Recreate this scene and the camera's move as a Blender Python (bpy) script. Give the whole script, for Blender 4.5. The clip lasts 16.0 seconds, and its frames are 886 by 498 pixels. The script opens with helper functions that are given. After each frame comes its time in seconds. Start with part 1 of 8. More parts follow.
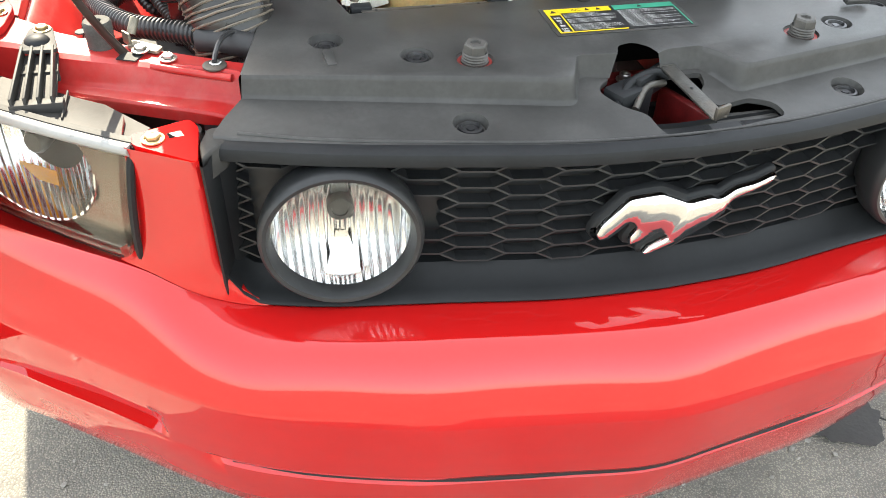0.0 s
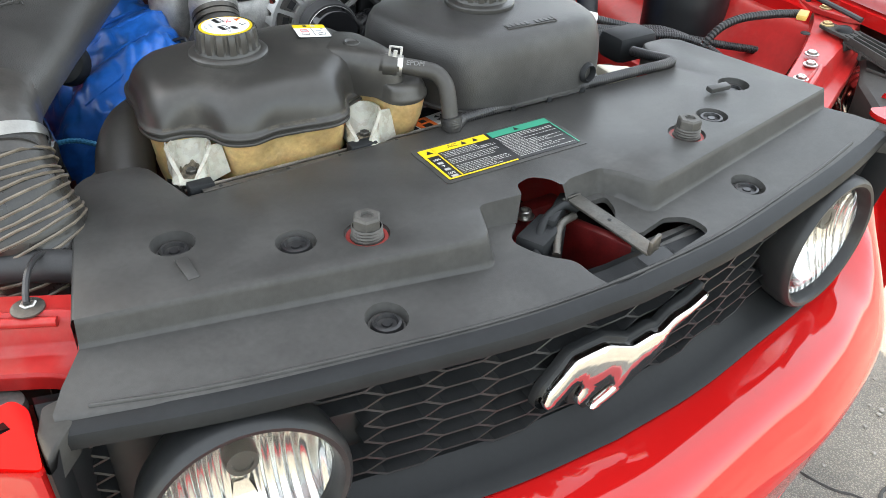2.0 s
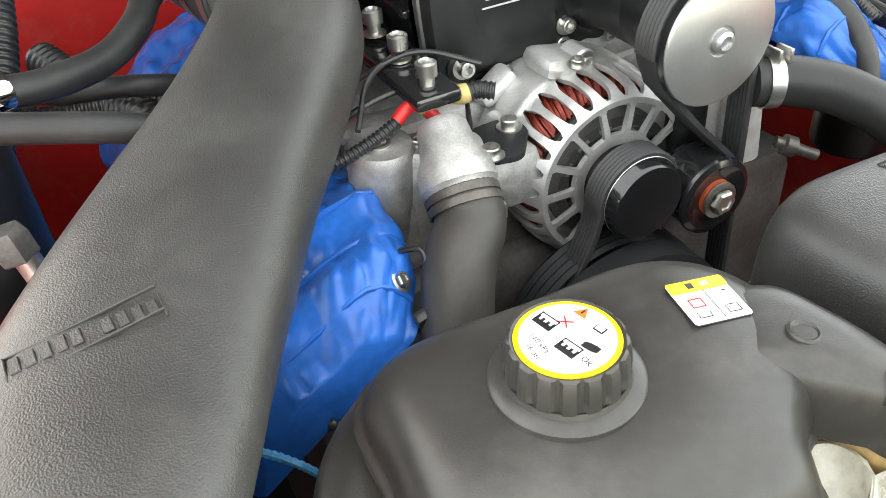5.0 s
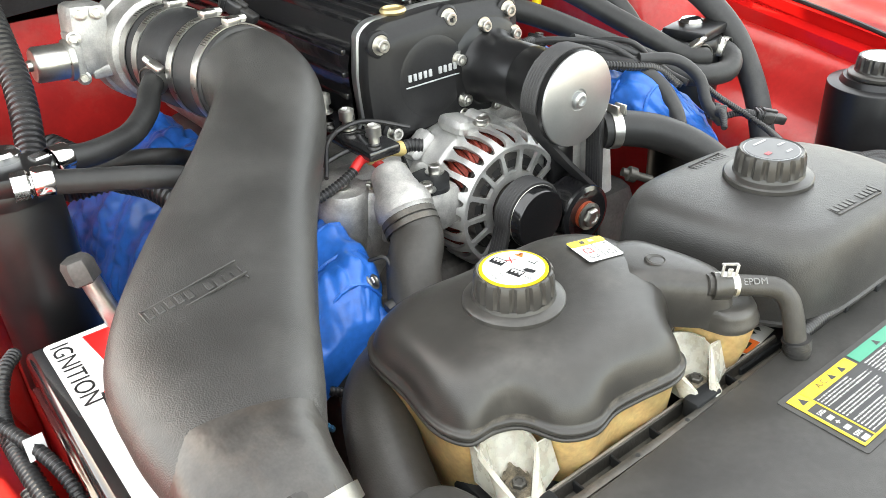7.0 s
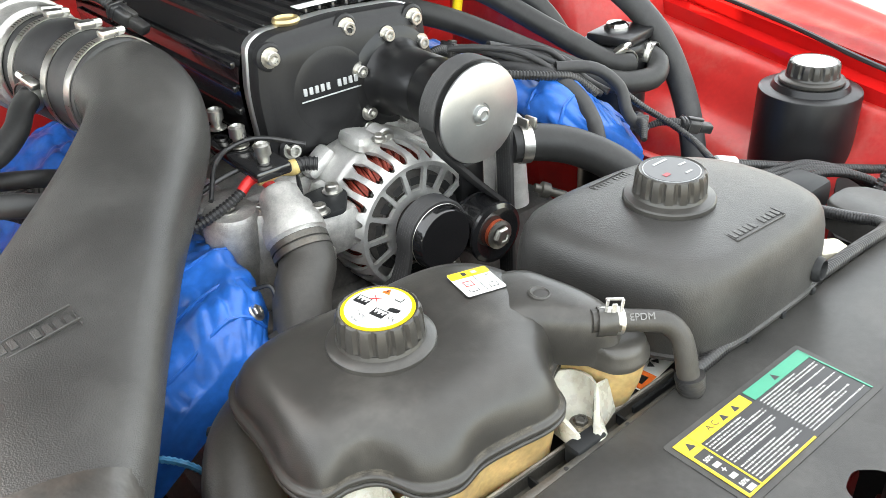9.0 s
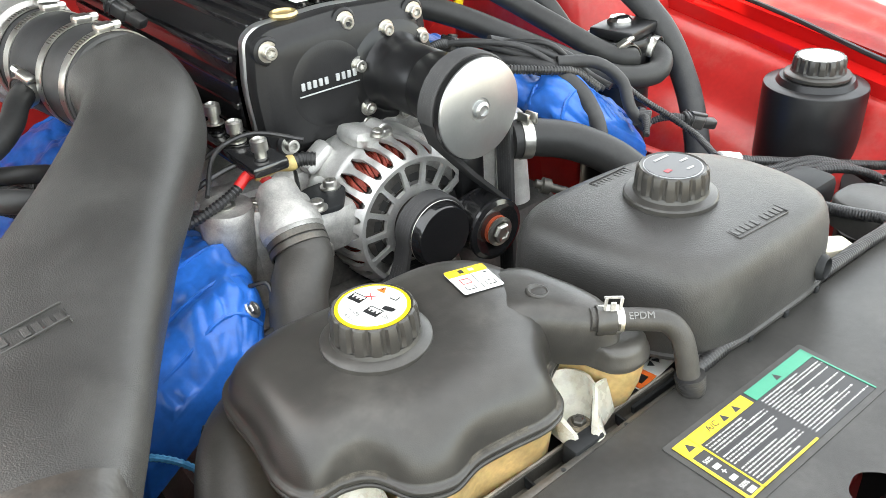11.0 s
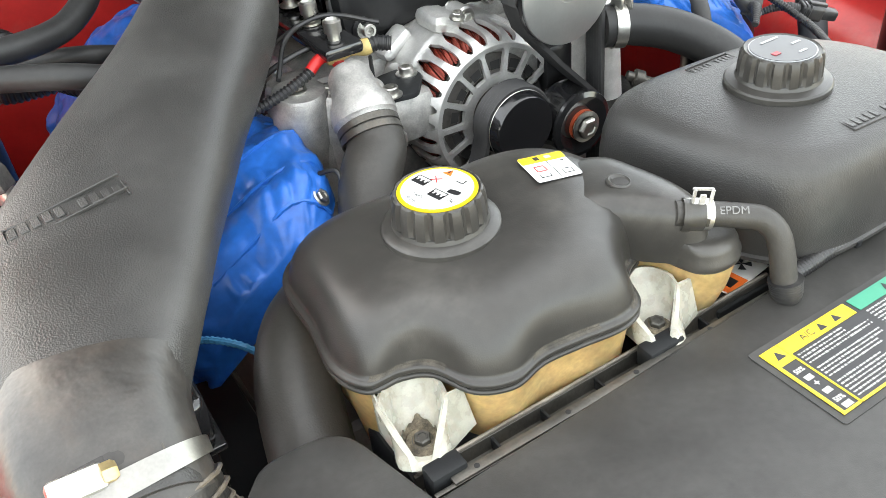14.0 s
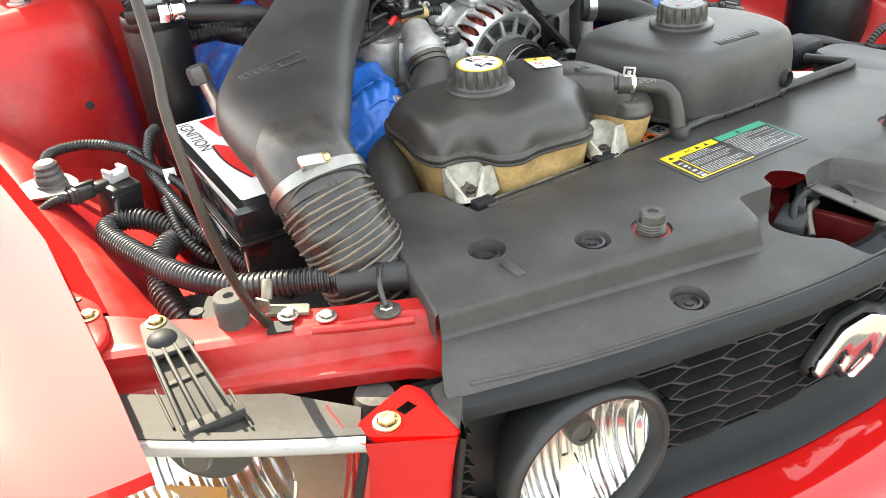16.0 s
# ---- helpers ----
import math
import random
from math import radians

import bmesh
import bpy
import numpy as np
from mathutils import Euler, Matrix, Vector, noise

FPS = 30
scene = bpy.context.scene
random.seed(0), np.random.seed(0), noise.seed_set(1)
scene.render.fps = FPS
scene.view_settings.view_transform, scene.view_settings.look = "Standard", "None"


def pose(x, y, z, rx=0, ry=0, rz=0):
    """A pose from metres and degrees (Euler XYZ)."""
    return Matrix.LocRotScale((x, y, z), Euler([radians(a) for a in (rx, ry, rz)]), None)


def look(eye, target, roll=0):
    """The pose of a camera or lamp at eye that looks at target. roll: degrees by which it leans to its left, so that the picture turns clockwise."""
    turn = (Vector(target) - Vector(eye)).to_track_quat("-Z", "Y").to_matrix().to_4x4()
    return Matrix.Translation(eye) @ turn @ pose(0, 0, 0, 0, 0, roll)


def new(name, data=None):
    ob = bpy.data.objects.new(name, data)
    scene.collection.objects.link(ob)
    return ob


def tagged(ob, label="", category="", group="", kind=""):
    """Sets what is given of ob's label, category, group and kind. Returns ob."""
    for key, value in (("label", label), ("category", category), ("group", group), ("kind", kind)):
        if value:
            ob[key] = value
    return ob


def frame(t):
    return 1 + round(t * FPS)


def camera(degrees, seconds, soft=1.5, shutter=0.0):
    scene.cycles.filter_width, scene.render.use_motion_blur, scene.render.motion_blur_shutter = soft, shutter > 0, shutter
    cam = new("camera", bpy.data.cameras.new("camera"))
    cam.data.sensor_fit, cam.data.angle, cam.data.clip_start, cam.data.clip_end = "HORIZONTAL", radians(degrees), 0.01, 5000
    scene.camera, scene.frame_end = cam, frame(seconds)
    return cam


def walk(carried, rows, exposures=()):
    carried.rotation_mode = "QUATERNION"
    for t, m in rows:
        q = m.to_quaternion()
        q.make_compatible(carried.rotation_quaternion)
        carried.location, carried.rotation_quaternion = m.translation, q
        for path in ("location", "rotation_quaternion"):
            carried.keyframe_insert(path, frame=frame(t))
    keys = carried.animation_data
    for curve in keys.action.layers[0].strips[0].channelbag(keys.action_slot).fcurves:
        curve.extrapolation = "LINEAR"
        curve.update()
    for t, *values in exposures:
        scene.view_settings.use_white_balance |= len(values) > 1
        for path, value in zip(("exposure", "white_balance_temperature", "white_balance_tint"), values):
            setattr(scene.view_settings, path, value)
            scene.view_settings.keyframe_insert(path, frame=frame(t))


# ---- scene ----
cam = camera(56.7, 16.0, soft=0.65)
PATH = [
    (0, (-0.419, -0.772, 1.261), (-0.021, 0.71, -0.022), 2.5),
    (0.5, (-0.491, -0.745, 1.257), (-0.051, 0.769, 0.026), 2.5),
    (1, (-0.511, -0.674, 1.237), (0.075, 0.808, 0.028), 3.0),
    (1.5, (-0.553, -0.65, 1.254), (0.276, 0.73, 0.067), 2.6),
    (2, (-0.457, -0.541, 1.262), (0.443, 0.822, 0.107), 2.2),
    (2.5, (-0.41, -0.423, 1.243), (0.515, 0.949, 0.118), 1.9),
    (3, (-0.456, -0.302, 1.252), (0.505, 1.006, 0.084), 0.2),
    (3.5, (-0.44, -0.184, 1.242), (0.509, 1.097, 0.035), -1.5),
    (4, (-0.377, -0.028, 1.242), (0.351, 1.378, 0.019), -4.1),
    (4.2, (-0.375, 0.007, 1.241), (0.26, 1.442, 0.0), -5.2),
    (6.3, (-0.378, 0.005, 1.271), (0.475, 1.454, 0.187), -4.6),
    (6.5, (-0.419, -0.036, 1.286), (0.51, 1.393, 0.24), -4.3),
    (7, (-0.558, -0.149, 1.29), (0.46, 1.245, 0.28), -3.6),
    (7.5, (-0.563, -0.22, 1.279), (0.502, 1.118, 0.242), -2.9),
    (8, (-0.502, -0.213, 1.283), (0.583, 1.096, 0.23), -2.7),
    (8.5, (-0.462, -0.169, 1.293), (0.614, 1.161, 0.256), -3.1),
    (9, (-0.457, -0.158, 1.289), (0.59, 1.201, 0.261), -3.5),
    (9.2, (-0.454, -0.159, 1.279), (0.587, 1.209, 0.257), -3.6),
    (11.5, (-0.441, -0.155, 1.286), (0.587, 1.208, 0.245), -3.7),
    (12, (-0.424, -0.159, 1.281), (0.598, 1.207, 0.238), -3.8),
    (12.5, (-0.422, -0.161, 1.279), (0.597, 1.205, 0.234), -3.9),
    (13, (-0.428, -0.162, 1.281), (0.568, 1.221, 0.235), -4.5),
    (13.5, (-0.422, -0.158, 1.267), (0.489, 1.242, 0.168), -5.5),
    (14, (-0.423, -0.147, 1.244), (0.351, 1.264, 0.057), -6.4),
    (14.5, (-0.475, -0.178, 1.251), (0.222, 1.28, 0.073), -7.0),
    (15, (-0.608, -0.296, 1.254), (0.303, 1.093, 0.14), -3.8),
    (15.5, (-0.667, -0.407, 1.293), (0.267, 0.974, 0.188), -3.5),
    (16, (-0.7, -0.508, 1.28), (0.137, 0.969, 0.223), -4.6),
]
walk(cam, [(t, look(eye, target, roll)) for t, eye, target, roll in PATH],
     [(0, 2.88, 7400, 6), (0.6, 2.70, 7400, 6), (1.5, 2.76, 7350, 6), (2.5, 3.08, 7500, 6), (3, 3.42, 7650, 6), (3.5, 3.55, 7800, 6), (4, 3.42, 8150, 6), (6.5, 3.52, 8250, 6), (7.5, 3.34, 8000, 6), (9, 3.42, 8000, 6), (14, 3.43, 7950, 6), (15, 3.45, 7900, 6), (16, 3.05, 7800, 6)])

# ---- light ----
SUN = Vector((-0.18, 1.0, 0.92)).normalized()
HAZE = 4.5  # even white veil of a hazy day, over the clear sky
world = bpy.data.worlds.new("sky")
scene.world = world
world.use_nodes = True
wn = world.node_tree
sky = wn.nodes.new("ShaderNodeTexSky")
sky.sky_type, sky.sun_disc = "NISHITA", False
sky.sun_elevation = math.asin(SUN.z)
sky.sun_rotation = math.atan2(SUN.x, SUN.y)
sky.air_density, sky.dust_density, sky.ozone_density = 0.9, 1.2, 0.6
wn.nodes["Background"].inputs["Strength"].default_value = 0.06
haze = wn.nodes.new("ShaderNodeMix")
haze.data_type, haze.blend_type = "RGBA", "ADD"
haze.inputs[0].default_value = 1.0
haze.inputs[7].default_value = (HAZE * 0.94, HAZE * 0.985, HAZE * 1.06, 1)
wn.links.new(sky.outputs["Color"], haze.inputs[6])
wn.links.new(haze.outputs[2], wn.nodes["Background"].inputs["Color"])
sun_data = bpy.data.lights.new("sun", "SUN")
sun_data.energy, sun_data.angle, sun_data.color = 2.7, radians(0.6), (1.0, 0.95, 0.86)
sun = new("sun", sun_data)
sun.matrix_world = look(SUN * 20, (0, 0, 0))


# ---- materials ----
def mat(name, col, rough=0.5, metal=0.0, var=0.15, scale=18.0, bump=0.1, bscale=400.0, coat=0.0, dust=0.0, dust_col=(0.42, 0.38, 0.32), grain="noise", spec=0.5, alpha_mix=None, rvar=0.12, sub=0.0):
    m = bpy.data.materials.new(name)
    m.use_nodes = True
    nt = m.node_tree
    b = nt.nodes["Principled BSDF"]
    co = nt.nodes.new("ShaderNodeTexCoord")

    def noise_node(sc, detail=4.0):
        n = nt.nodes.new("ShaderNodeTexNoise")
        n.inputs["Scale"].default_value, n.inputs["Detail"].default_value = sc, detail
        nt.links.new(co.outputs["Object"], n.inputs["Vector"])
        return n

    def ramp(src, a, c, lo=0.35, hi=0.65):
        r = nt.nodes.new("ShaderNodeValToRGB")
        r.color_ramp.elements[0].position, r.color_ramp.elements[1].position = lo, hi
        r.color_ramp.elements[0].color, r.color_ramp.elements[1].color = (*a, 1), (*c, 1)
        nt.links.new(src, r.inputs["Fac"])
        return r.outputs["Color"]

    big = noise_node(scale)
    fine = noise_node(scale * 9, 3.0)
    mixf = nt.nodes.new("ShaderNodeMath")
    mixf.operation = "MULTIPLY_ADD"
    mixf.inputs[1].default_value, mixf.inputs[2].default_value = 0.4, 0.3
    nt.links.new(fine.outputs["Fac"], mixf.inputs[0])
    addf = nt.nodes.new("ShaderNodeMath")
    addf.operation = "MULTIPLY"
    nt.links.new(big.outputs["Fac"], addf.inputs[0])
    nt.links.new(mixf.outputs[0], addf.inputs[1])
    lo = tuple(max(0.0, v * (1 - var)) for v in col)
    hi = tuple(min(1.0, v * (1 + var)) for v in col)
    colour = ramp(addf.outputs[0], lo, hi, 0.15, 0.36)
    if dust > 0:
        d = noise_node(scale * 0.55, 6.0)
        d.inputs["Roughness"].default_value = 0.72
        dm = ramp(d.outputs["Fac"], (0, 0, 0), (dust, dust, dust), 0.50, 0.78)
        mx = nt.nodes.new("ShaderNodeMix")
        mx.data_type = "RGBA"
        nt.links.new(dm, mx.inputs[0])
        nt.links.new(colour, mx.inputs[6])
        mx.inputs[7].default_value = (*dust_col, 1)
        colour = mx.outputs[2]
    nt.links.new(colour, b.inputs["Base Color"])
    rr = nt.nodes.new("ShaderNodeMapRange")
    rr.inputs["To Min"].default_value, rr.inputs["To Max"].default_value = max(0.02, rough - rvar), min(1.0, rough + rvar)
    nt.links.new(big.outputs["Fac"], rr.inputs["Value"])
    nt.links.new(rr.outputs["Result"], b.inputs["Roughness"])
    b.inputs["Metallic"].default_value = metal
    b.inputs["Coat Weight"].default_value, b.inputs["Coat Roughness"].default_value = coat, 0.03
    b.inputs["Specular IOR Level"].default_value = spec
    if sub:
        b.inputs["Subsurface Weight"].default_value, b.inputs["Subsurface Scale"].default_value = sub, 0.01
    if bump > 0:
        bp = nt.nodes.new("ShaderNodeBump")
        bp.inputs["Strength"].default_value, bp.inputs["Distance"].default_value = bump, 0.001
        if grain == "leather":
            v = nt.nodes.new("ShaderNodeTexVoronoi")
            v.feature, v.distance = "SMOOTH_F1", "EUCLIDEAN"
            v.inputs["Scale"].default_value = bscale
            nt.links.new(co.outputs["Object"], v.inputs["Vector"])
            nt.links.new(v.outputs["Distance"], bp.inputs["Height"])
        elif grain == "wave":
            v = nt.nodes.new("ShaderNodeTexWave")
            v.inputs["Scale"].default_value, v.inputs["Distortion"].default_value = bscale, 1.5
            nt.links.new(co.outputs["Object"], v.inputs["Vector"])
            nt.links.new(v.outputs["Fac"], bp.inputs["Height"])
        else:
            v = noise_node(bscale, 2.0)
            nt.links.new(v.outputs["Fac"], bp.inputs["Height"])
        nt.links.new(bp.outputs["Normal"], b.inputs["Normal"])
    return m


RED = mat("red_paint", (0.47, 0.0090, 0.0095), 0.45, 0.0, 0.04, 6, 0.008, 900, coat=1.0, rvar=0.03, spec=0.0)
RED.node_tree.nodes["Principled BSDF"].inputs["Coat IOR"].default_value = 1.62
RED_IN = mat("red_inner_paint", (0.42, 0.019, 0.018), 0.42, 0.0, 0.16, 14, 0.05, 300, coat=0.55, dust=0.55, dust_col=(0.40, 0.15, 0.125), spec=0.1)
RED_IN.node_tree.nodes["Principled BSDF"].inputs["Coat Roughness"].default_value = 0.28
COVER = mat("satin_black_plastic", (0.046, 0.0448, 0.0425), 0.42, 0.0, 0.22, 20, 0.12, 1400, dust=0.26, dust_col=(0.12, 0.117, 0.11), spec=0.30)
TRIM = mat("matt_black_plastic", (0.016, 0.017, 0.018), 0.5, 0.0, 0.15, 20, 0.1, 900, spec=0.18)
MESH = mat("grille_plastic", (0.020, 0.021, 0.022), 0.42, 0.0, 0.15, 30, 0.05, 900, dust=0.1, dust_col=(0.12, 0.115, 0.10), spec=0.4)
LEATHER = mat("grained_black_plastic", (0.035, 0.0338, 0.0322), 0.42, 0.0, 0.22, 10, 0.32, 1000, grain="leather", dust=0.40, dust_col=(0.10, 0.098, 0.092))
TANKBLK = mat("moulded_black_plastic", (0.034, 0.0320, 0.0290), 0.36, 0.0, 0.25, 12, 0.12, 1100, dust=0.55, dust_col=(0.115, 0.107, 0.094))
GLOSS = mat("gloss_black", (0.012, 0.012, 0.013), 0.16, 0.0, 0.2, 25, 0.02, 600, coat=0.5, rvar=0.06)
CRINKLE = mat("black_cast_paint", (0.018, 0.018, 0.019), 0.38, 0.0, 0.15, 25, 0.14, 700, spec=0.25)
RUBBER = mat("black_rubber", (0.023, 0.023, 0.024), 0.58, 0.0, 0.25, 20, 0.15, 500, dust=0.18, dust_col=(0.16, 0.15, 0.14))
HOSE = mat("smooth_hose_rubber", (0.021, 0.021, 0.021), 0.48, 0.0, 0.25, 22, 0.1, 900, dust=0.14, dust_col=(0.12, 0.12, 0.11), spec=0.35)
LOOM = mat("loom_plastic", (0.020, 0.020, 0.021), 0.34, 0.0, 0.2, 30, 0.05, 600, dust=0.12)
OLDHOSE = mat("aged_hose_rubber", (0.040, 0.037, 0.033), 0.5, 0.0, 0.25, 22, 0.2, 700, dust=0.3, dust_col=(0.11, 0.095, 0.08))
DUCT = mat("wrapped_duct", (0.020, 0.0185, 0.017), 0.30, 0.0, 0.25, 40, 0.4, 260, dust=0.15, dust_col=(0.10, 0.08, 0.06))
WIRE = mat("duct_wire", (0.135, 0.112, 0.085), 0.36, 0.1, 0.3, 90, 0.1, 900)
ALU = mat("cast_aluminium", (0.46, 0.45, 0.43), 0.46, 0.7, 0.25, 60, 0.55, 900, dust=0.42, dust_col=(0.12, 0.11, 0.10))
ALU2 = mat("alternator_aluminium", (0.58, 0.575, 0.56), 0.40, 0.7, 0.14, 60, 0.40, 800, dust=0.12, dust_col=(0.25, 0.23, 0.2))
STEEL = mat("zinc_steel", (0.54, 0.53, 0.50), 0.32, 0.95, 0.12, 60, 0.08, 500, dust=0.1, dust_col=(0.3, 0.25, 0.18))
BRUSHED = mat("turned_aluminium", (0.47, 0.48, 0.48), 0.34, 0.85, 0.05, 40, 0.06, 400, rvar=0.05)
CHROME = mat("chrome", (0.72, 0.71, 0.70), 0.10, 1.0, 0.04, 30, 0.0, rvar=0.03)
BRASS = mat("yellow_zinc_steel", (0.55, 0.43, 0.22), 0.38, 0.8, 0.2, 60, 0.1, 500)
DARKSTEEL = mat("dark_steel", (0.10, 0.095, 0.085), 0.45, 0.7, 0.3, 50, 0.2, 400, dust=0.3, dust_col=(0.2, 0.13, 0.08))
BLUE = mat("blue_cover_paint", (0.009, 0.120, 0.47), 0.36, 0.0, 0.32, 14, 0.2, 140, dust=0.16, dust_col=(0.06, 0.06, 0.07))
AMBER = mat("aged_translucent_plastic", (0.42, 0.285, 0.125), 0.34, 0.0, 0.38, 26, 0.12, 200, dust=0.45, dust_col=(0.28, 0.16, 0.07), sub=0.3)
MILK = mat("milky_plastic", (0.37, 0.355, 0.30), 0.28, 0.0, 0.15, 90, 0.10, 300, dust=0.55, dust_col=(0.17, 0.135, 0.085), sub=0.1)
WHITE = mat("white_print", (0.78, 0.78, 0.76), 0.35, 0.0, 0.04, 40, 0.0)
GREY = mat("grey_print", (0.40, 0.41, 0.42), 0.4, 0.0, 0.05, 40, 0.0)
YELLOW = mat("yellow_print", (0.74, 0.52, 0.02), 0.35, 0.0, 0.05, 40, 0.0)
GREEN = mat("green_print", (0.03, 0.26, 0.16), 0.35, 0.0, 0.05, 40, 0.0)
ORANGE = mat("orange_print", (0.80, 0.16, 0.03), 0.35, 0.0, 0.05, 40, 0.0)
REDPRINT = mat("red_print", (0.70, 0.02, 0.02), 0.35, 0.0, 0.05, 40, 0.0)
INK = mat("black_print", (0.015, 0.015, 0.016), 0.35, 0.0, 0.1, 40, 0.0)
COPPER = mat("copper_winding", (0.20, 0.026, 0.014), 0.34, 0.5, 0.3, 120, 0.3, 500)
# near-black that stands in for the shade inside holes, slots and openings
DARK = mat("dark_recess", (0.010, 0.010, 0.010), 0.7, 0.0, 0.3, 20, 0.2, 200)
GRIME = mat("grimy_metal", (0.10, 0.095, 0.09), 0.55, 0.4, 0.4, 30, 0.4, 200, dust=0.3, dust_col=(0.16, 0.13, 0.10))
HOUSING = mat("grey_lamp_housing", (0.045, 0.043, 0.040), 0.6, 0.0, 0.2, 20, 0.1, 500, dust=0.25, dust_col=(0.10, 0.095, 0.08), spec=0.2)
BEZEL = mat("lamp_bezel", (0.05, 0.049, 0.045), 0.32, 0.2, 0.06, 20, 0.0)
MIRROR_BEZEL = mat("smoked_chrome_bezel", (0.33, 0.31, 0.27), 0.24, 1.0, 0.05, 20, 0.0, rvar=0.04)
PALE = mat("pale_plastic", (0.66, 0.62, 0.50), 0.5, 0.0, 0.1, 30, 0.1, 300, dust=0.25, dust_col=(0.35, 0.29, 0.19))
CANBLK = mat("anodised_black", (0.013, 0.013, 0.014), 0.34, 0.3, 0.2, 30, 0.03, 600)


def fluted():
    m = mat("fluted_reflector", (0.80, 0.80, 0.79), 0.16, 1.0, 0.03, 20, 0.0, rvar=0.04)
    nt = m.node_tree
    co = nt.nodes.new("ShaderNodeTexCoord")
    mp = nt.nodes.new("ShaderNodeMapping")
    mp.inputs["Scale"].default_value = (1.0, 0.05, 0.12)
    nt.links.new(co.outputs["Object"], mp.inputs["Vector"])
    w = nt.nodes.new("ShaderNodeTexWave")
    w.inputs["Scale"].default_value, w.inputs["Distortion"].default_value, w.inputs["Detail"].default_value = 34.0, 3.2, 1.0
    nt.links.new(mp.outputs["Vector"], w.inputs["Vector"])
    bp = nt.nodes.new("ShaderNodeBump")
    bp.inputs["Strength"].default_value, bp.inputs["Distance"].default_value = 0.55, 0.004
    nt.links.new(w.outputs["Fac"], bp.inputs["Height"])
    nt.links.new(bp.outputs["Normal"], nt.nodes["Principled BSDF"].inputs["Normal"])
    return m


FLUTED = fluted()


def glass(name, tint, rough=0.03):
    m = bpy.data.materials.new(name)
    m.use_nodes = True
    b = m.node_tree.nodes["Principled BSDF"]
    b.inputs["Base Color"].default_value = (*tint, 1)
    b.inputs["Roughness"].default_value = rough
    b.inputs["Transmission Weight"].default_value = 1.0
    b.inputs["IOR"].default_value = 1.15
    b.inputs["Coat Weight"].default_value = 0.5
    return m


CLEAR = glass("clear_lens", (0.97, 0.97, 0.95))
HAZY = glass("aged_lens", (0.96, 0.95, 0.91), 0.0)
AMBER_LENS = mat("amber_reflector", (0.62, 0.27, 0.02), 0.2, 0.0, 0.1, 30, 0.0, coat=0.6)


def asphalt():
    m = mat("worn_asphalt", (0.21, 0.195, 0.17), 0.88, 0.0, 0.22, 3, 0.0, dust=0.5, dust_col=(0.34, 0.31, 0.25))
    nt = m.node_tree
    b = nt.nodes["Principled BSDF"]
    co = nt.nodes.new("ShaderNodeTexCoord")
    v = nt.nodes.new("ShaderNodeTexVoronoi")
    v.inputs["Scale"].default_value = 260
    nt.links.new(co.outputs["Object"], v.inputs["Vector"])
    n = nt.nodes.new("ShaderNodeTexNoise")
    n.inputs["Scale"].default_value, n.inputs["Detail"].default_value = 90, 8
    nt.links.new(co.outputs["Object"], n.inputs["Vector"])
    ad = nt.nodes.new("ShaderNodeMath")
    ad.operation = "ADD"
    nt.links.new(v.outputs["Distance"], ad.inputs[0])
    nt.links.new(n.outputs["Fac"], ad.inputs[1])
    bp = nt.nodes.new("ShaderNodeBump")
    bp.inputs["Strength"].default_value, bp.inputs["Distance"].default_value = 0.7, 0.003
    nt.links.new(ad.outputs[0], bp.inputs["Height"])
    nt.links.new(bp.outputs["Normal"], b.inputs["Normal"])
    src = b.inputs["Base Color"].links[0].from_socket
    sp = nt.nodes.new("ShaderNodeValToRGB")
    sp.color_ramp.elements[0].position, sp.color_ramp.elements[1].position = 0.15, 0.55
    sp.color_ramp.elements[0].color, sp.color_ramp.elements[1].color = (1.5, 1.45, 1.35, 1), (0.75, 0.75, 0.75, 1)
    nt.links.new(v.outputs["Distance"], sp.inputs["Fac"])
    mu = nt.nodes.new("ShaderNodeMix")
    mu.data_type, mu.blend_type = "RGBA", "MULTIPLY"
    mu.inputs[0].default_value = 1.0
    nt.links.new(src, mu.inputs[6])
    nt.links.new(sp.outputs["Color"], mu.inputs[7])
    nt.links.new(mu.outputs[2], b.inputs["Base Color"])
    return m


ASPHALT = asphalt()
WET = mat("oily_wet_asphalt", (0.030, 0.027, 0.024), 0.6, 0.0, 0.3, 30, 0.6, 120)


# ---- building helpers ----
BASE = {}


def thing(name, at, label, category, group="", kind=""):
    ob = tagged(new(name), label, category, group, kind)
    ob.location = at
    ob.empty_display_size = 0.02
    BASE[ob] = Vector(at)
    return ob


def part(name, bm, material, parent, label="", angle=38):
    """One bmesh, drawn in world places, as one mesh under a thing or a part."""
    base = BASE[parent]
    bmesh.ops.translate(bm, verts=bm.verts, vec=-base)
    bmesh.ops.recalc_face_normals(bm, faces=bm.faces)
    me = bpy.data.meshes.new(name)
    bm.to_mesh(me)
    bm.free()
    me.materials.append(material)
    me.shade_smooth()
    me.set_sharp_from_angle(angle=radians(angle))
    ob = new(name, me)
    ob.parent = parent
    BASE[ob] = base
    if label:
        ob["label"] = label
    return ob


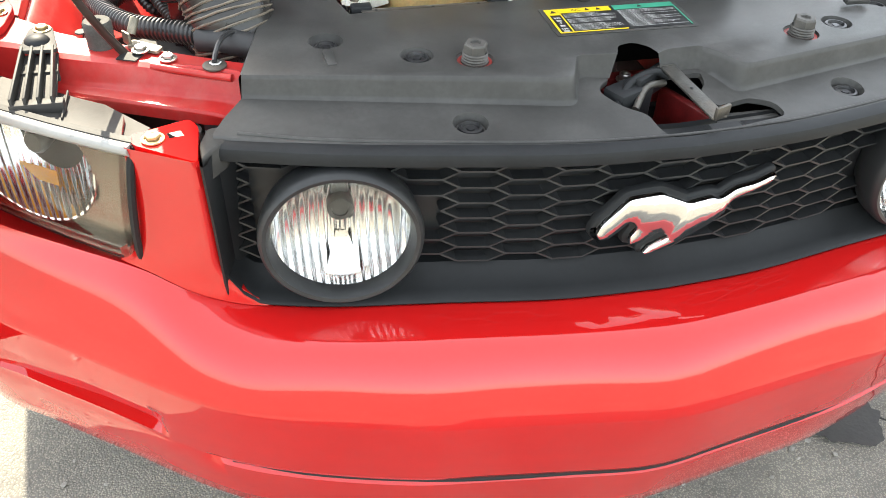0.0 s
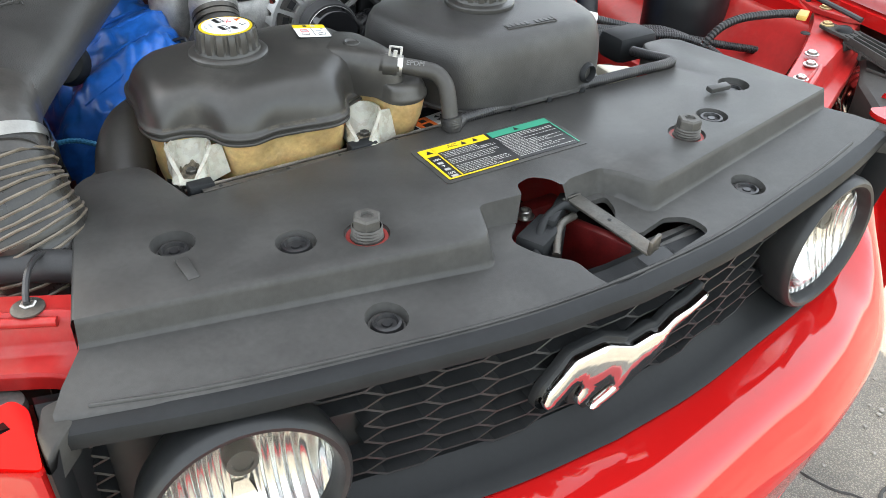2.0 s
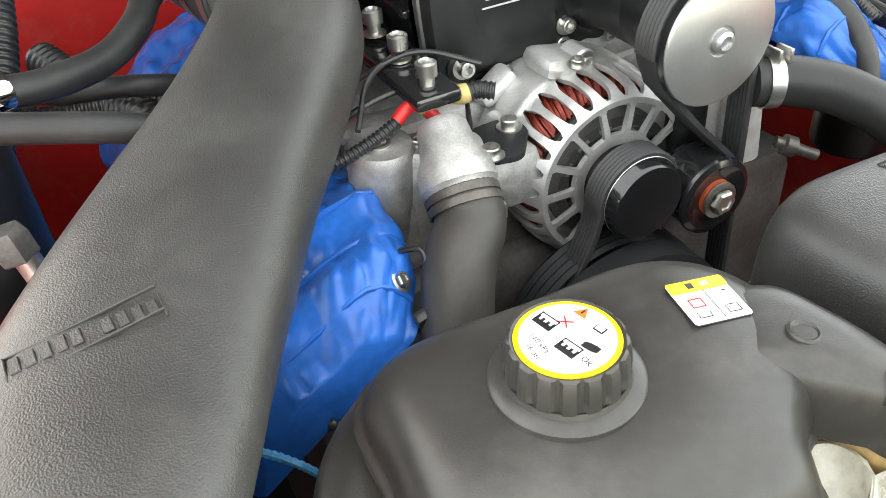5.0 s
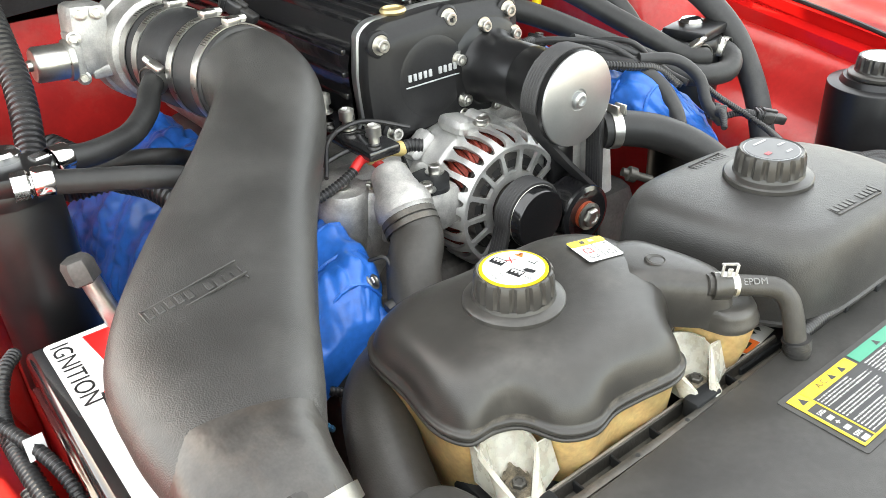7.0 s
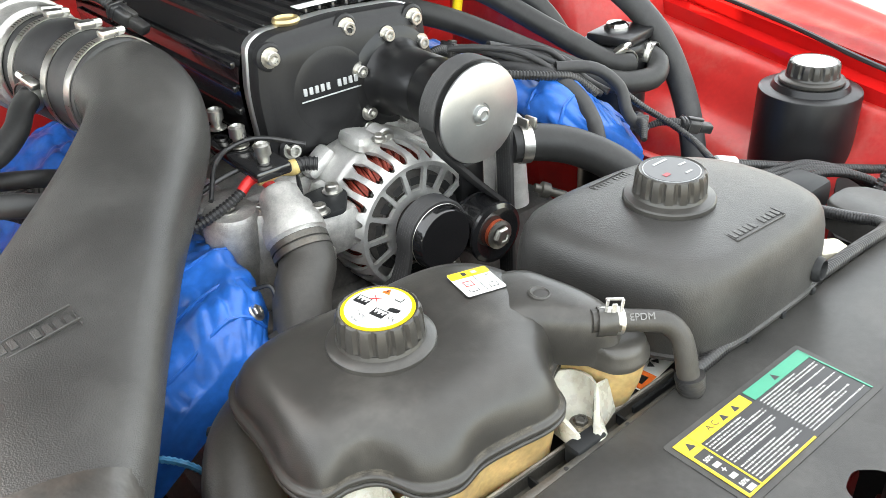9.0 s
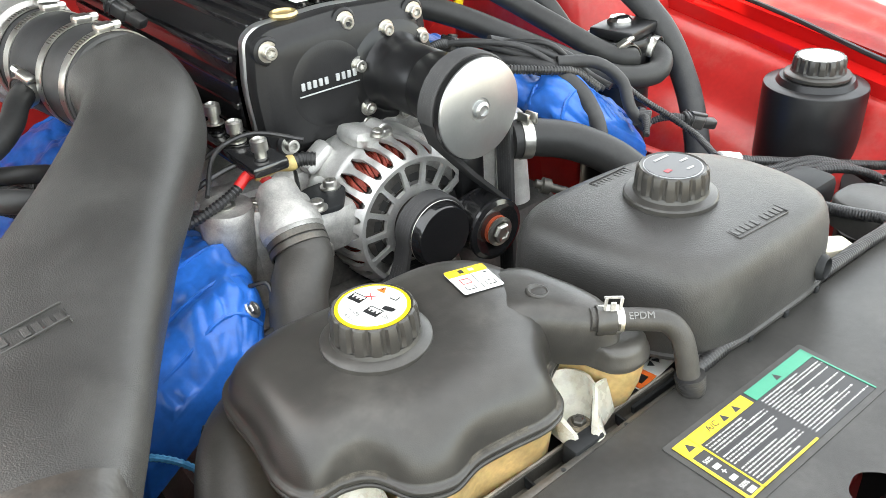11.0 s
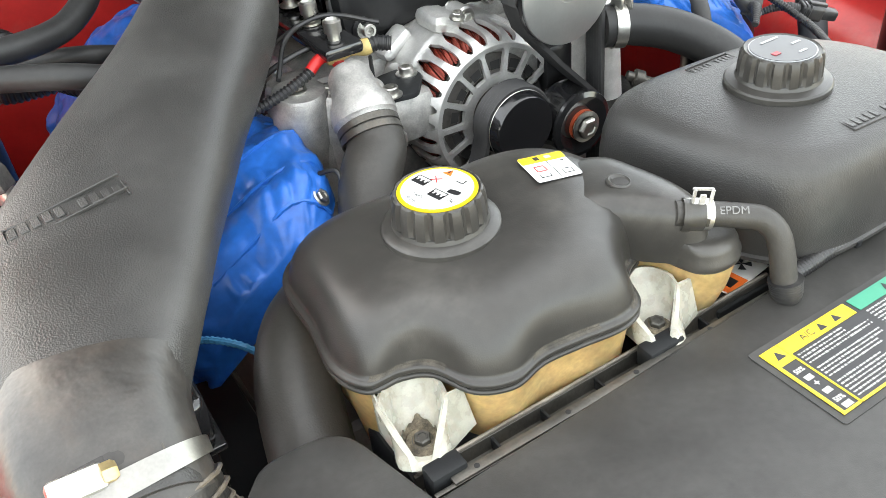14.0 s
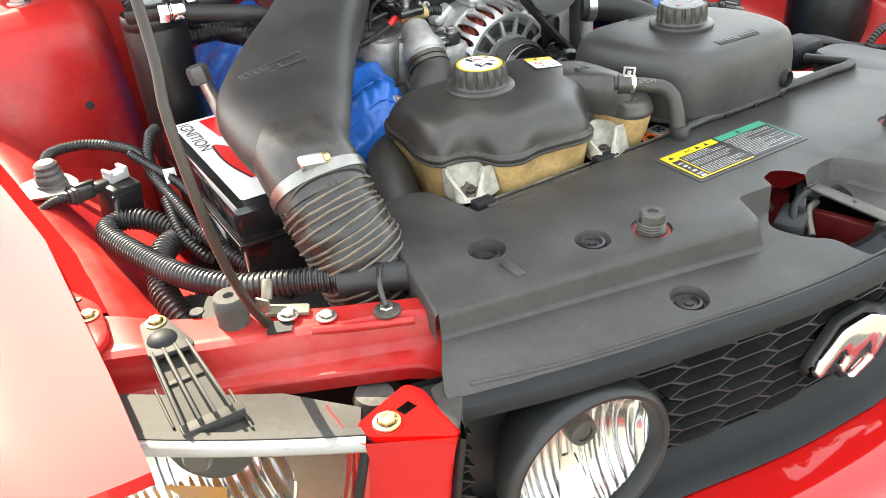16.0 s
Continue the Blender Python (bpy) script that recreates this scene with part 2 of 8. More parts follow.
def solo(name, bm, material, label, category, group="", kind="", angle=38):
    """A thing that is one mesh."""
    c = sum((v.co for v in bm.verts), Vector()) / max(1, len(bm.verts))
    low = min(v.co.z for v in bm.verts)
    base = Vector((c.x, c.y, low))
    bmesh.ops.translate(bm, verts=bm.verts, vec=-base)
    bmesh.ops.recalc_face_normals(bm, faces=bm.faces)
    me = bpy.data.meshes.new(name)
    bm.to_mesh(me)
    bm.free()
    me.materials.append(material)
    me.shade_smooth()
    me.set_sharp_from_angle(angle=radians(angle))
    ob = tagged(new(name, me), label, category, group, kind)
    ob.location = base
    BASE[ob] = base
    return ob


def piece(name, mesh, m, parent, label=""):
    """A repeat of a shared mesh under a thing or a part, at the world pose m."""
    ob = new(name, mesh)
    ob.parent = parent
    ob.matrix_basis = Matrix.Translation(-BASE[parent]) @ m
    BASE[ob] = BASE[parent]
    if label:
        ob["label"] = label
    return ob


def shared(name, bm, material, angle=38):
    bmesh.ops.recalc_face_normals(bm, faces=bm.faces)
    me = bpy.data.meshes.new(name)
    bm.to_mesh(me)
    bm.free()
    me.materials.append(material)
    me.shade_smooth()
    me.set_sharp_from_angle(angle=radians(angle))
    return me


def BM():
    return bmesh.new()


def turn_to(axis):
    return Vector(axis).normalized().to_track_quat("Z", "Y").to_matrix()


def ring_faces(bm, a, b, closed=True):
    n = len(a)
    for i in range(n if closed else n - 1):
        j = (i + 1) % n
        try:
            bm.faces.new((a[i], a[j], b[j], b[i]))
        except ValueError:
            pass


def rev(bm, prof, o, axis=(0, 0, 1), n=32, squash=1.0):
    """Turns a profile of (radius, height) round an axis through o."""
    q = turn_to(axis)
    o = Vector(o)
    last = None
    for r, h in prof:
        if r < 1e-6:
            cur = [bm.verts.new(o + q @ Vector((0, 0, h)))]
        else:
            cur = [bm.verts.new(o + q @ Vector((r * math.cos(2 * math.pi * i / n), squash * r * math.sin(2 * math.pi * i / n), h))) for i in range(n)]
        if last:
            if len(last) == 1 and len(cur) == n:
                for i in range(n):
                    bm.faces.new((last[0], cur[i], cur[(i + 1) % n]))
            elif len(cur) == 1 and len(last) == n:
                for i in range(n):
                    bm.faces.new((last[i], last[(i + 1) % n], cur[0]))
            elif len(cur) == n:
                ring_faces(bm, last, cur)
        last = cur
    return bm


def smooth(pts, step=0.01):
    """A Catmull-Rom line through the points, in even steps."""
    p = [Vector(v) for v in pts]
    p = [p[0] * 2 - p[1]] + p + [p[-1] * 2 - p[-2]]
    fine = []
    for i in range(1, len(p) - 2):
        for k in range(24):
            t = k / 24
            fine.append(0.5 * (2 * p[i] + (p[i + 1] - p[i - 1]) * t + (2 * p[i - 1] - 5 * p[i] + 4 * p[i + 1] - p[i + 2]) * t * t + (3 * p[i] - p[i - 1] - 3 * p[i + 1] + p[i + 2]) * t ** 3))
    fine.append(p[-2].copy())
    lengths = [0.0]
    for a, b in zip(fine, fine[1:]):
        lengths.append(lengths[-1] + (b - a).length)
    total = lengths[-1]
    count = max(2, int(total / step) + 1)
    out, k = [], 0
    for i in range(count):
        s = total * i / (count - 1)
        while k < len(lengths) - 2 and lengths[k + 1] < s:
            k += 1
        f = (s - lengths[k]) / max(1e-9, lengths[k + 1] - lengths[k])
        out.append(fine[k].lerp(fine[k + 1], f))
    return out, total


def tube(bm, pts, r, n=14, step=0.008, caps=True, rib=0.0, pitch=0.006, flat=1.0, up=None, square=0.0):
    """A hose along smoothed points. r: a radius, or a function of 0..1. rib: depth of its rings, pitch apart."""
    line, total = smooth(pts, pitch / 4 if rib else step)
    rad = r if callable(r) else (lambda u: r)
    t0 = (line[1] - line[0]).normalized()
    nrm = Vector(up) if up else (Vector((0, 0, 1)) if abs(t0.z) < 0.9 else Vector((1, 0, 0)))
    nrm = (nrm - t0 * nrm.dot(t0)).normalized()
    last, first = None, None
    for i, c in enumerate(line):
        t = (line[min(i + 1, len(line) - 1)] - line[max(i - 1, 0)]).normalized()
        nrm = (nrm - t * nrm.dot(t)).normalized()
        side = t.cross(nrm)
        rr = rad(i / (len(line) - 1))
        fl = flat(i / (len(line) - 1)) if callable(flat) else flat
        if rib:
            rr -= rib * (1 if i % 4 in (0, 1) else 0)
        cur = []
        for k in range(n):
            ca, sa = math.cos(2 * math.pi * k / n), math.sin(2 * math.pi * k / n)
            if square:
                ca, sa = math.copysign(abs(ca) ** (1 - square), ca), math.copysign(abs(sa) ** (1 - square), sa)
            cur.append(bm.verts.new(c + (nrm * ca + side * fl * sa) * rr))
        if last:
            ring_faces(bm, last, cur)
        first, last = first or cur, cur
    if caps:
        bm.faces.new(first)
        bm.faces.new(last)
    return bm


def rbox(bm, c, size, r=0.003, m=None, seg=2):
    """A box with rounded edges round c, turned by m."""
    made = bmesh.ops.create_cube(bm, size=1.0)["verts"]
    for v in made:
        v.co = Vector((v.co.x * size[0], v.co.y * size[1], v.co.z * size[2]))
    if r > 0:
        edges = list({e for v in made for e in v.link_edges})
        out = bmesh.ops.bevel(bm, geom=edges, offset=min(r, 0.49 * min(size)), segments=seg, affect="EDGES", profile=0.5)
        made = list({v for f in out["faces"] for v in f.verts} | {v for v in made if v.is_valid})
    mm = Matrix.Translation(c) @ (m.to_4x4() if m else Matrix.Identity(4))
    for v in made:
        v.co = mm @ v.co
    return bm


def rounded(poly, r, k=4, closed=True):
    """A polygon with its corners rounded, k points a corner. r: one radius or one a corner."""
    n = len(poly)
    out = []
    for i in range(n):
        p = Vector(poly[i]).to_2d() if len(poly[i]) == 2 else Vector(poly[i][:2])
        rr = r[i] if isinstance(r, (list, tuple)) else r
        if (not closed and i in (0, n - 1)) or rr <= 0:
            out.append(p)
            continue
        a, b = Vector(poly[i - 1][:2]), Vector(poly[(i + 1) % n][:2])
        da, db = (a - p), (b - p)
        d = min(rr, 0.45 * da.length, 0.45 * db.length)
        pa, pb = p + da.normalized() * d, p + db.normalized() * d
        for j in range(k + 1):
            t = j / k
            out.append(pa * (1 - t) ** 2 + p * 2 * t * (1 - t) + pb * t * t)
    return out


def plate(bm, outer, holes, zf, skirt=0.0):
    """A sheet at height zf(x, y) inside an outline with holes; a skirt hangs from the outline. Returns the hole loops."""
    edges, loops = [], []
    for poly in [outer] + holes:
        vs = [bm.verts.new((p[0], p[1], zf(p[0], p[1]))) for p in poly]
        loops.append(vs)
        edges += [bm.edges.new((vs[i], vs[(i + 1) % len(vs)])) for i in range(len(vs))]
    bmesh.ops.triangle_fill(bm, edges=edges, use_beauty=True, use_dissolve=False, normal=(0, 0, 1))
    if skirt:
        low = [bm.verts.new(v.co + Vector((0, 0, -skirt))) for v in loops[0]]
        ring_faces(bm, loops[0], low)
    return loops


def prism(bm, poly, z0, z1, bev=0.0, m=None):
    """An upright slab from a 2D outline, its top edge softened by a chamfer."""
    m = m or Matrix.Identity(4)
    c = sum((Vector(p).to_2d() for p in poly), Vector((0, 0))) / len(poly)

    def ring(z, inset):
        out = []
        for p in poly:
            d = Vector(p) - c
            q = c + d * max(0.05, (1 - inset / max(d.length, 1e-6)))
            out.append(bm.verts.new(m @ Vector((q.x, q.y, z))))
        return out

    rings = [ring(z0, 0), ring(z1 - bev, 0)]
    if bev:
        rings += [ring(z1 - bev * 0.3, bev * 0.3), ring(z1, bev)]
    for a, b in zip(rings, rings[1:]):
        ring_faces(bm, a, b)
    bm.faces.new(rings[-1])
    bm.faces.new(rings[0])
    return bm


def disc(x, y, r, n=24):
    return [(x + r * math.cos(2 * math.pi * i / n), y + r * math.sin(2 * math.pi * i / n)) for i in range(n)]


def sheet(bm, f, nu, nv):
    """A grid of points f(u, v), u and v from 0 to 1."""
    g = [[bm.verts.new(f(i / nu, j / nv)) for j in range(nv + 1)] for i in range(nu + 1)]
    for i in range(nu):
        for j in range(nv):
            bm.faces.new((g[i][j], g[i + 1][j], g[i + 1][j + 1], g[i][j + 1]))
    return g


def curve_at(table):
    """A smooth function through (x, value) pairs."""
    xs = [a for a, _ in table]
    ys = [b for _, b in table]
    sl = [(ys[min(i + 1, len(ys) - 1)] - ys[max(i - 1, 0)]) / (xs[min(i + 1, len(xs) - 1)] - xs[max(i - 1, 0)]) for i in range(len(xs))]

    def f(x):
        x = min(max(x, xs[0]), xs[-1])
        i = max(k for k in range(len(xs) - 1) if xs[k] <= x)
        h = xs[i + 1] - xs[i]
        t = (x - xs[i]) / h
        return ys[i] * (1 + 2 * t) * (1 - t) ** 2 + sl[i] * h * t * (1 - t) ** 2 + ys[i + 1] * t * t * (3 - 2 * t) - sl[i + 1] * h * t * t * (1 - t)

    return f


def hexhead(r=0.0075, h=0.006, flange=0.011):
    bm = BM()
    rev(bm, [(0, 0), (flange, 0), (flange, 0.0015), (r * 1.1, 0.0022)], (0, 0, 0), n=20)
    rev(bm, [(r, 0.0018), (r, h - 0.001), (r * 0.85, h), (r * 0.55, h), (r * 0.5, h - 0.001), (0, h - 0.001)], (0, 0, 0), n=6)
    return bm


def caphead(r=0.0065, h=0.008):
    bm = BM()
    rev(bm, [(r * 1.5, 0), (r * 1.5, 0.0012), (r, 0.0014), (r, h - 0.0008), (r * 0.9, h), (r * 0.58, h)], (0, 0, 0), n=18)
    rev(bm, [(r * 0.6, h), (r * 0.55, h - 0.004), (0, h - 0.004)], (0, 0, 0), n=6)
    return bm


HEX = shared("hex_bolt", hexhead(), STEEL, 30)
HEXBRASS = shared("hex_bolt_yellow", hexhead(), BRASS, 30)
CAPHEAD = shared("socket_bolt", caphead(), STEEL, 30)


def at(x, y, z, axis=(0, 0, 1), s=1.0):
    return Matrix.Translation((x, y, z)) @ turn_to(axis).to_4x4() @ Matrix.Diagonal((s, s, s, 1))


def top_z(ob, x, y):
    """The height of the highest face of a part above the plan point (x, y)."""
    base, vs, best = BASE[ob], ob.data.vertices, None
    x, y = x - base.x, y - base.y
    for f in ob.data.polygons:
        ids = list(f.vertices)
        a = vs[ids[0]].co
        for k in range(1, len(ids) - 1):
            b, c = vs[ids[k]].co, vs[ids[k + 1]].co
            den = (b.y - c.y) * (a.x - c.x) + (c.x - b.x) * (a.y - c.y)
            if abs(den) < 1e-12:
                continue
            u = ((b.y - c.y) * (x - c.x) + (c.x - b.x) * (y - c.y)) / den
            v = ((c.y - a.y) * (x - c.x) + (a.x - c.x) * (y - c.y)) / den
            if u >= 0 and v >= 0 and u + v <= 1:
                z = u * a.z + v * b.z + (1 - u - v) * c.z
                best = z if best is None else max(best, z)
    return (best if best is not None else 0.0) + base.z


def text(name, words, size, m, material, parent, spread=1.0, depth=0.0):
    """Letters of the built-in font, as a mesh, lying in the plane of the pose m."""
    c = bpy.data.curves.new(name, "FONT")
    c.body, c.size, c.align_x, c.align_y, c.extrude, c.space_character = words, size, "CENTER", "CENTER", depth, spread
    tmp = bpy.data.objects.new(name, c)
    me = bpy.data.meshes.new_from_object(tmp)
    bpy.data.objects.remove(tmp)
    me.materials.clear()
    me.materials.append(material)
    return piece(name, me, m, parent)

# ==== built parts ====

# ---- ground ----
def ground():
    bm = BM()

    def far(u):
        s = 2 * u - 1
        return 2.2 * s + math.copysign(abs(s) ** 7, s) * 600

    def f(u, v):
        x, y = far(u), far(v)
        near = max(0.0, 1 - math.hypot(x, y) / 3)
        return Vector((x, y, 0.006 * near * noise.noise(Vector((x * 5, y * 5, 0)))))

    sheet(bm, f, 120, 120)
    solo("ground", bm, ASPHALT, "worn grey asphalt with sandy grit and cracks", "ground", kind="structure")
    bm = BM()
    pts = []
    for i in range(90):
        a = 2 * math.pi * i / 90
        r = 0.08 + 0.04 * noise.noise(Vector((math.cos(a) * 1.3, math.sin(a) * 1.3, 3))) + 0.012 * noise.noise(Vector((math.cos(a) * 5, math.sin(a) * 5, 7)))
        pts.append((0.61 + r * 1.1 * math.cos(a), 0.03 + r * 0.75 * math.sin(a)))
    plate(bm, pts, [], lambda x, y: 0.009)
    solo("wet_patch", bm, WET, "dark wet oily patch on the asphalt", "stain", kind="structure")
    for k, line in enumerate(([(0.68, 0.03), (0.723, -0.017), (0.735, -0.06), (0.752, -0.103), (0.775, -0.13), (0.79, -0.17), (0.85, -0.24)], [(0.79, -0.17), (0.84, -0.15), (0.93, -0.17)])):
        bm = BM()
        tube(bm, [(x, y, 0.001) for x, y in line], lambda u: 0.004 + 0.003 * noise.noise(Vector((u * 18, k, 0))), 6, 0.01)
        solo("crack", bm, WET, "dark tarry crack in the worn asphalt", "crack", kind="structure")
    bm = BM()
    rnd = random.Random(5)
    for i in range(900):
        x, y = rnd.uniform(-1.6, 1.9), rnd.uniform(-1.2, 0.6)
        s = rnd.uniform(0.0015, 0.006)
        c = Vector((x, y, s * 0.5))
        made = bmesh.ops.create_icosphere(bm, subdivisions=1, radius=s)["verts"]
        for v in made:
            v.co = c + Vector((v.co.x * rnd.uniform(0.7, 1.3), v.co.y, v.co.z * 0.6)) * rnd.uniform(0.85, 1.1)
    solo("loose_gravel", bm, mat("grit", (0.30, 0.28, 0.25), 0.9, 0, 0.3, 60, 0.2), "scattered pale gravel grit on asphalt", "gravel", kind="stuff")


ground()

# ---- car body ----
body = thing("car", (0, 0.5, 0), "bright red two-door car with its bonnet propped open", "car")

edge_y = curve_at([(0, -0.170), (0.12, -0.163), (0.24, -0.143), (0.36, -0.119), (0.47, -0.088)])
crease_y = curve_at([(0, -0.2795), (0.02, -0.2790), (0.05, -0.2755), (0.10, -0.268), (0.20, -0.253), (0.28, -0.241), (0.36, -0.220), (0.44, -0.193), (0.50, -0.166), (0.56, -0.127), (0.64, -0.066), (0.747, 0.014), (0.85, 0.10), (0.93, 0.26)])
lip_y = curve_at([(0, -0.170), (0.12, -0.163), (0.24, -0.143), (0.36, -0.119), (0.47, -0.088), (0.52, -0.070), (0.56, -0.048), (0.64, 0.002), (0.72, 0.054), (0.82, 0.13), (0.93, 0.30)])
lip_z = curve_at([(0, 0.640), (0.24, 0.638), (0.44, 0.630), (0.50, 0.640), (0.56, 0.662), (0.64, 0.668), (0.72, 0.672), (0.82, 0.68), (0.93, 0.70)])


def bumper():
    bm = BM()

    def profile(x):
        ax = abs(x)
        ya, za, yc, zc = lip_y(ax), lip_z(ax), crease_y(ax), 0.550 + 0.03 * max(0, ax - 0.5)
        d = yc - ya
        h = za - zc
        w = min(1, max(0, (ax - 0.35) / 0.27))
        w = w * w * (3 - 2 * w)
        nose = ((0.15, 0.008, 0.07), (0.30, 0.018, 0.17), (0.45, 0.034, 0.315), (0.55, 0.056, 0.425), (0.64, 0.125, 0.53), (0.72, 0.23, 0.625), (0.80, 0.37, 0.725), (0.87, 0.53, 0.815), (0.93, 0.71, 0.90), (0.97, 0.85, 0.955))
        pts = [(ya + 0.03, za - 0.004), (ya + 0.004, za - 0.002), (ya, za), (ya - 0.005, za + 0.0004), *[(ya + k * d, za - (a * (1 - w) + b * w) * h) for k, a, b in nose], (yc, zc + 0.0005), (yc + 0.0008, zc - 0.006),
               (yc + 0.005, 0.52), (yc + 0.008, 0.50), (yc + 0.0105, 0.488), (yc + 0.0115, 0.483), (yc + 0.0135, 0.472), (yc + 0.016, 0.458), (yc + 0.0185, 0.446), (yc + 0.021, 0.436), (yc + 0.022, 0.431), (yc + 0.024, 0.424), (yc + 0.033, 0.418), (yc + 0.025, 0.411), (yc + 0.034, 0.37), (yc + 0.046, 0.33), (yc + 0.052, 0.305), (yc + 0.064, 0.296), (yc + 0.10, 0.292)]
        return pts

    def recess(ax, z):
        """Depth of the wedge-shaped side recess."""
        if not 0.574 < ax < 0.88 or not 0.431 < z < 0.4835:
            return 0.0
        return 0.015 * min(1, (ax - 0.574) / 0.022) * min(1, (0.88 - ax) / 0.22)

    cols = []
    nx = 310
    for i in range(nx + 1):
        x = -0.93 + 1.86 * i / nx
        col = []
        for y, z in profile(x):
            ax = abs(x)
            if z == 0.418 and ax > 0.50:
                y -= 0.0085 * min(1, (ax - 0.50) / 0.04)
            dip = recess(ax, z)
            col.append(bm.verts.new((x - math.copysign(dip * 0.55, x), y + dip * 0.8, z)))
        cols.append(col)
    for a, b in zip(cols, cols[1:]):
        ring_faces(bm, a, b, closed=False)
    skin = part("bumper", bm, RED, body, "glossy red bumper cover", 42)
    # black gap line of the lower lip
    bm = BM()
    tube(bm, [(x, crease_y(abs(x)) + 0.029, 0.4165) for x in (-0.5, -0.4, -0.25, -0.1, 0, 0.1, 0.25, 0.4, 0.5)], lambda u: 0.0035 * math.sin(math.pi * min(max(u, 0.02), 0.98)) ** 0.4, 6)
    part("lip_gap", bm, DARK, skin)
    for s in (-1, 1):
        # pillar between grille and headlamp
        bm = BM()

        def f(u, v):
            fl = max(0, (v - 0.70) / 0.30)
            x0 = 0.4765 + (0.546 - 0.4765) * u + 0.018 * u * v ** 2 - 0.046 * (1 - u) ** 1.5 * fl ** 2.4 + 0.020 * u ** 2 * fl ** 2.4
            yt = -0.124 + 0.040 * u
            yb = lip_y(x0) - 0.001
            zb = lip_z(x0) + 0.0015
            z = 0.838 - (0.838 - zb) * v
            y = yt + (yb - yt) * (v ** 0.8) + 0.014 * v * (1 - v)
            edge = 0.006 * (max(0, 1 - u * 12) ** 2 + max(0, 1 - (1 - u) * 12) ** 2) * (1 - fl)
            y -= 0.004 * fl ** 3 * (4 * u * (1 - u)) ** 0.5
            return Vector((s * x0, y + edge, z))

        sheet(bm, f, 20, 40)
        # its sides
        for u in (0.0, 1.0):
            g = [[bm.verts.new(f(u, j / 40) + Vector((0, d, 0))) for j in range(41)] for d in (0, 0.05)]
            ring_faces(bm, g[0], g[1], closed=False)
        part("bumper_pillar", bm, RED, skin, angle=55)
        # its bolted top flap with a square slot
        bm = BM()
        flap = [(s * 0.4775, -0.120), (s * 0.536, -0.082), (s * 0.5385, -0.066), (s * 0.484, -0.048), (s * 0.4755, -0.062)]
        slot = [(s * (0.496 + dx), -0.071 + dy) for dx, dy in ((-0.007, -0.004), (0.006, -0.007), (0.009, 0.002), (-0.004, 0.005))]
        plate(bm, rounded(flap, 0.006), [slot], lambda x, y: 0.8385 + 0.05 * (y + 0.08), 0.006)
        flapob = part("bumper_flap", bm, RED, skin)
        piece("bolt", HEXBRASS, at(s * 0.517, -0.077, 0.8388), flapob)
        bm = BM()
        rbox(bm, (s * 0.497, -0.073, 0.829), (0.018, 0.016, 0.006), 0.001)
        part("slot_clip", bm, TRIM, flapob)


bumper()


def fenders():
    for s in (-1, 1):
        bm = BM()

        def f(u, v):
            y = -0.052 + 1.55 * v
            edge_z = 0.868 + 0.075 * min(1, max(0, v)) ** 0.9
            x = 0.684 + 0.246 * math.sin(u * math.pi / 2) + 0.025 * max(0, y - 0.05) * (1 - u)
            front = 0.085 * u ** 1.6 if v == 0 else 0.085 * u ** 1.6 * max(0, 1 - v * 6)
            z = edge_z - 0.008 * u - 0.17 * (1 - math.cos(u * math.pi / 2)) ** 1.3
            lift = 0.045 * math.sin(math.pi * min(1, u * 1.1)) ** 2 * min(1, 0.25 + 2 * v)
            far = max(0, y - 0.30)
            return Vector((s * (x + 0.13 * far), y + front, z + lift + 0.06 * far))

        sheet(bm, f, 22, 40)
        # folded front edge and inner flange
        top = [f(i / 22, 0) for i in range(23)]
        a = [bm.verts.new(p) for p in top]
        b = [bm.verts.new(p + Vector((0, 0.002, -0.014))) for p in top]
        c = [bm.verts.new(p + Vector((0, 0.03, -0.018))) for p in top]
        ring_faces(bm, a, b, closed=False)
        ring_faces(bm, b, c, closed=False)
        inn = [f(0, j / 40) for j in range(41)]
        a = [bm.verts.new(p) for p in inn]
        b = [bm.verts.new(p + Vector((s * 0.003, 0, -0.020))) for p in inn]
        ring_faces(bm, a, b, closed=False)
        b = b[6:]
        c = [bm.verts.new(p + Vector((-s * 0.022, 0, -0.024))) for p in inn[6:]]
        d = [bm.verts.new(p + Vector((-s * 0.024, 0, -0.06))) for p in inn[6:]]
        for p, q in ((b, c), (c, d)):
            ring_faces(bm, p, q, closed=False)
        # side below
        sd = [f(1, j / 40) for j in range(41)]
        a = [bm.verts.new(p) for p in sd]
        b = [bm.verts.new(p + Vector((s * 0.012, 0, -0.14))) for p in sd]
        c = [bm.verts.new(p + Vector((-s * 0.01, 0, -0.36))) for p in sd]
        ring_faces(bm, a, b, closed=False)
        ring_faces(bm, b, c, closed=False)
        wing = part("fender", bm, RED, body, angle=50)
        if s > 0:
            # broad pressed flange beside the cable on the far wing
            bm = BM()
            sheet(bm, lambda u, v: f(0.02 + 0.42 * u, 0.06 + 0.90 * v) + Vector((0, 0, 0.004 + 0.003 * math.sin(3 * math.pi * u) ** 2)), 20, 40)
            bmesh.ops.solidify(bm, geom=bm.faces[:], thickness=0.002)
            part("fender_flange", bm, RED_IN, wing, "pressed red inner flange", 50)


fenders()


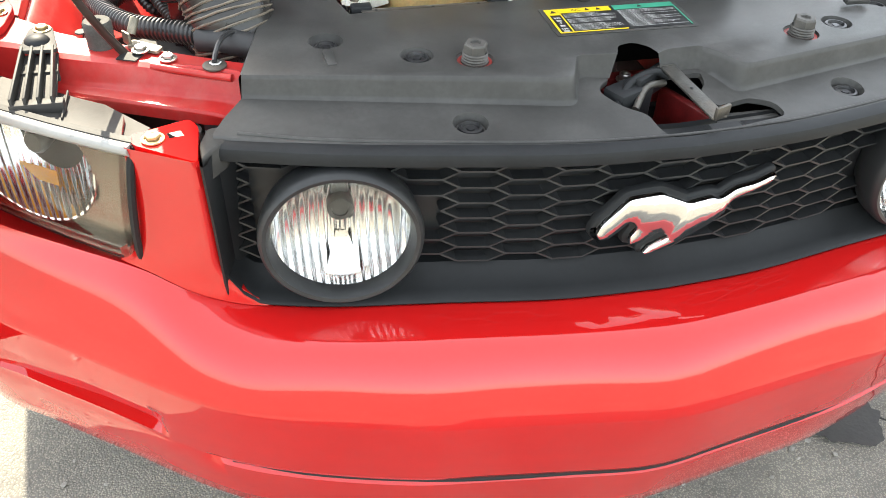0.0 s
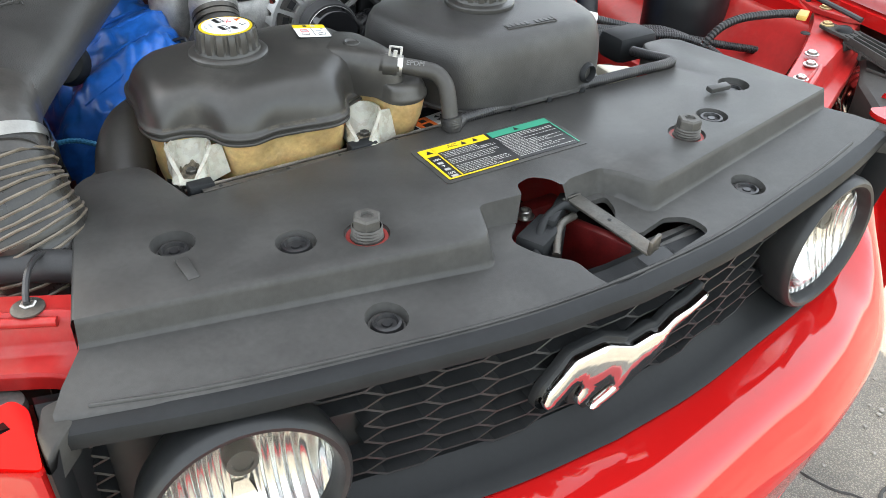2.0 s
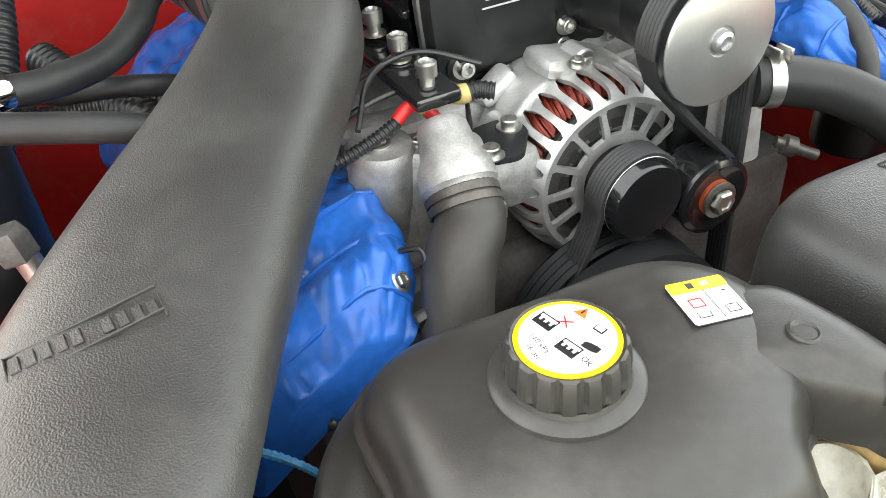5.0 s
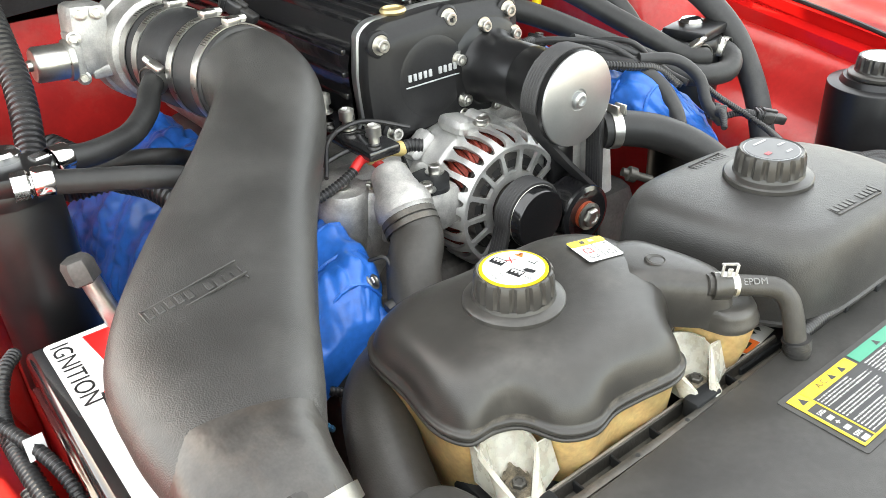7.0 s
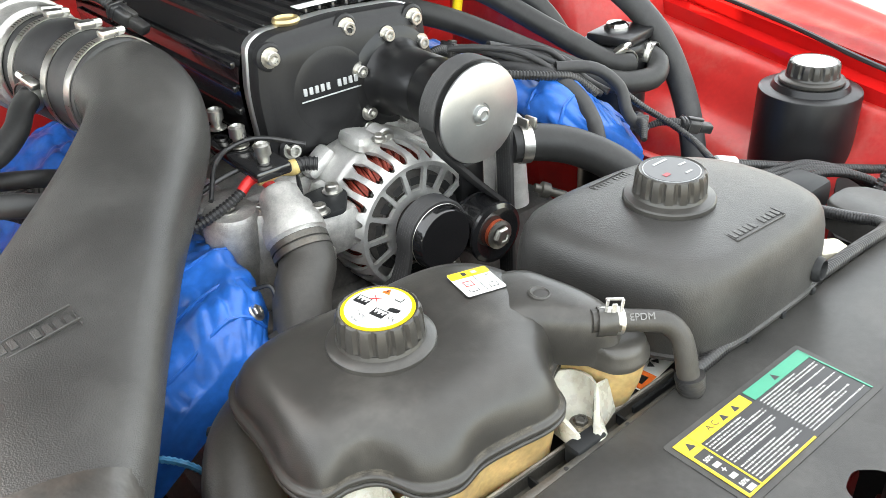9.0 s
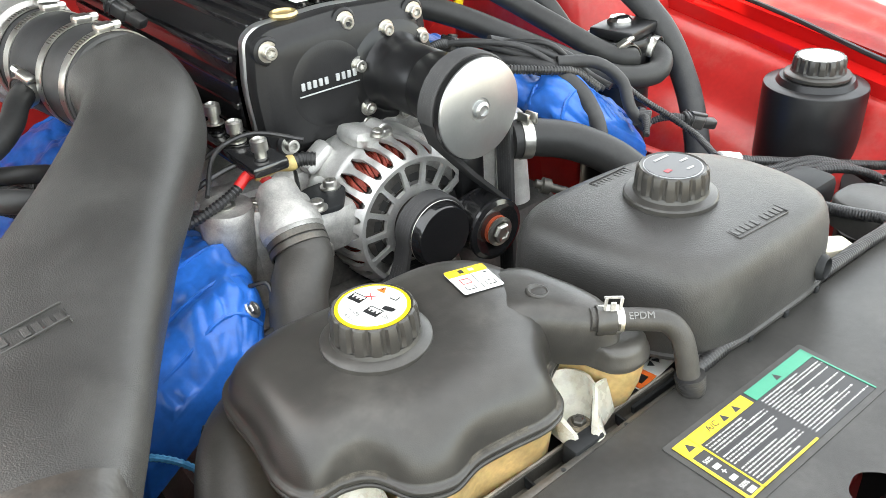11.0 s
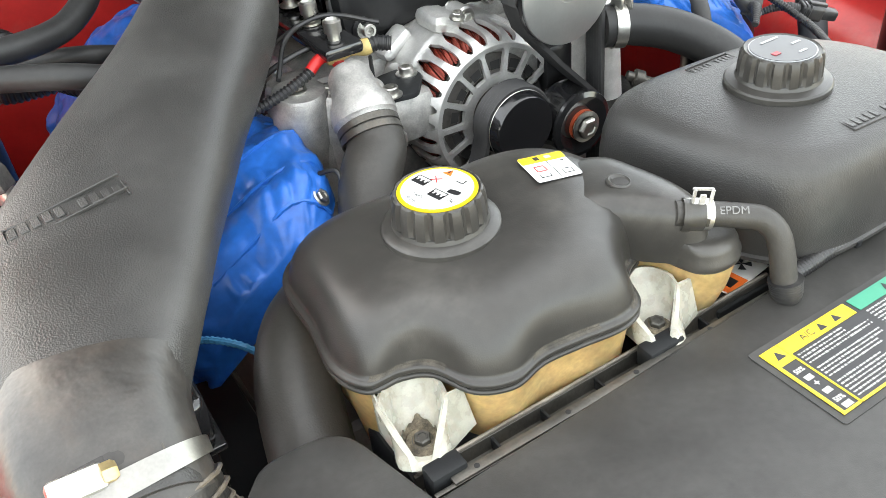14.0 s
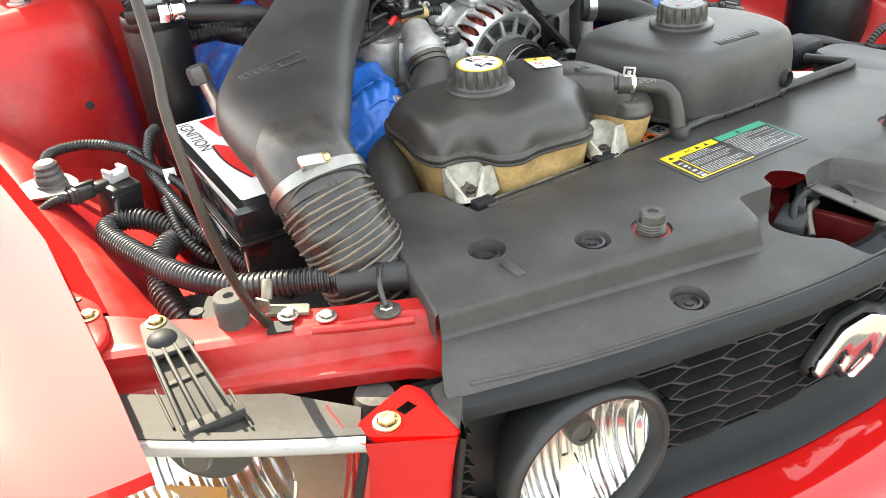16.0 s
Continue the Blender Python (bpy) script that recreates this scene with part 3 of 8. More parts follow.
def inner_body():
    rail = None
    for s in (-1, 1):
        # upper radiator support with its stepped front flange
        bm = BM()

        def f(u, v):
            x = -0.705 + 0.305 * u
            back = 0.215 - 0.185 * u ** 0.8 + 0.02 * max(0, 0.2 - u)
            front = 0.120 - 0.125 * u
            fl = 0.104 - 0.143 * u - 0.03 * max(0, u - 0.8)
            low = 0.012 * math.exp(-((u - 0.92) / 0.06) ** 2)
            keys = [(back + 0.002, 0.775), (back, 0.842), (back - 0.004, 0.850), (front + 0.012, 0.851), (front + 0.004, 0.848), (front - 0.004, 0.828), (front - 0.008, 0.824), (fl + 0.002, 0.822 - low), (fl, 0.819 - low), (fl + 0.001, 0.806 - low)]
            i = min(int(v * 9 + 1e-6), 8)
            t = v * 9 - i
            y = keys[i][0] * (1 - t) + keys[i + 1][0] * t
            z = keys[i][1] * (1 - t) + keys[i + 1][1] * t
            # pressed ridge along the top and a raised pad at the outer end
            if 2 <= v * 9 <= 4:
                z += 0.004 * math.exp(-((u - 0.80) / 0.12) ** 4) * math.exp(-((v * 9 - 3.4) / 0.35) ** 2)
                z += 0.006 * math.exp(-((u - 0.10) / 0.13) ** 4)
            return Vector((-s * x, y, z))

        sheet(bm, f, 48, 54)
        rail = part("radiator_support", bm, RED_IN, body, angle=45)
        for x, y, z in ((-0.531, 0.077, 0.855), (-0.503, 0.057, 0.853), (-0.455, 0.034, 0.852), (-0.633, 0.131, 0.861), (-0.681, 0.171, 0.866)):
            piece("bolt", HEX if x > -0.6 else HEXBRASS, at(-s * x, y, z, s=0.85), rail)
        bm = BM()
        prism(bm, rounded([(-s * -0.702, 0.10), (-s * -0.672, 0.132), (-s * -0.668, 0.185), (-s * -0.690, 0.235), (-s * -0.708, 0.235)], 0.012), 0.858, 0.8655, 0.0015)
        part("end_plate", bm, RED_IN, rail)
        bm = BM()
        tube(bm, [(-s * x, y, 0.8482) for x, y in ((-0.520, 0.052), (-0.490, 0.036), (-0.440, 0.012))], 0.0042, 10, 0.004)
        part("pressed_bead", bm, RED_IN, rail)
        # black holes pressed in the rail
        for x, y, r in ((-0.596, 0.137, 0.007), (-0.684, 0.205, 0.004)):
            bm = BM()
            rev(bm, [(r, 0), (r * 0.9, 0.0012), (0, 0.001)], (-s * x, y, 0.8655 if x < -0.6 else 0.8525), n=16)
            part("hole", bm, DARK, rail)
        # apron running back along the fender
        apron_x = curve_at([(0, 0.690), (0.12, 0.658), (0.3, 0.632), (0.5, 0.605), (0.75, 0.54), (1, 0.50)])
        apron_z = curve_at([(0, 0.842), (0.12, 0.840), (0.3, 0.812), (0.5, 0.775), (0.75, 0.735), (1, 0.60)])
        bm = BM()

        def g(u, v):
            y = 0.16 + 1.15 * v
            x, z = apron_x(u), apron_z(u)
            w = min(1, max(0, (v - 0.1) * 2))
            z += 0.06 * w * (1 - u) ** 0.5
            x += 0.13 * max(0, y - 0.30) * (1 - u) + 0.006 * math.sin(9 * v + 4 * u) * u
            z += 0.004 * math.sin(23 * v) * u * (1 - u) * 4
            return Vector((s * x, y, z))

        sheet(bm, g, 40, 48)
        ap = part("apron", bm, RED_IN, body, angle=45)
        # solid dark block for the shade in the apron's mouth behind the lamp
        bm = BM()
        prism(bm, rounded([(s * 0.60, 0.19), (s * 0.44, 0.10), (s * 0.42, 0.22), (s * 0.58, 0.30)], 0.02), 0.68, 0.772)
        part("apron_mouth_shade", bm, DARK, ap)
        # strut tower
        bm = BM()

        def tower(u, v):
            a = math.pi * (0.0 + 2.0 * u)
            rx, ry = 0.180, 0.205
            k = 1 - 0.10 * v - 0.10 * max(0, (v - 0.8) / 0.2) ** 2
            sq = 1 / max(abs(math.cos(a)), abs(math.sin(a))) ** 0.30
            z = 0.62 + 0.375 * (1 - (1 - v) ** 1.25)
            return Vector((s * 0.655 + rx * k * sq * math.cos(a), 0.875 + 0.05 * v ** 2 + ry * k * sq * math.sin(a), z))

        g = sheet(bm, tower, 72, 20)
        rim = [r[-1] for r in g[:-1]]
        mid = Vector((s * 0.655, 0.925, 0.995))
        for k, dz in ((0.97, 0.004), (0.93, 0.006), (0.80, 0.004), (0.74, -0.004)):
            nxt = [bm.verts.new(mid + (r[-1].co - mid) * k + Vector((0, 0, dz))) for r in g[:-1]]
            ring_faces(bm, rim, nxt)
            rim = nxt
        bm.faces.new(rim)
        bmesh.ops.remove_doubles(bm, verts=bm.verts, dist=0.0005)
        tw = part("strut_tower", bm, RED_IN, body, angle=40)
        for dx, dy in ((-0.06, -0.10), (0.05, -0.10), (0, 0.06)):
            piece("bolt", HEX, at(s * 0.655 + dx, 0.925 + dy, 0.998, s=1.5), tw)
        bm = BM()
        rev(bm, [(0.006, 0), (0, 0.001)], (s * 0.572, 0.6745, 0.880), (0, -1, 0.10), 12)
        part("tower_hole", bm, DARK, tw)
    # firewall, cowl, floor and open bonnet
    bm = BM()
    rbox(bm, (0, 1.235, 0.72), (1.42, 0.05, 0.62), 0.01)
    part("firewall", bm, RED_IN, body)
    bm = BM()
    rbox(bm, (0, 1.36, 1.01), (1.46, 0.30, 0.05), 0.015)
    part("cowl", bm, TRIM, body)
    bm = BM()
    rbox(bm, (0, 0.78, 0.34), (1.24, 1.10, 0.02), 0.004)
    part("undertray", bm, DARK, body)
    for s in (-1, 1):
        bm = BM()
        rbox(bm, (s * 0.50, 0.70, 0.55), (0.02, 1.0, 0.40), 0.004)
        part("inner_panel", bm, RED_IN, body)
    bm = BM()
    rbox(bm, (0, 0.02, 0.55), (0.92, 0.06, 0.46), 0.004)
    part("radiator", bm, DARK, body)
    bm = BM()

    def bonnet(u, v):
        w = 0.68 - 0.07 * v
        x = (2 * u - 1) * w
        d = 1.18 * v
        return Vector((x, 1.22 - d * math.cos(radians(56)), 0.985 + d * math.sin(radians(56)) + 0.05 * (1 - (2 * u - 1) ** 2)))

    g = sheet(bm, bonnet, 24, 16)
    bmesh.ops.solidify(bm, geom=bm.faces[:], thickness=0.03)
    bon = part("bonnet", bm, RED, body)
    bm = BM()
    sheet(bm, lambda u, v: bonnet(0.03 + 0.94 * u, 0.03 + 0.94 * v) + Vector((0, -0.034, -0.034)), 16, 12)
    bmesh.ops.solidify(bm, geom=bm.faces[:], thickness=0.008)
    part("bonnet_liner", bm, mat("felt_liner", (0.06, 0.06, 0.062), 0.95, 0, 0.2, 20, 0.3, 300), bon)
    for s in (-1, 1):
        bm = BM()
        o = (s * 0.78, 0.86, 0.327)
        rev(bm, [(0.21, -0.10), (0.30, -0.11), (0.325, -0.09), (0.327, 0.09), (0.30, 0.11), (0.21, 0.10)], o, (1, 0, 0), 48)
        tyre = part("tyre", bm, RUBBER, body)
        bm = BM()
        rev(bm, [(0, 0.02), (0.06, 0.03), (0.20, 0.06), (0.212, 0.09), (0.212, -0.09), (0, -0.05)], o, (1, 0, 0), 40)
        part("rim", bm, BRUSHED, tyre)


inner_body()


# ---- grille ----
def grille():
    gr = thing("grille", (0, -0.1, 0.63), "black plastic honeycomb front grille with a smooth surround", "grille")
    n = 64
    xs = [-0.472 + 0.944 * i / n for i in range(n + 1)]
    # surround: top lip, bottom shelf, ends
    bm = BM()
    rows = []
    for x in xs:
        e = edge_y(abs(x))
        rows.append([bm.verts.new(v) for v in ((x, e + 0.014, 0.8335), (x, e + 0.004, 0.8335), (x, e - 0.001, 0.831), (x, e - 0.003, 0.826), (x, e - 0.002, 0.818), (x, e + 0.004, 0.815), (x, e + 0.02, 0.816), (x, e + 0.05, 0.82))])
    for a, b in zip(rows, rows[1:]):
        ring_faces(bm, a, b, closed=False)
    part("top_lip", bm, TRIM, gr)
    bm = BM()
    rows = []
    for x in xs:
        e = edge_y(abs(x))
        zb = lip_z(abs(x)) + 0.0035
        k = max(0, abs(x) - 0.435) / 0.037
        zb += 0.035 * k ** 2.2
        rows.append([bm.verts.new(v) for v in ((x, e + 0.01, zb - 0.004), (x, e - 0.002, zb - 0.002), (x, e - 0.004, zb + 0.001), (x, e - 0.001, zb + 0.004), (x, e + 0.012, zb + 0.006), (x, e + 0.030, zb + 0.016), (x, e + 0.038, zb + 0.024), (x, e + 0.060, zb + 0.026))])
    for a, b in zip(rows, rows[1:]):
        ring_faces(bm, a, b, closed=False)
    part("bottom_shelf", bm, TRIM, gr)
    for s in (-1, 1):
        bm = BM()
        rows = []
        for j in range(17):
            z = 0.645 + 0.186 * j / 16
            e = edge_y(0.47) - 0.03 * (j / 16) ** 1.3
            rows.append([bm.verts.new(v) for v in ((s * 0.4765, e + 0.012, z), (s * 0.4765, e, z), (s * 0.474, e - 0.003, z), (s * 0.470, e + 0.001, z), (s * 0.462, e + 0.028, z), (s * 0.452, e + 0.034, z), (s * 0.44, e + 0.06, z))])
        for a, b in zip(rows, rows[1:]):
            ring_faces(bm, a, b, closed=False)
        part("end_frame", bm, TRIM, gr)
        bm = BM()
        prism(bm, rounded([(s * 0.4745, -0.112), (s * 0.452, -0.085), (s * 0.448, -0.055), (s * 0.468, -0.058), (s * 0.4765, -0.085)], 0.004), 0.806, 0.8345, 0.003)
        part("end_tab", bm, HOUSING, gr, "worn grey plastic end tab")
    # honeycomb
    bm = BM()
    c, h, flat = 0.0525, 0.0196, 0.034
    seen = set()

    def fin(p, q):
        key = tuple(sorted(((round(p[0], 4), round(p[1], 4)), (round(q[0], 4), round(q[1], 4)))))
        if key in seen:
            return
        seen.add(key)
        for x, z in (p, q):
            if abs(x) > 0.462 or z > 0.822 or z < 0.664:
                return
            if math.hypot(abs(x) - 0.35, z - 0.729) < 0.072:
                return
        a = Vector((p[0], edge_y(abs(p[0])) + 0.030, p[1]))
        b = Vector((q[0], edge_y(abs(q[0])) + 0.030, q[1]))
        d = (b - a).normalized()
        nn = Vector((-d.z, 0, d.x))
        w = 0.0012
        ext = d * 0.0006
        v = [bm.verts.new(k) for k in (a - ext - nn * w, b + ext - nn * w, b + ext + nn * w, a - ext + nn * w)]
        back = [bm.verts.new(k.co + Vector((0, 0.016, 0)) + (nn * 0.0008 if i > 1 else -nn * 0.0008)) for i, k in enumerate(v)]
        bm.faces.new(v)
        ring_faces(bm, v, back)

    for i in range(-10, 11):
        for j in range(-8, 9):
            cx = i * c
            cz = 0.742 + j * h + (h / 2 if i % 2 else 0)
            w = flat / 2
            k = c - flat / 2
            pts = [(cx - k, cz), (cx - w, cz + h / 2), (cx + w, cz + h / 2), (cx + k, cz), (cx + w, cz - h / 2), (cx - w, cz - h / 2)]
            for a, b in zip(pts, pts[1:] + pts[:1]):
                fin(a, b)
    part("honeycomb", bm, MESH, gr, angle=20)["kind"] = "stuff"
    # solid panel behind, seen through the cells
    bm = BM()
    rows = []
    for x in xs:
        e = edge_y(abs(x))
        rows.append([bm.verts.new((x, e + 0.052, 0.825)), bm.verts.new((x, e + 0.05, 0.74)), bm.verts.new((x, e + 0.05, 0.65))])
    for a, b in zip(rows, rows[1:]):
        ring_faces(bm, a, b, closed=False)
    part("backing", bm, MESH, gr)
    return gr


grille()


def fog_lamp(s):
    c = Vector((s * 0.350, -0.108, 0.729))
    ax = Vector((s * 0.10, -1, 0.0)).normalized()
    lamp = thing("fog_lamp", c, "round clear driving lamp with black bezel set in the grille", "lamp", "driving lamps in the grille")
    o = c
    bm = BM()
    rev(bm, [(0.060, -0.045), (0.070, -0.03), (0.082, -0.012), (0.0845, 0.004), (0.085, 0.014), (0.0835, 0.020), (0.080, 0.0235), (0.076, 0.0225), (0.0735, 0.018), (0.0725, 0.008), (0.070, 0.002)], o, ax, 64)
    part("bezel", bm, MESH, lamp)
    bm = BM()
    rev(bm, [(0.071, 0.001), (0.066, -0.002), (0.060, -0.010), (0.050, -0.020), (0.038, -0.028), (0.022, -0.033), (0.010, -0.035), (0, -0.035)], o, ax, 72)
    part("reflector", bm, FLUTED, lamp, "fluted chrome reflector")
    # plain wedge below the bulb
    bm = BM()
    ex = Vector((-ax.y, ax.x, 0)) * -1

    def wedge(u, v):
        r = 0.018 + 0.048 * v
        a = (u - 0.5) * 0.62
        return o + ex * (r * math.sin(a)) + Vector((0, 0, -r * math.cos(a))) + ax * (-0.0328 + 0.031 * (r / 0.067) ** 2.4)

    sheet(bm, wedge, 12, 14)
    part("plain_wedge", bm, CHROME, lamp, "smooth wedge of the reflector")
    bm = BM()
    up = o + Vector((0, 0, 0.030)) + ax * -0.010
    rev(bm, [(0, 0.010), (0.008, 0.0095), (0.0085, 0.012), (0.0125, 0.012), (0.0135, 0.009), (0.0135, -0.004), (0.011, -0.012), (0.011, -0.024)], up, ax, 24)
    rbox(bm, up + Vector((0, 0, 0.018)) + ax * -0.006, (0.018, 0.010, 0.022), 0.003)
    part("bulb_shield", bm, BEZEL, lamp)
    bm = BM()
    rev(bm, [(0.0728, 0.006), (0.071, 0.010), (0.060, 0.0145), (0.040, 0.018), (0.020, 0.0195), (0, 0.020)], o, ax, 48)
    lens = part("lens", bm, CLEAR, lamp, "clear lens")
    lens.visible_shadow = False


fog_lamp(-1)
fog_lamp(1)


def emblem():
    # plain stylised chrome badge with a dark backing
    badge = thing("grille_badge", (0, -0.15, 0.72), "chrome running badge fixed to the grille honeycomb", "badge")
    body_line = [(-0.087, -0.0093), (-0.0813, 0.0053), (-0.0648, 0.0244), (-0.0546, 0.0369), (-0.0368, 0.0391), (-0.019, 0.0404), (-0.0051, 0.034), (0.0159, 0.0236), (0.0413, 0.0269), (0.0533, 0.0233), (0.0698, 0.0345), (0.0921, 0.0372), (0.1156, 0.046), (0.1117, 0.033), (0.0838, 0.0228), (0.0673, 0.017), (0.0622, 0.0014), (0.0457, -0.0124), (0.0159, -0.0287), (-0.0108, -0.0399), (-0.0292, -0.042), (-0.0229, -0.0319), (-0.0013, -0.0203), (-0.0127, -0.0141), (-0.0229, -0.0186), (-0.0343, -0.0266), (-0.047, -0.0265), (-0.047, -0.0159), (-0.0406, -0.0048), (-0.0483, 0.0055), (-0.0571, -0.0036), (-0.0705, -0.0167), (-0.0813, -0.0177)]
    for name, grow, d0, d1, m in (("backing", 0.005, 0.002, 0.010, TRIM), ("figure", -0.0013, 0.009, 0.020, CHROME)):
        bm = BM()
        line = [tuple(p) for p in rounded(body_line, 0.004, 3)]
        n = len(line)

        def moved(d):
            out = []
            for i in range(n):
                a, b, p = Vector(line[i - 1]), Vector(line[(i + 1) % n]), Vector(line[i])
                t = (b - a).normalized()
                out.append(tuple(p + Vector((t.y, -t.x)) * d))
            return out

        rim = moved(-grow)
        top = moved(0.0016 - grow)
        face = plate(bm, top, [], lambda x, y: d1)[0]
        mid = [bm.verts.new((p[0], p[1], d1 - 0.0025)) for p in rim]
        back = [bm.verts.new((p[0], p[1], d0)) for p in rim]
        ring_faces(bm, face, mid)
        ring_faces(bm, mid, back)
        for v in bm.verts:
            v.co = Vector((v.co.x, edge_y(abs(v.co.x)) + 0.030 - v.co.z, 0.726 + v.co.y))
        part(name, bm, m, badge, "polished chrome figure" if m is CHROME else "", angle=60)


emblem()


def headlamp(s):
    lamp = thing("headlamp", (s * 0.68, 0.03, 0.67), "rectangular headlamp with aged clear lens and grey housing", "headlamp", "headlamps")

    def face(u, v, d=0.0):
        top = Vector((0.5385 + 0.31 * u, -0.084 + 0.178 * u + 0.06 * u * u, 0.836 + 0.004 * u))
        bot = Vector((0.562 + 0.30 * u, -0.048 + 0.19 * u + 0.06 * u * u, 0.668 + 0.018 * u))
        p = top.lerp(bot, v)
        out = Vector((0.5, -0.86, 0.05))
        p += out * (0.010 * math.sin(math.pi * min(max(v, 0), 1)) ** 0.5 - d)
        return Vector((s * p.x, p.y, p.z))

    bm = BM()
    k = 0.03

    def lensf(u, v):
        r = 0.008 * (max(0, 1 - u / k) ** 2 + max(0, 1 - (1 - v) / k) ** 2 + max(0, 1 - v / k) ** 2)
        return face(u, v, r)

    sheet(bm, lensf, 40, 30)
    lens = part("lens", bm, HAZY, lamp, "slightly hazed clear lens")
    lens.visible_shadow = False
    bm = BM()
    # rim round the lens
    for line in ([face(0.0, j / 20, 0.006) for j in range(21)], [face(i / 20, 1.0, 0.006) for i in range(21)]):
        tube(bm, line, 0.0042, 8, 0.02)
    part("rim", bm, TRIM, lamp)
    bm = BM()
    tube(bm, [face(i / 20, 0.020, 0.004) for i in range(21)], 0.0062, 10, 0.02)
    part("lens_edge", bm, mat("moulded_edge", (0.27, 0.265, 0.25), 0.3, 0, 0.1, 30, 0.0), lamp, "pale moulded lens edge")
    # flat smoked bezel with a round opening, its fluted bowl flattened under the top edge
    cu, cv, rb = 0.37, 0.30, 0.084
    bm = BM()
    ctr = face(cu, cv, 0.022)
    sheet(bm, lambda u, v: face(0.02 + 0.96 * u, 0.04 + 0.93 * v, 0.015 + 0.013 * v + 0.008 * math.sin(math.pi * v) ** 0.5), 150, 80)
    gone = [f for f in bm.faces if (f.calc_center_median() - ctr).length < rb - 0.001]
    bmesh.ops.delete(bm, geom=gone, context="FACES")
    # floor of the lamp, from the lens back to the bezel
    sheet(bm, lambda u, v: face(u, 0.985, 0.002 + 0.06 * v), 20, 2)
    part("inner_bezel", bm, MIRROR_BEZEL, lamp, "smoked chrome inner bezel")
    ax = Vector((s * 0.5, -0.86, 0.05)).normalized()
    bm = BM()
    rev(bm, [(rb + 0.0015, -0.001), (rb + 0.0005, 0.0015), (rb - 0.002, 0.001), (rb - 0.006, -0.010), (rb - 0.014, -0.024), (rb - 0.030, -0.044), (rb - 0.050, -0.058), (0.016, -0.064), (0, -0.064)], ctr, ax, 72)
    for v in bm.verts:
        v.co.z = min(v.co.z, 0.829)
    part("reflector", bm, FLUTED, lamp, "fluted chrome reflector bowl")
    bm = BM()
    rev(bm, [(0, -0.022), (0.010, -0.024), (0.013, -0.030), (0.011, -0.060)], ctr, ax, 20)
    part("bulb_shield", bm, BEZEL, lamp)
    # amber strip added in place of the amber bulb's reflection in the bowl
    bm = BM()
    sheet(bm, lambda u, v: face(0.30 + 0.42 * u, 0.47 + 0.13 * v + 0.16 * u, 0.046 + 0.012 * math.sin(math.pi * u)), 16, 6)
    bmesh.ops.solidify(bm, geom=bm.faces[:], thickness=0.002)
    part("amber_reflection_strip", bm, AMBER_LENS, lamp, "amber strip standing for a reflection inside the bowl")
    bm = BM()
    sheet(bm, lambda u, v: face(0.74 + 0.22 * u, 0.10 + 0.55 * v, 0.012 + 0.004 * math.sin(math.pi * v)), 10, 10)
    bmesh.ops.solidify(bm, geom=bm.faces[:], thickness=0.004)
    part("side_reflector", bm, AMBER_LENS, lamp, "amber side reflector")
    # grey housing on top, ribbed bracket up to the rail
    bm = BM()
    line_f = [face(i / 12, 0.0, 0.004) for i in range(13)]
    rows = []
    for i, p in enumerate(line_f):
        dep = 0.072 if i > 1 else 0.05 + 0.022 * i / 2
        q = p + Vector((-s * 0.3, 1, 0)).normalized() * dep
        rows.append([bm.verts.new(v) for v in (p + Vector((0, 0, -0.004)), p + Vector((0, 0.002, 0.003)), p + Vector((0, 0.010, 0.004)), p + Vector((0, 0.012, -0.002)), q + Vector((0, -0.008, -0.006)), q + Vector((0, 0, -0.012)), q + Vector((0, 0, -0.10)))])
    for a, b in zip(rows, rows[1:]):
        ring_faces(bm, a, b, closed=False)
    bm.faces.new(rows[0])
    housing = part("housing", bm, HOUSING, lamp)
    for i in (3, 5, 7):
        bm = BM()
        p = line_f[i]
        rbox(bm, p + Vector((-s * 0.01, 0.042, -0.002)), (0.002, 0.055, 0.004), 0.0008)
        part("seam", bm, HOUSING, housing)
    bm = BM()
    a = Vector((s * 0.634, 0.118, 0.859))
    pad = [(a.x - s * 0.010, a.y + 0.022), (a.x + s * 0.012, a.y + 0.022), (a.x + s * 0.018, a.y - 0.034), (a.x - s * 0.022, a.y - 0.038)]
    prism(bm, rounded(pad, 0.008), a.z - 0.002, a.z + 0.002, 0.0005)
    ribs = []
    for k in range(4):
        t = k / 3
        x0, x1 = a.x + s * (0.014 - 0.030 * t), a.x + s * (0.016 - 0.038 * t)
        p0, p1 = Vector((x0, a.y - 0.028, a.z - 0.003)), Vector((x1, a.y - 0.118, a.z - 0.015))
        d = p1 - p0
        m = Matrix((d.normalized(), Vector((0, 0, 1)).cross(d.normalized()), Vector((0, 0, 1)))).transposed()
        rib = BM()
        rbox(rib, (p0 + p1) / 2, (d.length, 0.0028, 0.014), 0.0008, m)
        ribs.append(rib)
    for t, w in ((0.05, 0.032), (0.42, 0.037), (1.10, 0.050)):
        rib = BM()
        ribs.append(rib)
        rbox(rib, (a.x + s * (-0.002 - 0.004 * t), a.y - 0.028 - 0.078 * t, a.z - 0.012 - 0.008 * t), (w, 0.006 if t < 0.9 else 0.012, 0.012), 0.001)
    web = [(a.x - s * 0.020, a.y - 0.030, a.z - 0.006), (a.x + s * 0.016, a.y - 0.030, a.z - 0.006), (a.x + s * 0.018, a.y - 0.116, a.z - 0.020), (a.x - s * 0.024, a.y - 0.116, a.z - 0.020)]
    lo = [bm.verts.new(q) for q in web]
    hi = [bm.verts.new((q[0], q[1], q[2] - 0.002)) for q in web]
    bm.faces.new(lo)
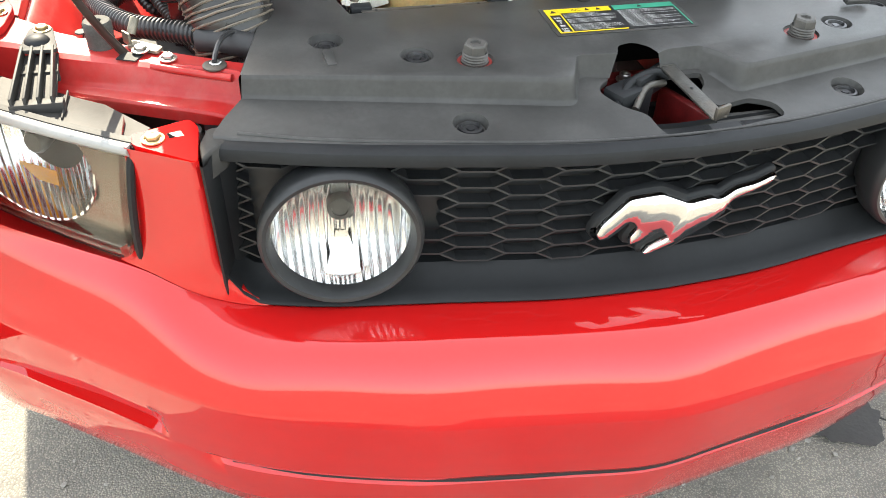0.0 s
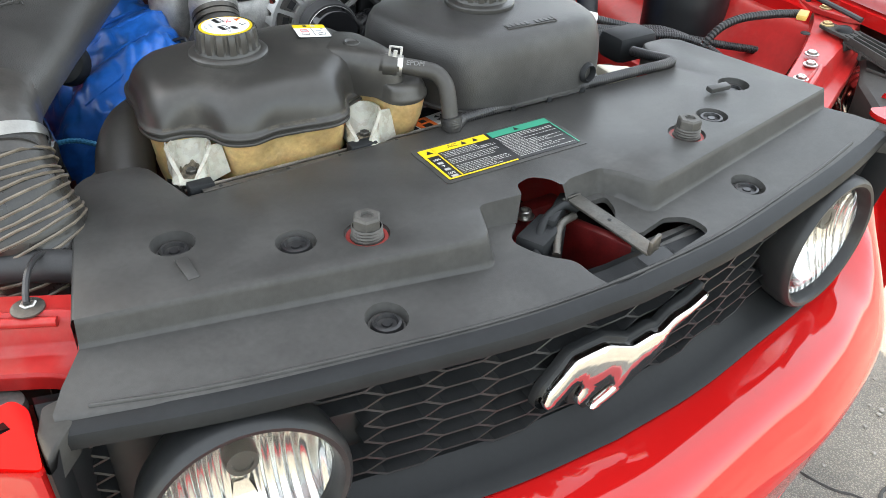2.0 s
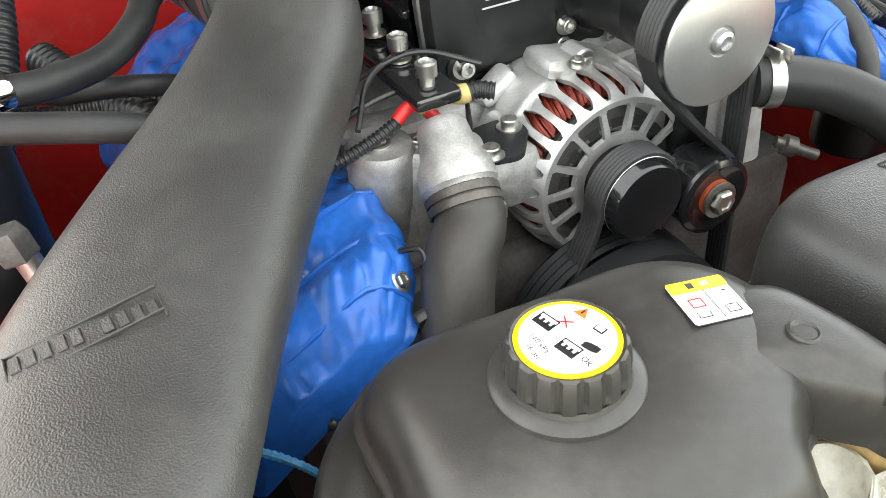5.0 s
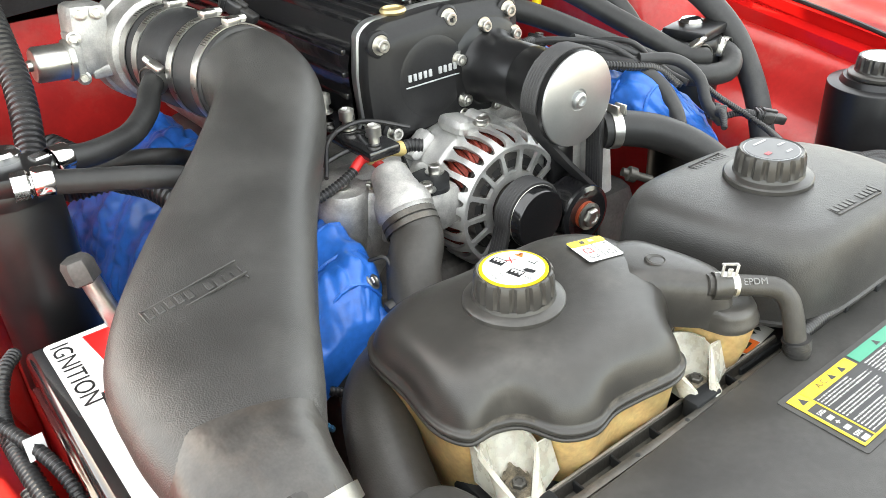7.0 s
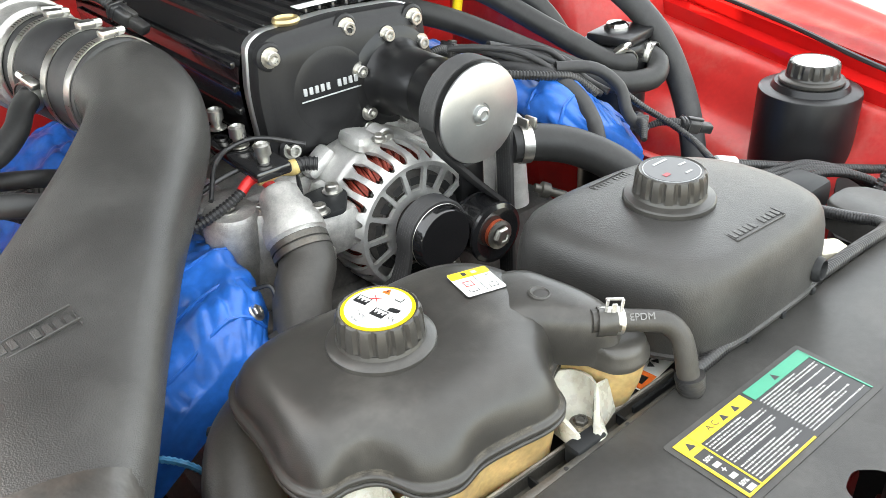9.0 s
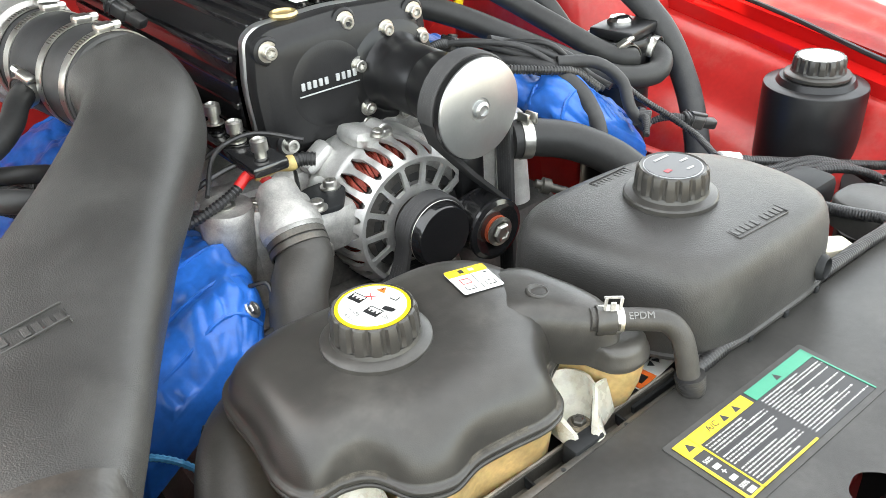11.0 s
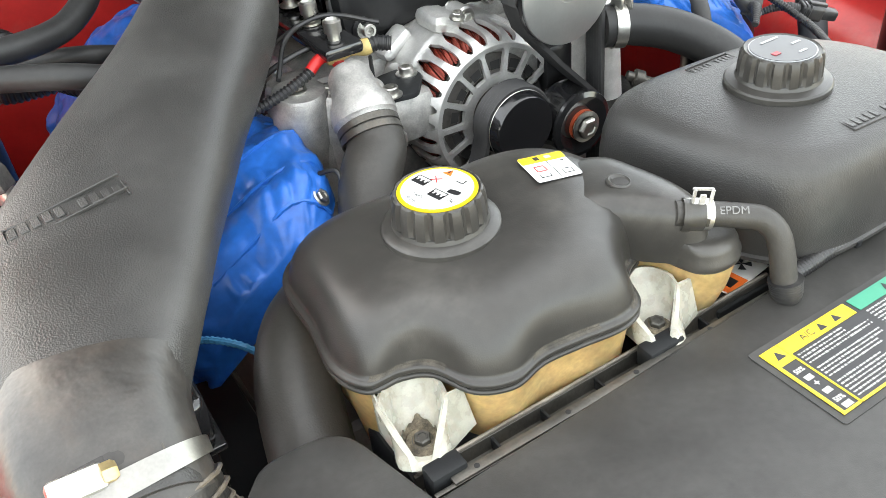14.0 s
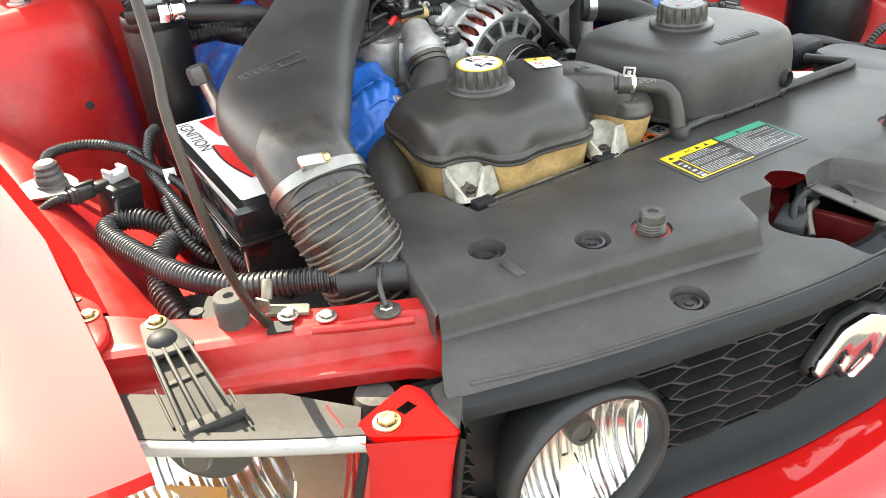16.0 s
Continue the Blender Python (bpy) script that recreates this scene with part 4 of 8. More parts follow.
    bm.faces.new(hi)
    ring_faces(bm, lo, hi)
    br = part("bracket", bm, HOUSING, lamp, "ribbed grey plastic bracket")
    for rib in ribs:
        part("bracket_rib", rib, HOUSING, br)
    bm = BM()
    rev(bm, [(0, 0.006), (0.008, 0.0055), (0.012, 0.002), (0.013, 0)], (a.x + s * 0.001, a.y - 0.014, a.z + 0.002), n=24)
    part("push_rivet", bm, TRIM, br)


headlamp(-1)
headlamp(1)


# ---- radiator cover ----
def radiator_cover():
    cover = thing("radiator_cover", (0, 0.02, 0.80), "large satin black plastic radiator cover with clips and a latch opening", "cover")
    ZU = 0.8655

    def zl(x, y):
        return 0.8335 + 0.05 * (y + 0.10) + 0.07 * max(0, y + 0.10)

    lobe = [(0.006, -0.040), (0.003, -0.026), (-0.011, -0.0125), (-0.031, -0.018), (-0.037, -0.034)]
    right = [(0.427, -0.016), (0.088, -0.080), (0.076, -0.050), (0.060, -0.031), (0.020, -0.033)]
    left = [(-0.084, -0.030), (-0.103, -0.076), (-0.430, -0.015)]
    back = [(-0.387, 0.176), (-0.374, 0.190), (-0.325, 0.189), (-0.305, 0.108), (-0.02, 0.116), (0.312, 0.116), (0.330, 0.196), (0.374, 0.194), (0.387, 0.18)]
    rr = rounded(right + lobe + left, [0, 0.012, 0.008, 0.006, 0.006, 0.004, 0.006, 0.008, 0.006, 0.003, 0.008, 0.012, 0], 4, closed=False)
    outer = rounded([tuple(p) for p in back], [0.01, 0.012, 0.02, 0.004, 0, 0.004, 0.02, 0.015, 0.01], 4, closed=False)
    bm = BM()
    hs = []
    for sx in (-1, 1):
        hs += [disc(sx * 0.339, 0.045, 0.0185), disc(sx * 0.250, -0.003, 0.0175), disc(sx * 0.192, -0.021, 0.020)]
    U = [tuple(p) for p in outer] + [tuple(p) for p in rr]
    loops = plate(bm, U, hs, lambda x, y: ZU, 0.0)
    # soft edge and skirt round the back and sides
    nb = len(outer)
    ring = loops[0]
    side = ring[len(U) - 1:] + ring[:nb + 1]
    lows = []
    for v in side:
        o = v.co.copy()
        lows.append(o)
    def hang(dx, dz):
        out = []
        for i, o in enumerate(lows):
            a, b = lows[max(i - 1, 0)], lows[min(i + 1, len(lows) - 1)]
            t = (b - a).normalized()
            nn = Vector((-t.y, t.x, 0))
            out.append(bm.verts.new(o + nn * dx + Vector((0, 0, dz))))
        return out
    r1, r2, r3 = hang(0.002, -0.0012), hang(0.0035, -0.005), hang(0.0035, -0.030)
    ring_faces(bm, side, r1, closed=False)
    ring_faces(bm, r1, r2, closed=False)
    ring_faces(bm, r2, r3, closed=False)
    # clip wells
    for k, lp in enumerate(loops[1:]):
        cc = sum((v.co for v in lp), Vector()) / len(lp)
        deep = (0.011, 0.007, 0.004)[k % 3]
        r = [bm.verts.new(cc + (v.co - cc) * 0.93 + Vector((0, 0, -deep * 0.7))) for v in lp]
        r0 = [bm.verts.new(cc + (v.co - cc) * 0.99 + Vector((0, 0, -0.0012))) for v in lp]
        q = [bm.verts.new(cc + (v.co - cc) * 0.84 + Vector((0, 0, -deep))) for v in lp]
        ring_faces(bm, lp, r0)
        ring_faces(bm, r0, r)
        ring_faces(bm, r, q)
        bm.faces.new(q)
    # lower front plate with the latch opening
    off_r = [(0.430, -0.0235), (0.083, -0.0875), (0.071, -0.056), (0.059, -0.0385), (0.024, -0.040)]
    off_l = [(-0.078, -0.036), (-0.0975, -0.0845), (-0.433, -0.0225)]
    hole = [(0.014, -0.046), (0.030, -0.046), (0.060, -0.046), (0.056, -0.066), (0.040, -0.084), (0.052, -0.106), (0.092, -0.097), (0.116, -0.108), (0.118, -0.134), (0.001, -0.1535), (-0.022, -0.1525), (-0.028, -0.134), (-0.029, -0.108), (-0.052, -0.090), (-0.068, -0.060), (-0.046, -0.042)]
    lowback = rounded(off_r + hole + off_l, [0, 0.012, 0.008, 0.006, 0.006] + [0.004, 0.005, 0.006, 0.008, 0.006, 0.006, 0.006, 0.012, 0.012, 0.010, 0.008, 0.008, 0.010, 0.012, 0.014, 0.004] + [0.008, 0.012, 0], 4, closed=False)
    front = [(-0.463 + 0.926 * i / 40) for i in range(41)]
    fr = [(x, edge_y(abs(x)) + 0.016) for x in front]
    fr = [(-0.452, -0.052)] + fr + [(0.452, -0.052)]
    L = [tuple(p) for p in lowback] + fr
    loops2 = plate(bm, L, [disc(0.214, -0.095, 0.0180), disc(-0.214, -0.095, 0.0180)], zl, 0.0)
    for lp in loops2[1:]:
        cc = sum((v.co for v in lp), Vector()) / len(lp)
        q0 = [bm.verts.new(cc + (v.co - cc) * 0.98 + Vector((0, 0, -0.0012))) for v in lp]
        q = [bm.verts.new(cc + (v.co - cc) * 0.88 + Vector((0, 0, -0.009))) for v in lp]
        ring_faces(bm, lp, q0)
        ring_faces(bm, q0, q)
        bm.faces.new(q)
    # hanging lip of the opening
    hl = [v for v in loops2[0][:len(lowback)]]
    dn = [bm.verts.new(v.co + Vector((0, 0, -0.006))) for v in hl]
    ring_faces(bm, hl, dn, closed=False)
    # the step between the two levels
    def band(top, low, ra):
        a = rounded(top, ra, 4, closed=False)
        b = rounded(low, ra, 4, closed=False)
        rows = []
        for p, q in zip(a, b):
            P0, P1 = Vector((p.x, p.y, ZU)), Vector((q.x, q.y, zl(q.x, q.y)))
            rows.append([bm.verts.new(v) for v in (P0, P0.lerp(P1, 0.10) + Vector((0, 0, 0.0022)), P0.lerp(P1, 0.28) + Vector((0, 0, 0.0012)), P0.lerp(P1, 0.72) + Vector((0, 0, -0.0012)), P0.lerp(P1, 0.92) + Vector((0, 0, -0.0018)), P1)])
        for m, n2 in zip(rows, rows[1:]):
            ring_faces(bm, m, n2, closed=False)
    band(right + [(0.006, -0.040)], off_r + [(0.014, -0.046)], [0, 0.012, 0.008, 0.006, 0.006, 0])
    band([(-0.037, -0.034)] + left, [(-0.046, -0.042)] + off_l, [0, 0.008, 0.012, 0])
    # front roll of the plate, with its groove
    rows = []
    for x, y in fr:
        e = y
        z = zl(x, y)
        rows.append([bm.verts.new(v) for v in ((x, e, z), (x, e - 0.0035, z - 0.001), (x, e - 0.005, z - 0.003), (x, e - 0.005, z - 0.006), (x, e - 0.001, z - 0.008))])
    for a, b in zip(rows, rows[1:]):
        ring_faces(bm, a, b, closed=False)
    bmesh.ops.remove_doubles(bm, verts=bm.verts, dist=0.0002)
    panel = part("panel", bm, COVER, cover, angle=50)
    # fine moulded line along the front edge
    bm = BM()
    tube(bm, [(x, y + 0.004, zl(x, y + 0.004) + 0.0003) for x, y in fr[2:-2:3]], 0.0018, 8, 0.01)
    part("moulded_line", bm, COVER, panel)
    # push clips
    clip = BM()
    rev(clip, [(0, 0.004), (0.004, 0.004), (0.0045, 0.0025), (0.0085, 0.0022), (0.0095, 0.0055), (0.012, 0.005), (0.0135, 0.0015), (0.0138, 0)], (0, 0, 0), n=28)
    clip = shared("push_clip", clip, LOOM)
    for sx in (-1, 1):
        piece("push_clip", clip, at(sx * 0.339, 0.045, ZU - 0.011), cover)
        piece("push_clip", clip, at(sx * 0.250, -0.003, ZU - 0.007), cover)
        piece("push_clip", clip, at(sx * 0.214, -0.095, zl(0, -0.095) - 0.009), cover)
        # lever tab beside the outer clip
        bm = BM()
        rbox(bm, (sx * 0.340, 0.003, ZU + 0.001) if sx < 0 else (0.302, 0.037, ZU + 0.006), (0.010, 0.028, 0.003) if sx < 0 else (0.030, 0.010, 0.006), 0.001, Euler((radians(6), 0, radians(-sx * 4))).to_matrix())
        part("tab", bm, COVER, cover)
    STOP = mat("worn_grey_rubber", (0.062, 0.058, 0.052), 0.6, 0, 0.3, 80, 0.4, 300, dust=0.3, dust_col=(0.14, 0.12, 0.10))
    for sx in (-1, 1):
        # rubber-topped bonnet stop through its ring
        st = thing("bonnet_stop", (sx * 0.192, -0.021, ZU - 0.006), "grey hexagonal rubber bonnet stop on a threaded stud", "stop", "bonnet stops")
        bm = BM()
        rev(bm, [(0.0145, 0), (0.0145, 0.002), (0.0128, 0.0025), (0.0138, 0.004), (0.0126, 0.0055), (0.0138, 0.007), (0.0126, 0.0085), (0.0138, 0.010), (0.0126, 0.0115)], BASE[st] + Vector((0, 0, 0.003)), n=28)
        part("thread", bm, STOP, st)
        bm = BM()
        rev(bm, [(0.0115, 0.0125), (0.0128, 0.0135), (0.0128, 0.0225), (0.0112, 0.0245), (0.0060, 0.0245), (0.0052, 0.022), (0, 0.022)], BASE[st] + Vector((0, 0, 0)), n=6)
        part("hex_head", bm, STOP, st, angle=25)
        bm = BM()
        rev(bm, [(0.019, 0.0030), (0.0165, 0.0036), (0.0150, 0.0032)], BASE[st], n=32)
        part("ring", bm, mat("stained_red", (0.22, 0.022, 0.018), 0.5, 0, 0.3, 90, 0.1, 400), st)
    return cover


radiator_cover()

# ---- coolant tank ----
def bar(name, x0, x1, y0, y1, z, m, parent, turn=0.0, about=None):
    """A thin printed patch lying flat."""
    bm = BM()
    prism(bm, [(x0, y0), (x1, y0), (x1, y1), (x0, y1)], z - 0.0002, z + 0.0002)
    if about:
        bmesh.ops.rotate(bm, verts=bm.verts, cent=about, matrix=Matrix.Rotation(turn, 3, "Z"))
    return part(name, bm, m, parent)


def prints(name, rects, z, m, parent):
    """Small printed marks of one colour, too small to pick apart: one mesh of bars (x, y, w, h)."""
    bm = BM()
    for x, y, w, h in rects:
        vs = [bm.verts.new((x + a * w / 2, y + b * h / 2, z)) for a, b in ((-1, -1), (1, -1), (1, 1), (-1, 1))]
        bm.faces.new(vs)
    ob = part(name, bm, m, parent)
    ob["kind"] = "stuff"
    return ob


def screw_cap(parent, c, r_flange, r_body, h, tilt=(0, 0, 1), label=""):
    """A fluted screw cap on a broad collar."""
    c = Vector(c)
    q = turn_to(tilt)
    bm = BM()
    rev(bm, [(r_flange * 0.70, -0.012), (r_flange * 0.72, -0.004), (r_flange * 0.97, -0.003), (r_flange, -0.0015), (r_flange, 0.002), (r_flange * 0.97, 0.0035), (r_body * 1.06, 0.005), (r_body * 1.02, 0.008)], c, tilt, 56)
    part("collar", bm, TANKBLK, parent)
    bm = BM()
    n = 96
    rows = []
    for rr, hh, k in ((1.03, 0.005, 0), (1.03, 0.008, 1), (1.02, h * 0.6, 1), (1.0, h - 0.004, 1), (0.96, h - 0.001, 0.6), (0.91, h, 0), (0.86, h - 0.0008, 0)):
        row = []
        for i in range(n):
            a = 2 * math.pi * i / n
            w = k * 0.075 * (1 if (i % 6) in (0, 1) else 0)
            row.append(bm.verts.new(c + q @ Vector((r_body * (rr - w) * math.cos(a), r_body * (rr - w) * math.sin(a), hh))))
        rows.append(row)
    for a, b in zip(rows, rows[1:]):
        ring_faces(bm, a, b)
    bm.faces.new(rows[-1])
    return part("cap", bm, TANKBLK, parent, label, 30)


def blob(bm, outline, c, levels, ease=False):
    """Rings of an outline drawn in towards a centre: levels of (shrink, height)."""
    c = Vector(c)
    last = None
    base, eased = [Vector(p) for p in outline], 0
    for f, z in levels:
        want = int(420 * max(0.0, 0.985 - f)) if ease else 0
        while eased < min(want, 120):
            base = [(base[i - 1] + base[i] * 2 + base[(i + 1) % len(base)]) / 4 for i in range(len(base))]
            eased += 1
        outline = base
        if f <= 0:
            top = bm.verts.new((c.x, c.y, z))
            for i in range(len(last)):
                bm.faces.new((last[i], last[(i + 1) % len(last)], top))
            return
        cur = [bm.verts.new((c.x + (p[0] - c.x) * f, c.y + (p[1] - c.y) * f, z(c.x + (p[0] - c.x) * f, c.y + (p[1] - c.y) * f) if callable(z) else z)) for p in outline]
        if last:
            ring_faces(bm, last, cur)
        last = cur


def closed_smooth(poly, k=6):
    n = len(poly)
    out = []
    for i in range(n):
        p0, p1, p2, p3 = (Vector(poly[(i + d) % n]) for d in (-1, 0, 1, 2))
        for j in range(k):
            t = j / k
            out.append(0.5 * (2 * p1 + (p2 - p0) * t + (2 * p0 - 5 * p1 + 4 * p2 - p3) * t * t + (3 * p1 - p0 - 3 * p2 + p3) * t ** 3))
    return out


def coolant_tank():
    tank = thing("coolant_tank", (-0.19, 0.21, 0.80), "coolant expansion tank with black upper shell and aged amber base", "tank")
    line = [(-0.303, 0.300), (-0.306, 0.255), (-0.312, 0.210), (-0.302, 0.184), (-0.280, 0.181), (-0.264, 0.172), (-0.252, 0.146), (-0.230, 0.135), (-0.205, 0.140), (-0.180, 0.138), (-0.148, 0.134), (-0.128, 0.142), (-0.116, 0.166), (-0.094, 0.178), (-0.070, 0.190), (-0.057, 0.222), (-0.060, 0.275), (-0.096, 0.318), (-0.150, 0.318), (-0.200, 0.318), (-0.250, 0.330), (-0.285, 0.325)]
    ol = closed_smooth(line, 6)
    c = (-0.190, 0.228)

    def zz(base, k):
        return lambda x, y: base + k * 0.008 * math.exp(-((x + 0.108) / 0.055) ** 2 - ((y - 0.262) / 0.06) ** 2)

    bm = BM()
    blob(bm, ol, c, [(0.985, 0.8866), (1.020, 0.8866), (1.0245, 0.8874), (1.0245, 0.8886), (1.020, 0.8893), (1.006, 0.8897), (1.005, 0.8912), (1.021, 0.8917), (1.0265, 0.8928), (1.0265, 0.8944), (1.022, 0.8956), (1.004, 0.8960), (0.990, 0.8966), (0.983, 0.8995), (0.976, 0.905), (0.955, 0.9125), (0.925, 0.9195), (0.88, zz(0.926, 1)), (0.81, zz(0.931, 1)), (0.70, zz(0.935, 1)), (0.52, zz(0.937, 1)), (0.30, zz(0.938, 1)), (0, 0.938)], ease=True)
    # dust lying on the ledge of the seam in the hollows
    dusts = []
    for q in ((-0.277, 0.180), (-0.120, 0.155), (-0.19, 0.134)):
        dust = BM()
        blob(dust, ol, c, [(1.008, 0.8961), (0.998, 0.8966), (0.990, 0.8970), (0.984, 0.8992)])
        bmesh.ops.delete(dust, geom=[f for f in dust.faces if (f.calc_center_median().xy - Vector(q)).length > 0.024], context="FACES")
        dusts.append(dust)
    # outlet lobe at the side
    lob = closed_smooth([(-0.105, 0.190), (-0.094, 0.176), (-0.085, 0.164), (-0.081, 0.150), (-0.076, 0.138), (-0.064, 0.131), (-0.048, 0.132), (-0.035, 0.143), (-0.031, 0.160), (-0.038, 0.182), (-0.055, 0.205), (-0.080, 0.215)], 6)
    blob(bm, lob, (-0.075, 0.165), [(0.99, 0.892), (1.03, 0.894), (1.03, 0.898), (0.99, 0.900), (0.97, 0.905), (0.92, 0.909), (0.80, 0.9115), (0.45, 0.9115), (0, 0.911)])
    # arm up to the hose nipple
    arm = closed_smooth([(-0.132, 0.205), (-0.110, 0.184), (-0.092, 0.164), (-0.076, 0.149), (-0.064, 0.147), (-0.055, 0.156), (-0.053, 0.180), (-0.058, 0.215), (-0.070, 0.250), (-0.110, 0.262), (-0.135, 0.24)], 5)
    blob(bm, arm, (-0.090, 0.203), [(1.03, 0.895), (1.02, 0.908), (1.0, 0.917), (0.965, 0.925), (0.91, 0.931), (0.82, 0.9355), (0.66, 0.9385), (0.4, 0.9395), (0, 0.9395)])
    rev(bm, [(0.0110, -0.006), (0.0110, -0.001), (0.0104, 0.0), (0.0102, 0.008), (0.0085, 0.009)], (-0.072, 0.1545, 0.9295), (0.80, -0.60, -0.10), 24)
    shell = part("upper_shell", bm, TANKBLK, tank, "black moulded upper shell", 60)
    dust_mat = mat("brown_dust", (0.062, 0.055, 0.045), 0.8, 0, 0.5, 160, 0.4, 900)
    for dust in dusts:
        part("ledge_dust", dust, dust_mat, shell, "brown dust on the seam ledge")
    # sensor dimple
    bm = BM()
    rev(bm, [(0.0095, -0.004), (0.009, 0.0005), (0.0075, 0.0012), (0.006, 0.0005), (0.005, -0.001), (0, -0.001)], (-0.090, 0.203, top_z(shell, -0.090, 0.203) + 0.0002), (0.1, -0.1, 1), 28)
    part("dimple", bm, TANKBLK, shell)
    bm = BM()
    blob(bm, ol, c, [(0, 0.79), (0.80, 0.79), (0.86, 0.80), (0.915, 0.84), (0.955, 0.875), (0.985, 0.889), (0.985, 0.891)][1:])
    blob(bm, lob, (-0.075, 0.165), [(0.55, 0.845), (0.72, 0.850), (0.90, 0.872), (0.985, 0.893)])
    base = part("lower_tank", bm, AMBER, tank, "aged amber translucent lower half", 60)
    # milky fixing scoops with their bolts
    for bx, by, turnz, wide in ((-0.288, 0.152, -0.42, 1.0), (-0.110, 0.142, -0.45, 0.98)):
        bm = BM()

        k = wide
        top = [(-0.0220 * k, 0.012, 0.0240), (-0.0190 * k, 0.022, 0.0245), (-0.010 * k, 0.031, 0.0245), (0.003 * k, 0.033, 0.0245), (0.0130 * k, 0.026, 0.0245), (0.0180 * k, 0.011, 0.0240)]
        low = [(-0.0050, -0.0185, 0.0035), (-0.0125, -0.0120, 0.0020), (-0.0128, 0.0010, 0.0006), (-0.006, 0.0095, 0.0), (0.006, 0.0095, 0.0), (0.0128, 0.0010, 0.0006), (0.0125, -0.0120, 0.0020), (0.0050, -0.0185, 0.0035)]
        o3 = Vector((bx, by, 0.8630))
        R3 = Matrix.Rotation(turnz, 3, "Z")
        up_, _ = smooth(top, 0.0025)
        dn_, _ = smooth(low, 0.0025)
        nu = 28

        def scoop(u, v):
            a = up_[min(int(u * (len(up_) - 1) + 0.5), len(up_) - 1)]
            b = dn_[min(int(u * (len(dn_) - 1) + 0.5), len(dn_) - 1)]
            return o3 + R3 @ (b.lerp(a, v) + Vector((0, 0.004, 0)) * math.sin(math.pi * v) * math.sin(math.pi * u))

        g = sheet(bm, scoop, nu, 8)
        bm.faces.new([r[0] for r in g])
        bmesh.ops.recalc_face_normals(bm, faces=bm.faces)
        bmesh.ops.solidify(bm, geom=bm.faces[:], thickness=0.0030)
        sc = part("fixing_scoop", bm, MILK, base, "milky white plastic fixing scoop", 50)
        for sx in (-1, 1):
            bm = BM()
            pts = [(-0.0050, -0.0185, 0.0030), (-0.0220 * k, 0.012, 0.0235), (-0.0260 * k, 0.028, 0.0235), (-0.0250 * k, 0.020, -0.008), (-0.0110, -0.010, -0.010)] if sx < 0 else [(0.0050, -0.0185, 0.0030), (0.0180 * k, 0.011, 0.0235), (0.0290 * k, 0.015, 0.0235), (0.0350 * k, 0.0105, -0.005), (0.0040, -0.0160, -0.009)]
            pts = [Vector(q) for q in pts]
            lo = [bm.verts.new(o3 + R3 @ q) for q in pts]
            hi = [bm.verts.new(o3 + R3 @ (q + Vector((-sx * 0.0009, 0.0012, 0)))) for q in pts]
            bm.faces.new(lo)
            bm.faces.new(hi)
            ring_faces(bm, lo, hi)
            part("scoop_web", bm, MILK, sc)
        bm = BM()
        rd = 1.0 if wide == 1.0 else 0.8
        rev(bm, [(0.0118 * rd, 0.0), (0.0108 * rd, 0.0012), (0.006, 0.0016), (0, 0.0016)], (bx, by - 0.003, 0.8645), n=28)

        def grime(u, v):
            p = scoop(0.14 + 0.72 * u, (0.20 + 0.05 * math.sin(17 * u + bx * 90) + 0.03 * math.sin(41 * u)) * math.sin(math.pi * u) ** 0.4 * v)
            return p + (Vector((bx, by, p.z)) - p).normalized() * 0.0034

        if wide == 1.0:
            sheet(bm, grime, 40, 6)
        part("dirt", bm, mat("dry_dirt", (0.115, 0.095, 0.065), 0.9, 0, 0.75, 160, 0.6, 700), sc)
        piece("bolt", shared("scoop_bolt", hexhead(0.0055, 0.006, 0.0085), DARKSTEEL, 30), at(bx, by - 0.002, 0.8640), sc)
    cap = screw_cap(tank, (-0.210, 0.240, 0.9385), 0.0395, 0.0305, 0.0275)
    bm = BM()
    rev(bm, [(0.0262, 0), (0.0262, 0.0006), (0, 0.0007)], (-0.210, 0.240, 0.9652), n=48)
    part("cap_label", bm, YELLOW, cap)
    bm = BM()
    rev(bm, [(0.0235, 0), (0.0235, 0.0004), (0, 0.0004)], (-0.210, 0.240, 0.9660), n=48)
    part("cap_label_field", bm, WHITE, cap)
    # pictograms, turned with the cap
    o = Vector((-0.210, 0.240, 0.9668))
    R = Matrix.Rotation(radians(-77.5), 4, "Z")

    def spot(name, at_, size, m, extra=0.0):
        bm = BM()
        rbox(bm, o + Vector((at_[0], at_[1], 0)), (size[0], size[1], 0.0003), 0, Matrix.Rotation(radians(-77.5 + extra), 3, "Z"))
        return part(name, bm, m, cap)

    for q in ((-0.004, 0.014), (-0.005, -0.007)):
        # a tank with its filler teeth
        bm = BM()
        for dx, dy, w, h in ((0, -0.0015, 0.0115, 0.0030), (-0.0050, 0.0010, 0.0014, 0.0030), (-0.0017, 0.0008, 0.0014, 0.0024), (0.0017, 0.0008, 0.0014, 0.0024), (0.0050, 0.0010, 0.0014, 0.0030), (-0.0055, 0.0032, 0.0005, 0.0040), (0.0055, 0.0032, 0.0005, 0.0040), (0.0, 0.0050, 0.0115, 0.0005)):
            p = R @ Vector((dx, dy, 0))
            rbox(bm, o + Vector((0, 0, 0)) + Vector((q[0], q[1], 0)) + p, (w, h, 0.0003), 0, R.to_3x3())
        part("tank_pictogram", bm, INK, cap)
    spot("cross_stroke", (0.005, 0.009), (0.0085, 0.0007), REDPRINT, 40)
    spot("cross_stroke", (0.005, 0.009), (0.0085, 0.0007), REDPRINT, -40)
    bm = BM()
